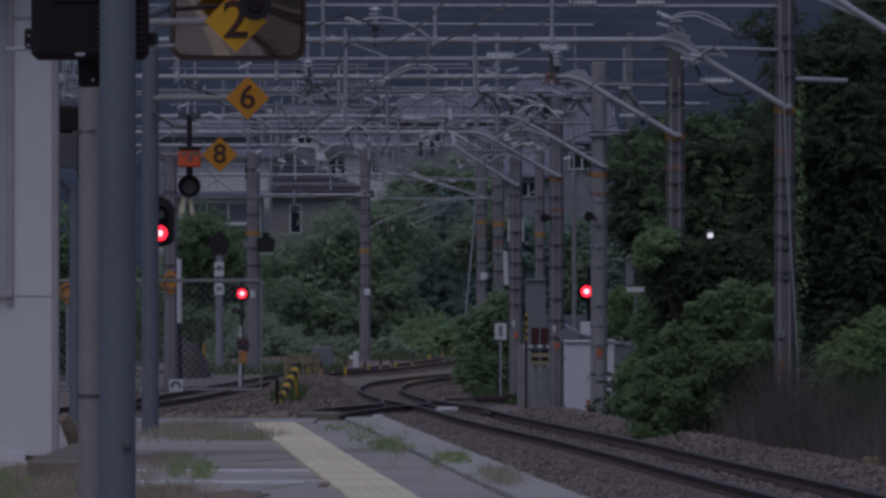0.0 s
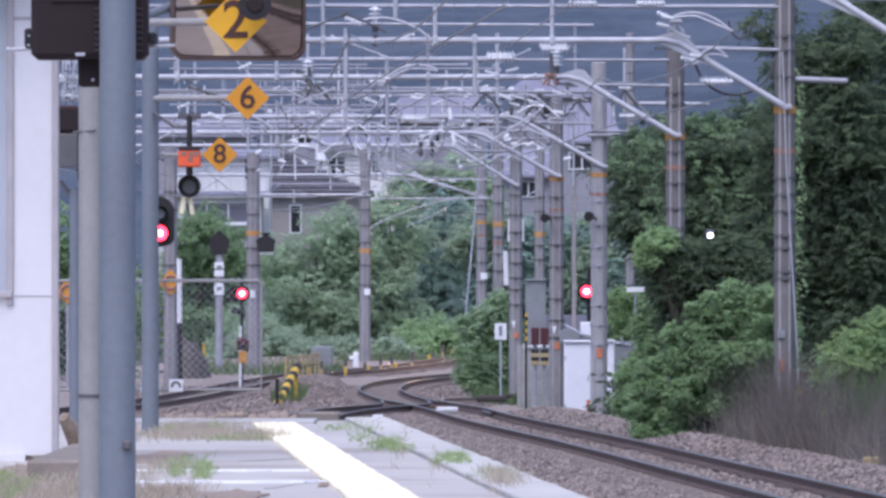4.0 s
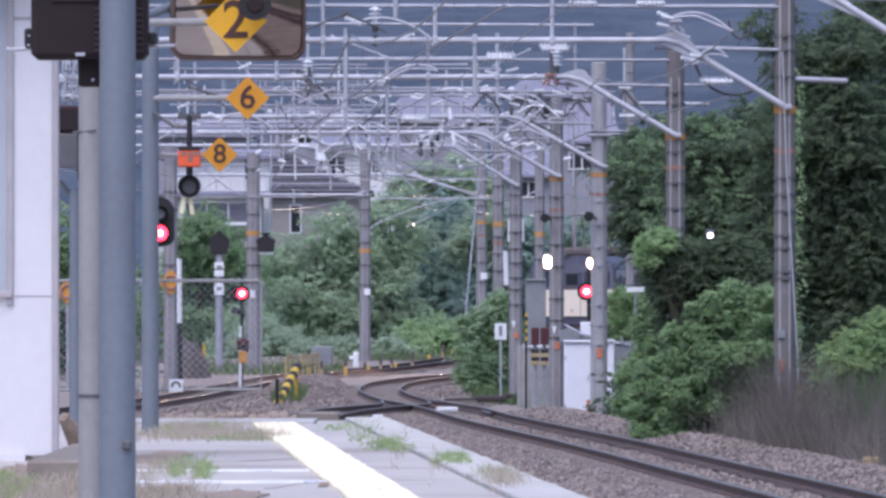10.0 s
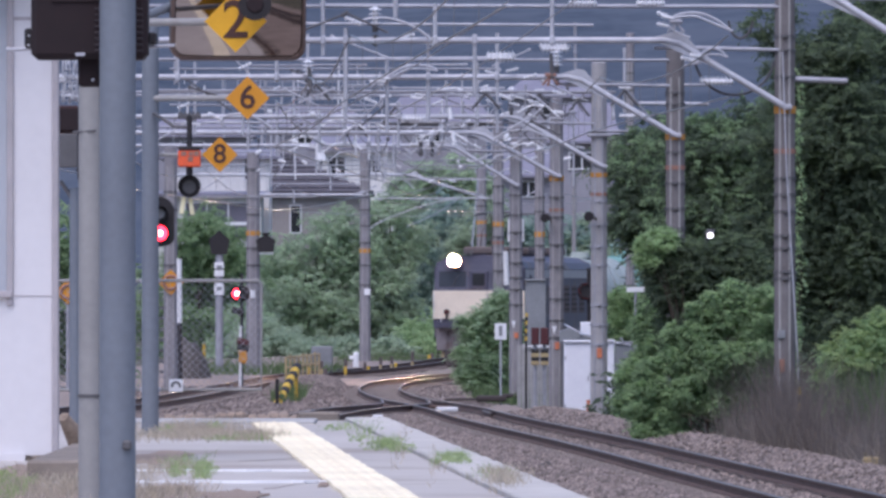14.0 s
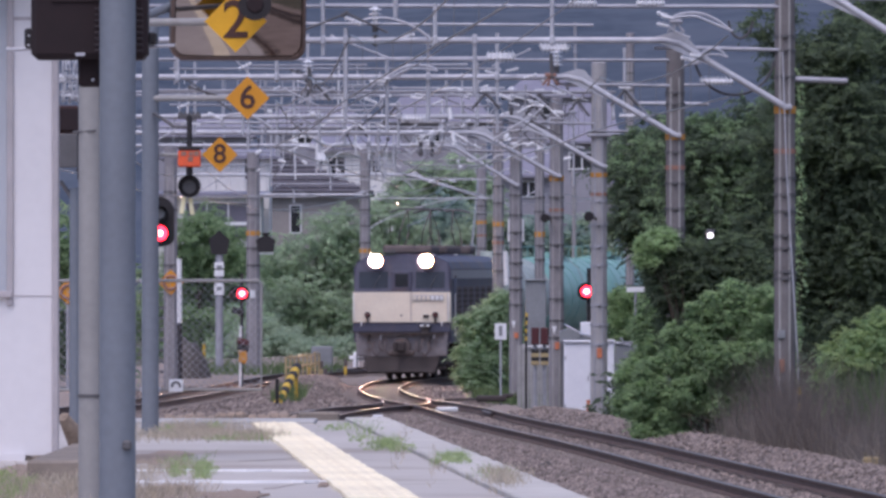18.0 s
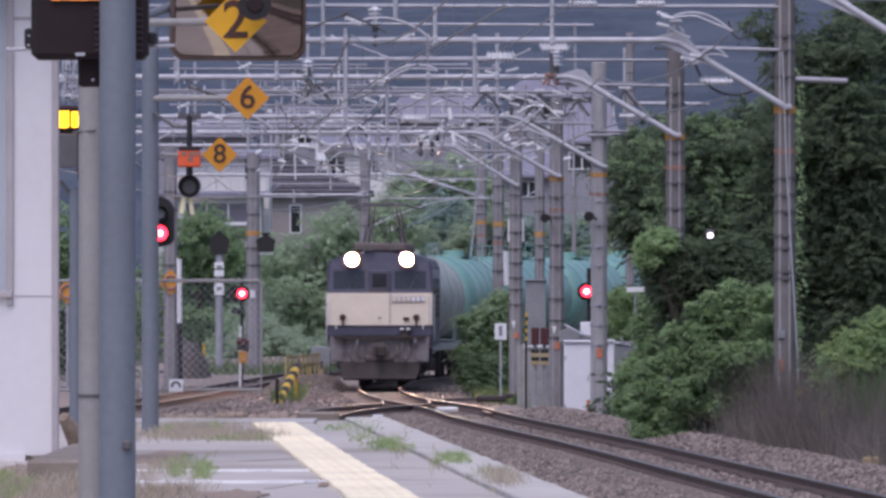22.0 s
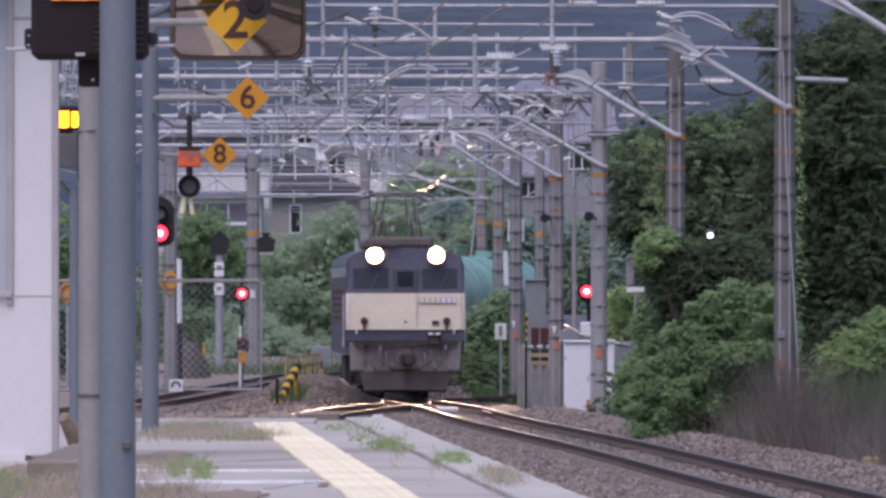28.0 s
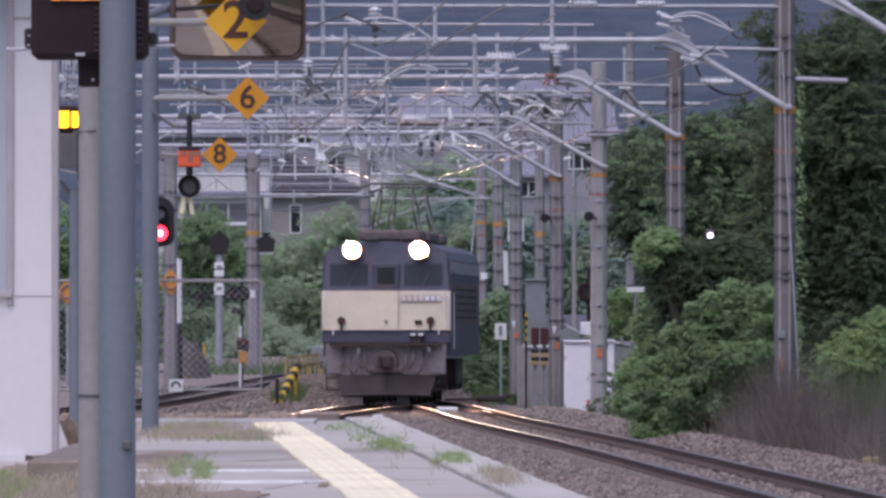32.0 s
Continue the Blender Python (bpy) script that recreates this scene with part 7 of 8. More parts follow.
house(2.78, 5.676, 520, 0, 8.836, 10.226, HOUSE_GREY, ROOF_LILAC, [(4.373, 8.112, 1.2, 0.8, 1)], "grey house with a weathered metal roof", hip=0.3)
house(6.268, 9.387, 560, 0, 11.208, 13.391, HOUSE_GREY, ROOF_LILAC, [(7.672, 10.117, 1.4, 0.9, 1)], "tall grey house with a steep metal roof", hip=0.3)
house(-3.35, 2.709, 640, 0, 13.725, 15.686, HOUSE_GREY, ROOF_LILAC, [(-0.855, 12.834, 1.6, 0.8, 1)], "distant house with a lilac-grey roof", hip=0.4)
house(-11.541, -5.293, 660, 0, 13.714, 15.184, HOUSE_GREY, ROOF_LILAC, [(-8.968, 12.979, 1.6, 0.7, 1)], "distant house with a lilac-grey roof", hip=0.4)
house(-19.751, -13.219, 690, 0, 13.656, 15.193, HOUSE_GREY, ROOF_LILAC, [(-17.061, 12.964, 1.6, 0.6, 1)], "distant house with a lilac-grey roof", hip=0.4)
house(4.522, 10.759, 700, 0, 16.549, 17.718, HOUSE_GREY, ROOF_LILAC, [(7.641, 15.574, 1.6, 0.7, 1)], "distant house with a lilac-grey roof", hip=0.4)
house(4.11, 6.282, 410, 0, 1.2, 1.8, FENCE_GREY, ROOF_DARK, [], "low grey shed beyond the curve", hip=0.2, depth=4)
sgl = base("white_board", 4.558, 240, 2.614, "narrow white board in the bushes", "board")
solid("board", M().box((0, 0, 0), (0.428, 0.05, 0.12), bevel=0.01), SIGN_WHITE, sgl)
solid("post", M().tube((0, 0.05, -3.2), (0, 0.05, 0), 0.03, n=8), GALV_DARK, sgl)
# lamp shining among the trees
lt = base("street_lamp", 4.726, 179.4, -0.45, "small white lamp shining among the dark leaves", "lamp")
solid("post", M().tube((0, 2.6, 0), (0, 2.6, 3.499 + 0.5), 0.03, n=8), RING, lt)
solid("arm", M().tube((0, 2.6, 3.499 + 0.5), (0, 0, 3.499 + 0.5), 0.025, n=8), RING, lt)
solid("head", M().tube((0, 0, 3.499 + 0.5), (0, 0, 3.499 + 0.56), 0.1, 0.05, 12), RING, lt)
solid("bulb", M().box((0, -0.02, 3.499 + 0.45), (0.1, 0.08, 0.09), bevel=0.02), WHITE_GLOW, lt, "glowing white bulb")

# ---- wooded hill behind everything ----
hm = M()
nx, ny = 70, 26
hv = []
for j in range(ny + 1):
    for i in range(nx + 1):
        x, v = -700 + 1400 * i / nx, j / ny
        y = 1100 + 1500 * v
        z = 150 * v ** 0.8 + 10 * noise.noise((x * 0.006, y * 0.004, 0)) + 4 * noise.noise((x * 0.03, y * 0.02, 3))
        hv.append((x, y, z - 4))
hm.add(hv, [(j * (nx + 1) + i, j * (nx + 1) + i + 1, (j + 1) * (nx + 1) + i + 1, (j + 1) * (nx + 1) + i) for j in range(ny) for i in range(nx)], 0, True)
tagged(solid("hill", hm, HILL_HAZED), "wooded hillside far behind the station, coloured blue-grey for haze", "hill", kind="structure")
# an unseen dark roof behind the viewer, added to darken the mirror's reflection
sh = base("platform_shelter", -1.5, -6, -0.42, "unseen dark roof on posts, added for the mirror", "shelter")
for x, y in ((-3, -28), (3, -28), (-3, 26), (3, 26), (-3, 0), (3, 0)):
    solid("post", M().tube((x, y, 0), (x, y, 4.45), 0.08, n=12), PIPE_BEIGE, sh)
solid("roof", M().box((0, 0, 4.5), (9, 64, 0.15), bevel=0.04), DARKBROWN, sh)


# ---- the goods train ----
RUN = curve_through([(200, BRANCH(200)), (209, BRANCH(209)), (217, BRANCH(217)), (225, BRANCH(225)), (233, BRANCH(233) - 0.05), (238, -1.12), (242.5, -0.74), (248, -0.73), (253, -0.92)] + [(y, MAIN(y)) for y in range(259, 541, 6)])
# arc length along the run, from y = 200 on
RUN_Y = [200 + 0.5 * i for i in range(681)]
RUN_S = [0.0]
for a, b in zip(RUN_Y, RUN_Y[1:]):
    RUN_S.append(RUN_S[-1] + math.hypot(b - a, RUN(b) - RUN(a)))


def run_at(s):
    y = float(np.interp(s, RUN_S, RUN_Y))
    return Vector((RUN(y), y, rail_z(y)))


def s_of_y(y):
    return float(np.interp(y, RUN_Y, RUN_S))


# the front's place on the line, against time
FRONT = [(0.0, 401.0), (6.5, 366.0), (8.0, 358.4), (9.0, 352.6), (14.4, 324.5), (19.0, 301.0), (25.0, 268.5), (28.0, 253.0), (32.0, 234.0)]


def front_s(t):
    f = curve_through(FRONT)
    return s_of_y(f(t))


def vehicle_pose(t, offset, length, inset):
    """The pose of a vehicle whose front end lies offset metres behind the train's front; its two bogies follow the line."""
    s = front_s(t) + offset
    a, b = run_at(s + inset), run_at(s + length - inset)
    d = b - a
    rz = math.degrees(math.atan2(-d.x, d.y))
    k = -inset / max(0.01, (length - 2 * inset))
    o = a + d * k
    return pose(o.x, o.y, o.z, math.degrees(math.atan2(d.z, math.hypot(d.x, d.y))), 0, rz)


def wheelset(t, y, r=0.43):
    w = M()
    for s in (-1, 1):
        w.tube((s * 0.50, y, r), (s * 0.62, y, r), r, n=20).tube((s * 0.48, y, r), (s * 0.51, y, r), r + 0.03, n=20)
    w.tube((-0.6, y, r), (0.6, y, r), 0.08, n=10)
    return solid("wheelset", w, LOCO_DARK, t)


def bogie(t, y0, y1, wheels, wide=1.02):
    b = M()
    for s in (-1, 1):
        b.box((s * wide, (y0 + y1) / 2, 0.55), (0.12, y1 - y0, 0.24), bevel=0.04)
        for y in wheels:
            b.box((s * wide, y, 0.45), (0.2, 0.34, 0.34), bevel=0.05)
    b.box((0, (y0 + y1) / 2, 0.6), (2 * wide, 0.5, 0.2), bevel=0.04)
    ob = solid("bogie_frame", b, LOCO_DARK, t)
    for y in wheels:
        wheelset(ob, y)
    return ob


W2, LEN = 1.475, 16.5
loco = base("electric_locomotive", 0, 0, 0, "dull blue electric goods locomotive with a cream front and lit headlamps", "locomotive")


def section(m, y0, y1, ins0=0.0, ins1=0.0, mi=0):
    """A length of body shell with rounded eaves."""
    def ring(y, i):
        w = W2 - i
        return [(-w, y, 1.12), (-w, y, 3.35), (-w + 0.10, y, 3.56), (-w + 0.45, y, 3.72), (0, y, 3.80), (w - 0.45, y, 3.72), (w - 0.10, y, 3.56), (w, y, 3.35), (w, y, 1.12)]
    a, b = ring(y0, ins0), ring(y1, ins1)
    n = len(a)
    m.add(a + b, [(i, i + 1, n + i + 1, n + i) for i in range(n - 1)] + [(n - 1, 0, n, 2 * n - 1), tuple(range(n))[::-1], tuple(range(n, 2 * n))], mi)


m = M()
section(m, 0.55, LEN - 0.55)
solid("body", m, LOCO_BLUE, loco, "dull dark blue body side")
# front: raked upper half with windows, upright cream panel, blue band and grey apron below
lo, hi = 1.73, 2.64
solid("front_skirt_band", M().box((0, 0.46, 1.575), (2.97, 0.22, 0.31), bevel=0.03), LOCO_BLUE, loco, "dull blue band under the cream panel")
solid("front_apron", M().prism([(-1.40, 1.42), (1.40, 1.42), (1.37, 0.70), (-1.37, 0.70)], 0.37, 0.46), LOCO_APRON, loco, "dusty lilac-grey lower front plate")
for s in (-1, 1):
    solid("apron_side_plate", M().prism([(s * 1.06, 1.36), (s * 1.38, 1.36), (s * 1.35, 0.74), (s * 1.03, 0.74)], 0.335, 0.375), LOCO_APRON, loco, "pale grey corner plate")
f = M()
f.add([(-1.485, 0.30, lo), (1.485, 0.30, lo), (1.485, 0.33, hi), (-1.485, 0.33, hi), (-1.49, 0.56, lo), (1.49, 0.56, lo), (1.49, 0.56, hi), (-1.49, 0.56, hi)],
      [(0, 1, 2, 3), (1, 5, 6, 2), (4, 0, 3, 7), (3, 2, 6, 7), (0, 4, 5, 1)])
cream = solid("front_panel", f, LOCO_CREAM, loco, "cream painted lower front")
solid("door_seam", M().box((0.29, 0.30, 2.19), (0.022, 0.04, 0.88)).box((1.40, 0.30, 2.19), (0.012, 0.04, 0.88)), CORNER, cream)
for x, z, w_ in ((0.81, 2.46, 0.93),):
    solid("plate_backing", M().box((x, 0.30, z), (w_, 0.03, 0.17), bevel=0.01), CORNER, cream, "grey plate")
    for i in range(7):
        solid("plate_bar", M().box((x - 0.40 + i * 0.135, 0.28, z), (0.09, 0.02, 0.12), bevel=0.005), LOCO_CREAM if i < 4 else SIGN_WHITE, cream, "pale bar")
f = M()
f.add([(-1.46, 0.34, hi), (1.46, 0.34, hi), (1.38, 0.52, 3.52), (-1.38, 0.52, 3.52), (-W2, 0.56, hi), (W2, 0.56, hi), (W2 - 0.06, 0.56, 3.52), (-W2 + 0.06, 0.56, 3.52), (-0.9, 0.55, 3.74), (0.9, 0.55, 3.74)],
      [(0, 1, 2, 3), (1, 5, 6, 2), (4, 0, 3, 7), (2, 6, 7, 3), (0, 4, 5, 1), (3, 2, 9, 8), (2, 6, 9), (7, 3, 8)])
solid("cab_front", f, LOCO_BLUE, loco, "dull blue cab front")
for x0, x1 in ((-1.3, -0.42), (0.42, 1.3)):
    g = M()
    z0, z1 = 2.76, 3.26
    yy = lambda z: 0.335 + 0.18 * (z - 2.6) / 0.92
    g.add([(x0, yy(z0) - 0.012, z0), (x1, yy(z0) - 0.012, z0), (x1, yy(z1) - 0.012, z1), (x0, yy(z1) - 0.012, z1), (x0, yy(z0) + 0.05, z0), (x1, yy(z0) + 0.05, z0), (x1, yy(z1) + 0.05, z1), (x0, yy(z1) + 0.05, z1)],
          [(0, 1, 2, 3), (4, 7, 6, 5), (0, 4, 5, 1), (3, 2, 6, 7), (1, 5, 6, 2), (0, 3, 7, 4)])
    wdw = solid("cab_window", g, GLASS_DARK, loco, "dark cab windscreen")
    solid("wiper", M().tube(((x0 + x1) / 2, yy(z0) - 0.04, z0), ((x0 + x1) / 2 + 0.2, yy(z1) - 0.04, z1 - 0.1), 0.012, n=6), RING, wdw)
door = solid("front_door", M().box((0, 0.36, 2.95), (0.62, 0.06, 0.66), bevel=0.02), LOCO_BLUE, loco)
solid("door_window", M().box((0, 0.33, 3.0), (0.4, 0.03, 0.4), bevel=0.02), GLASS_DARK, door)
for s in (-1, 1):
    hl = solid("headlamp", M().tube((s * 0.77, 0.60, 3.58), (s * 0.77, 0.37, 3.58), 0.215, 0.21, 24), LOCO_BLUE, loco)
    # Hood tube added to keep the lamp's side light off nearby poles.
    solid("beam_hood", M().tube((s * 0.77, 0.38, 3.58), (s * 0.77, 0.14, 3.58), 0.212, 0.212, 24, caps=False), LOCO_BLUE, hl)
    # The orange disc behind the lens paints the lamp's halo.
    solid("lamp_halo", M().disc((s * 0.77, 0.365, 3.58), 0.195, -0.012, 24), HEAD_HALO, hl, "glowing warm halo disc round the lens")
    solid("lamp_lens", M().disc((s * 0.77, 0.345, 3.58), 0.14, -0.014, 24), HEAD_GLOW, hl, "glowing white headlamp lens")
    tl = solid("tail_lamp", M().tube((s * 1.03, 0.33, 1.95), (s * 1.03, 0.22, 1.95), 0.09, n=16), LOCO_DARK, loco)
    solid("tail_lens", M().disc((s * 1.03, 0.22, 1.95), 0.062, -0.01, 14), RED_DARK, tl)
    solid("tail_bracket", M().box((s * 1.03, 0.27, 1.80), (0.05, 0.06, 0.14), bevel=0.01), LOCO_DARK, tl)
solid("marker_hook", M().box((0.75, 0.27, 1.91), (0.17, 0.06, 0.09), bevel=0.01), LOCO_DARK, loco)
solid("panel_bolt", M().tube((0, 0.31, 1.93), (0, 0.27, 1.93), 0.035, n=10), STAINED, loco)
solid("step_board", M().box((0, 0.24, 1.40), (2.6, 0.2, 0.05), bevel=0.01), LOCO_DARK, loco)
# coupler in its round housing, with jumpers, cocks and hoses beside it
solid("coupler_housing", M().tube((0, 0.40, 1.0), (0, 0.16, 1.0), 0.29, 0.26, 24).box((0, 0.28, 0.80), (0.72, 0.22, 0.16), bevel=0.03), LOCO_GREY, loco, "dark brown coupler housing")
solid("coupler", M().box((0, 0.02, 1.0), (0.24, 0.5, 0.26), bevel=0.05).box((0.05, -0.26, 1.0), (0.32, 0.2, 0.36), bevel=0.07).box((-0.12, -0.3, 1.0), (0.1, 0.22, 0.3), bevel=0.04), LOCO_DARK, loco, "dark steel knuckle coupler")
solid("junction_box", M().box((0.72, 0.30, 1.61), (0.36, 0.12, 0.10), bevel=0.015).box((0.72, 0.32, 1.48), (0.22, 0.1, 0.2), bevel=0.02), LOCO_DARK, loco, "dark jumper box")
for k in (-0.09, 0.09):
    solid("box_label", M().box((0.72 + k, 0.235, 1.63), (0.12, 0.012, 0.05), bevel=0.003), SIGN_WHITE, loco, "small white plate")
for x, z in ((-0.98, 1.30), (-0.62, 1.32), (0.88, 1.25), (1.0, 1.36)):
    solid("air_cock", M().tube((x, 0.36, z), (x, 0.2, z - 0.03), 0.045, 0.035, 10).box((x, 0.2, z - 0.07), (0.05, 0.05, 0.13), bevel=0.012), ALU if z > 1.31 else LOCO_DARK, loco)
for s in (-1, 1):
    solid("band_stub", M().box((s * 1.22, 0.33, 1.68), (0.035, 0.06, 0.13), bevel=0.008), SIGN_WHITE, loco, "white handrail foot")
    for x, dz in ((0.45, 0.0), (0.62, 0.08), (0.82, -0.05)):
        solid("hose", M().path([(s * x, 0.34, 1.18 + dz), (s * (x + 0.03), 0.10, 1.08 + dz), (s * (x + 0.02), 0.04, 0.88 + dz), (s * (x - 0.08), 0.10, 0.76 + dz), (s * (x - 0.16), 0.2, 0.86 + dz)], 0.026, 8), LOCO_GREY, loco)
    st = M()
    for z in (0.35, 0.62):
        st.box((s * 1.24, 0.62, z), (0.32, 0.24, 0.035), bevel=0.008)
    st.box((s * 1.09, 0.62, 0.68), (0.03, 0.06, 0.7)).box((s * 1.39, 0.62, 0.68), (0.03, 0.06, 0.7))
    solid("step", st, LOCO_DARK, loco)
    solid("handrail", M().path([(s * 1.42, 0.24, 1.78), (s * 1.44, 0.20, 1.82), (s * 1.44, 0.20, 2.54), (s * 1.42, 0.24, 2.58)], 0.014, 6), SIGN_WHITE, loco)
m = M()
m.add([(-1.16, 0.42, 0.70), (1.16, 0.42, 0.70), (1.02, 0.2, 0.2), (-1.02, 0.2, 0.2), (-1.16, 0.52, 0.70), (1.16, 0.52, 0.70), (1.02, 0.3, 0.18), (-1.02, 0.3, 0.18), (0, 0.12, 0.70), (0, -0.12, 0.22)],
      [(8, 1, 2, 9), (0, 8, 9, 3), (4, 7, 6, 5), (1, 5, 6, 2), (0, 3, 7, 4), (0, 4, 5, 1, 8), (3, 9, 2, 6, 7)])
solid("snow_plough", m, LOCO_DARK, loco, "dusty dark snow plough")
solid("plough_edge", M().path([(-1.02, 0.17, 0.23), (0, -0.14, 0.25), (1.02, 0.17, 0.23)], 0.03, 6), LOCO_DARK, loco)
for s in (-1, 1):
    solid("side_band", M().box((s * (W2 + 0.002), LEN / 2, 3.18), (0.012, LEN - 1.4, 0.26)), ALU, loco, "pale grey ventilation band under the roof")
    for i in range(7):
        y = 2.9 + i * 1.75
        gl = solid("side_grille", M().box((s * (W2 + 0.004), y, 2.35), (0.02, 1.2, 0.9), bevel=0.01), LOCO_GREY, loco)
        for k in range(5):
            solid("slat", M().box((s * (W2 + 0.018), y, 2.02 + 0.165 * k), (0.02, 1.1, 0.05), r=pose(0, 0, 0, 0, 25 * s)), LOCO_DARK, gl)
    cd = solid("cab_door", M().box((s * (W2 + 0.004), 1.75, 2.2), (0.02, 0.6, 1.9), bevel=0.01), LOCO_BLUE, loco)
    solid("door_window", M().box((s * (W2 + 0.014), 1.75, 2.8), (0.012, 0.42, 0.5)), GLASS_DARK, cd)
    solid("side_rail", M().tube((s * (W2 + 0.05), 1.35, 1.3), (s * (W2 + 0.05), 1.35, 2.6), 0.014, n=6), SIGN_WHITE, cd)
    solid("underframe_box", M().box((s * 1.05, LEN / 2, 0.75), (0.6, 3.2, 0.6), bevel=0.04), LOCO_DARK, loco)
for y in (2.0, 7.05, 12.1):
    bogie(loco, y - 0.9, y + 3.3, (y, y + 2.4))
for y, l in ((3.0, 2.2), (8.3, 4.0), (13.9, 1.6)):
    solid("roof_box", M().box((0, y, 3.93), (1.5, l, 0.26), bevel=0.06), LOCO_GREY, loco, "dusty roof equipment box")
for y, up in ((5.2, 1.18), (11.6, 1.18)):
    pg = M()
    for s in (-1, 1):
        pg.tube((s * 0.55, y - 0.9, 4.0), (s * 0.45, y - 1.25, 4.5), 0.022, n=6).tube((s * 0.45, y - 1.25, 4.5), (s * 0.35, y, 4.0 + up), 0.018, n=6)
        pg.tube((s * 0.55, y + 0.9, 4.0), (s * 0.45, y + 1.25, 4.5), 0.022, n=6).tube((s * 0.45, y + 1.25, 4.5), (s * 0.35, y, 4.0 + up), 0.018, n=6)
    pg.tube((-0.55, y - 0.9, 4.0), (0.55, y - 0.9, 4.0), 0.025, n=6).tube((-0.55, y + 0.9, 4.0), (0.55, y + 0.9, 4.0), 0.025, n=6)
    pt = solid("pantograph", pg, LOCO_GREY, loco, "raised diamond pantograph")
    solid("collector", M().path([(-0.9, y, 3.9 + up), (-0.6, y, 4.0 + up), (0.6, y, 4.0 + up), (0.9, y, 3.9 + up)], 0.03, 8), RING, pt)
    for s in (-1, 1):
        im = M()
        insulator(im, (s * 0.55, y - 0.9, 3.74), (0, 0, 1), 3, 0.07, 0.26)
        solid("insulator", im, PORCELAIN, pt)
solid("horn", M().tube((-0.25, 0.75, 3.88), (-0.25, 0.4, 3.88), 0.03, 0.07, 12).tube((-0.4, 0.75, 3.86), (-0.4, 0.45, 3.86), 0.03, 0.06, 12), RING, loco)
solid("aerial", M().tube((0.3, 1.3, 3.78), (0.3, 1.3, 4.15), 0.015, n=6), RING, loco)

# tank wagons
TL = 12.9


def tank_wagon(paint, label):
    t = base("tank_wagon", 0, 0, 0, label, "tank wagon", "tank wagons")
    m = M()
    prof = [(0.55, 0.45), (0.62, 0.95), (0.80, 1.18), (1.10, 1.28), (2.4, 1.30), (11.2, 1.30), (12.5, 1.28), (12.8, 1.18), (12.98, 0.95), (13.05, 0.45)]
    n = 28
    vs = []
    for y, r in prof:
        for k in range(n):
            a = 2 * math.pi * k / n
            vs.append((r * math.cos(a), y, 2.42 - 0.0 + r * math.sin(a)))
    fs = [(i * n + k, i * n + (k + 1) % n, (i + 1) * n + (k + 1) % n, (i + 1) * n + k) for i in range(len(prof) - 1) for k in range(n)]
    m.add(vs, fs, 0, True)
    m.add(vs[:n], [tuple(range(n))], 0)
    m.add(vs[-n:], [tuple(range(n))], 0)
    tank = solid("tank", m, paint, t)
    for y in (1.6, 3.4, 5.2, 8.4, 10.2, 12.0):
        k = M().path([(1.312 * math.cos(2 * math.pi * i / 28), y, 2.42 + 1.312 * math.sin(2 * math.pi * i / 28)) for i in range(29)], 0.014, 6)
        solid("strap", k, paint, tank)
    solid("manhole", M().tube((0, 6.8, 3.66), (0, 6.8, 3.92), 0.32, n=16), paint, tank)
    wl_ = M().box((0, 6.8, 3.74), (0.9, 3.2, 0.04))
    for s in (-1, 1):
        wl_.tube((s * 0.7, 5.2, 4.1), (s * 0.7, 8.4, 4.1), 0.018, n=6)
        for y in (5.2, 6.8, 8.4):
            wl_.tube((s * 0.7, y, 3.55), (s * 0.7, y, 4.1), 0.018, n=6)
    solid("walkway", wl_, paint, t)
    solid("underframe", M().box((0, 6.8, 1.0), (0.5, 13.0, 0.34), bevel=0.03).box((0, 0.45, 1.0), (2.5, 0.2, 0.3), bevel=0.03).box((0, 13.15, 1.0), (2.5, 0.2, 0.3), bevel=0.03), TANK_GREY, t)
    for s in (-1, 1):
        solid("side_sill", M().box((s * 1.2, 6.8, 1.0), (0.1, 12.6, 0.2), bevel=0.02), TANK_GREY, t)
        solid("ladder", M().tube((s * 1.36, 6.5, 1.1), (s * 1.36, 6.5, 2.6), 0.018, n=6).tube((s * 1.36, 7.0, 1.1), (s * 1.36, 7.0, 2.6), 0.018, n=6).path([(s * 1.36, 6.5, 2.6), (s * 1.05, 6.5, 3.4), (s * 0.7, 6.5, 3.7)], 0.018, 6), TANK_GREY, t)
    for y in (2.0, 11.6):
        bogie(t, y - 1.5, y + 1.5, (y - 0.85, y + 0.85), 0.98)
    solid("coupler", M().box((0, 0.15, 0.88), (0.28, 0.5, 0.28), bevel=0.05).box((0, 13.45, 0.88), (0.28, 0.5, 0.28), bevel=0.05), LOCO_DARK, t)
    # a short type of wagon: all lengths were drawn for 13.6 m
    for ob in t.children_recursive:
        ob.data.transform(Matrix.Diagonal((1, TL / 13.6, 1, 1)))
    return t


wagons = [tank_wagon(TANK_DUSTY, "dusty grey-green tank wagon with rust runs"), tank_wagon(TANK_GREEN, "teal green tank wagon with a grey underframe")]
for i in range(3):
    wagons.append(copy_thing(wagons[1], pose(0, 0, 0)))

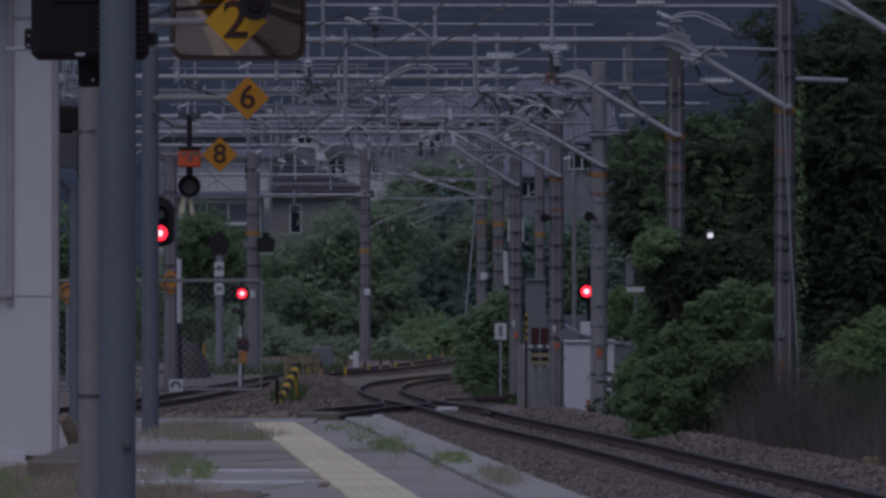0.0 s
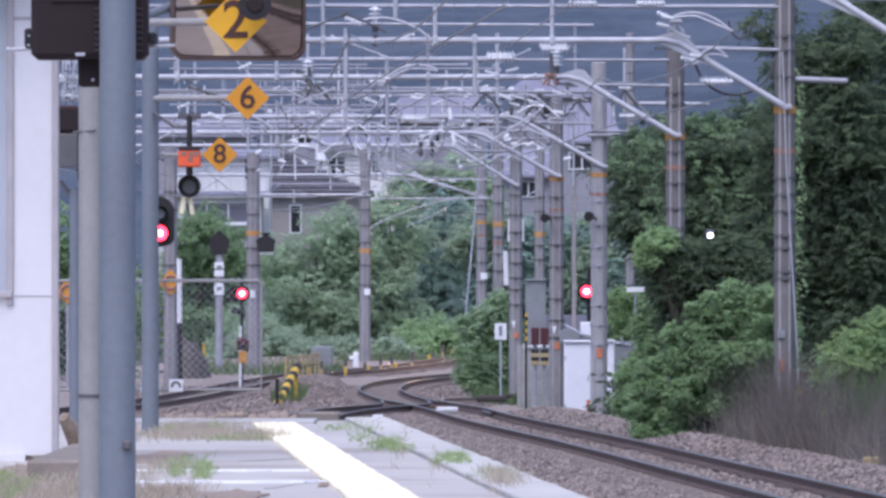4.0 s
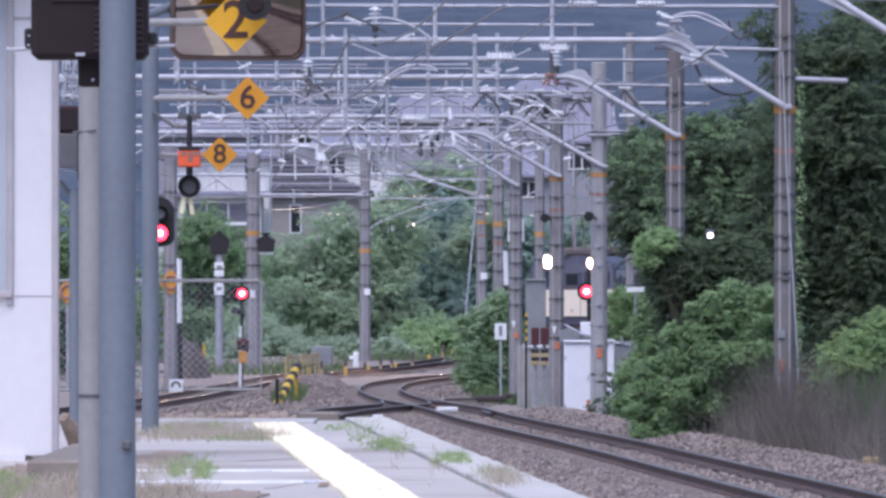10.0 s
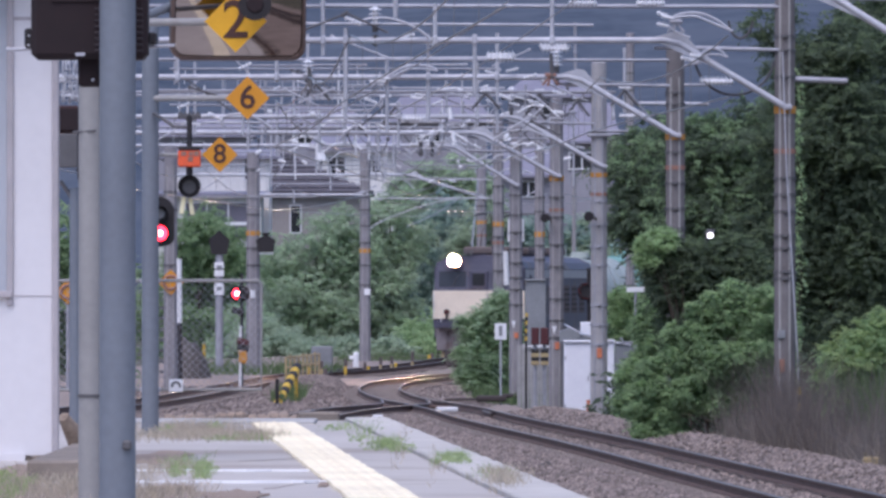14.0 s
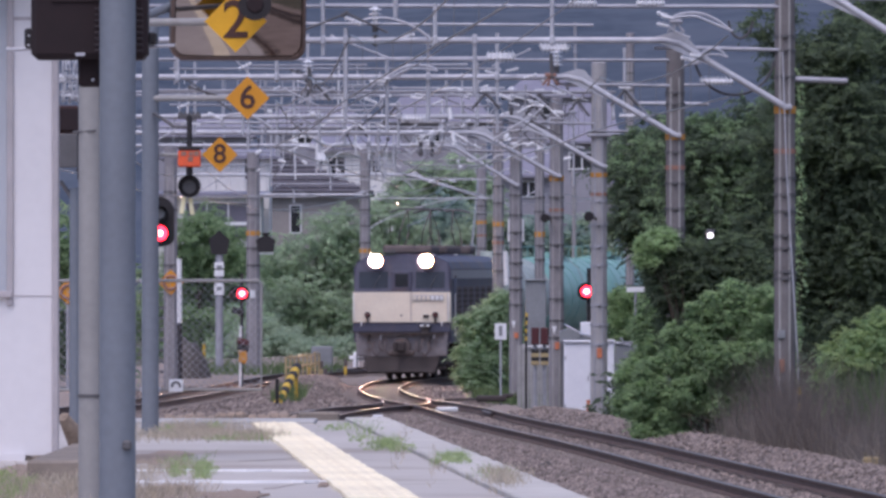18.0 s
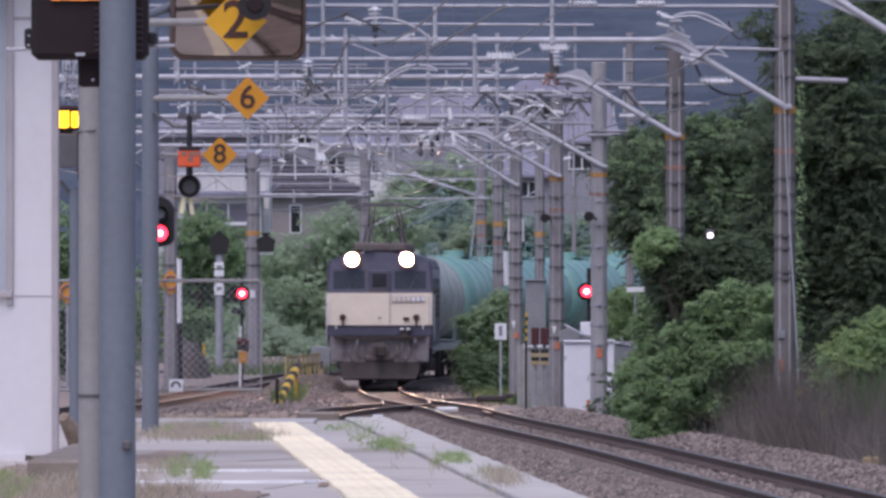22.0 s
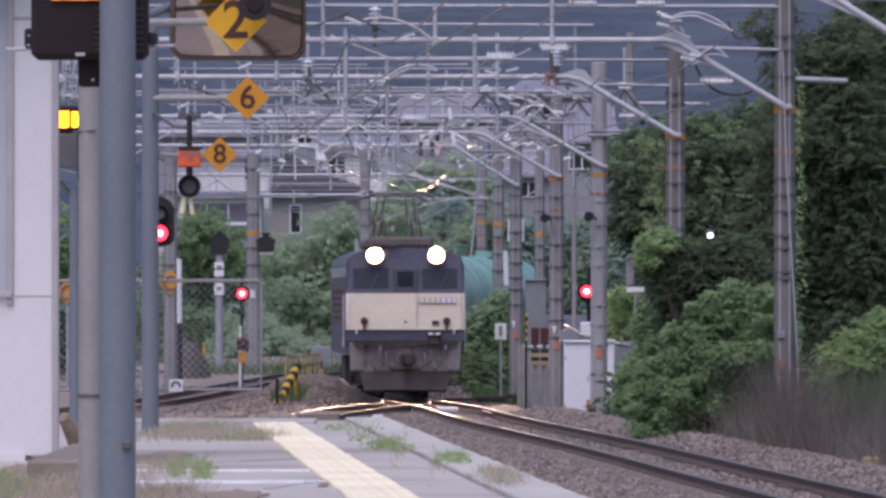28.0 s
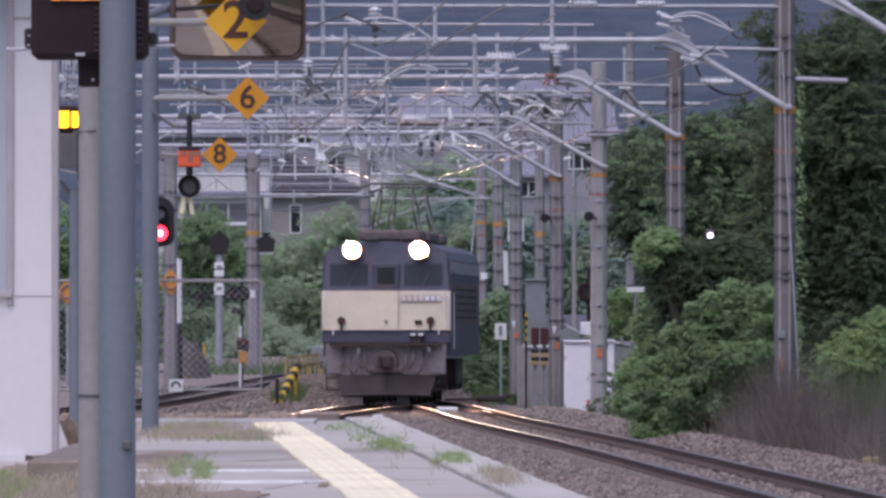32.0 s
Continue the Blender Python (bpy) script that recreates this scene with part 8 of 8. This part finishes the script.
# ---- platform pieces: edge slabs and tactile tiles ----
y = -12.0
slab_mesh, tile_mesh = None, None
ang = math.degrees(math.atan(0.0340))
slab_mesh = M().box((0, 0, 0), (0.46, 1.12, 0.12), bevel=0.012).mesh("slab", [SLAB])
while y < 113.5:
    ob = new("slab", slab_mesh)
    ob.matrix_basis = pose(edge_x(y + 0.57) - 0.25, y + 0.57, PT - 0.055 + random.uniform(-0.004, 0.005), random.uniform(-0.08, 0.08), random.uniform(-0.3, 0.3), ang)
    ob.parent = platform
    y += 1.14
tb = M().box((0, 0, 0), (0.47, 0.465, 0.03), bevel=0.004)
for i in range(5):
    for j in range(5):
        cx, cy = -0.18 + 0.09 * i, -0.18 + 0.09 * j
        tb.add([(cx - 0.018, cy - 0.018, 0.015), (cx + 0.018, cy - 0.018, 0.015), (cx + 0.018, cy + 0.018, 0.015), (cx - 0.018, cy + 0.018, 0.015), (cx, cy, 0.021)], [(0, 1, 4), (1, 2, 4), (2, 3, 4), (3, 0, 4)])
tile_mesh = tb.mesh("tactile_tile", [TACTILE])
y = -12.0
while y < 113.6:
    ob = new("tactile_tile", tile_mesh)
    ob.matrix_basis = pose(edge_x(y) - 1.36 + random.uniform(-0.009, 0.009), y, PT - 0.018 + random.uniform(-0.002, 0.003), random.uniform(-0.1, 0.1), 0, ang + random.uniform(-0.4, 0.4))
    ob.parent = platform
    y += 0.475


# ---- what moves ----
def flips(disc, x, y, z, shown):
    """A lamp disc that turns its lit face out and away."""
    rows, prev = [(0.0, pose(x, y, z, 0, 0, 0 if shown(0.0) else 180))], shown(0.0)
    ang_ = 0 if prev else 180
    for i in range(1, 320):
        t = i / 10
        now = shown(t)
        if now != prev:
            rows.append((t - 0.1, pose(x, y, z, 0, 0, ang_)))
            rows.append((t - 0.0667, pose(x, y, z, 0, 0, ang_ + 60)))
            rows.append((t - 0.0333, pose(x, y, z, 0, 0, ang_ + 120)))
            ang_ += 180
            rows.append((t, pose(x, y, z, 0, 0, ang_)))
            prev = now
    rows.append((32.0, pose(x, y, z, 0, 0, ang_)))
    clean = [rows[0]]
    for r in rows[1:]:
        if frame(r[0]) > frame(clean[-1][0]):
            clean.append(r)
    walk(disc, clean)


def blink(t):
    """Dark for a little under half of every 1.2 seconds."""
    return (t - 0.41) % 1.205 >= 0.58


def motions():
    times = [i * 0.5 for i in range(65)]
    walk(loco, [(t, vehicle_pose(t, 0.0, LEN, 3.4)) for t in times])
    for i, w in enumerate(wagons):
        walk(w, [(t, vehicle_pose(t, LEN + 0.3 + i * (TL + 0.1), TL, 2.0)) for t in times])
    for k, (disc, x, y, z) in enumerate(left_discs):
        flips(disc, x, y, z, (lambda t: blink(t)) if k else (lambda t: not blink(t) and t < 31.7))
    for disc, x, y, z in right_discs:
        flips(disc, x, y, z, blink)
    for strip in (amber_panel, lit_row):
        p = tuple(strip.location)
        walk(strip, [(0.0, pose(*p)), (18.4, pose(*p)), (18.4667, pose(*p, 0, 0, 60)), (18.5333, pose(*p, 0, 0, 120)), (18.6, pose(*p, 0, 0, 180)), (32.0, pose(*p, 0, 0, 180))])


motions()
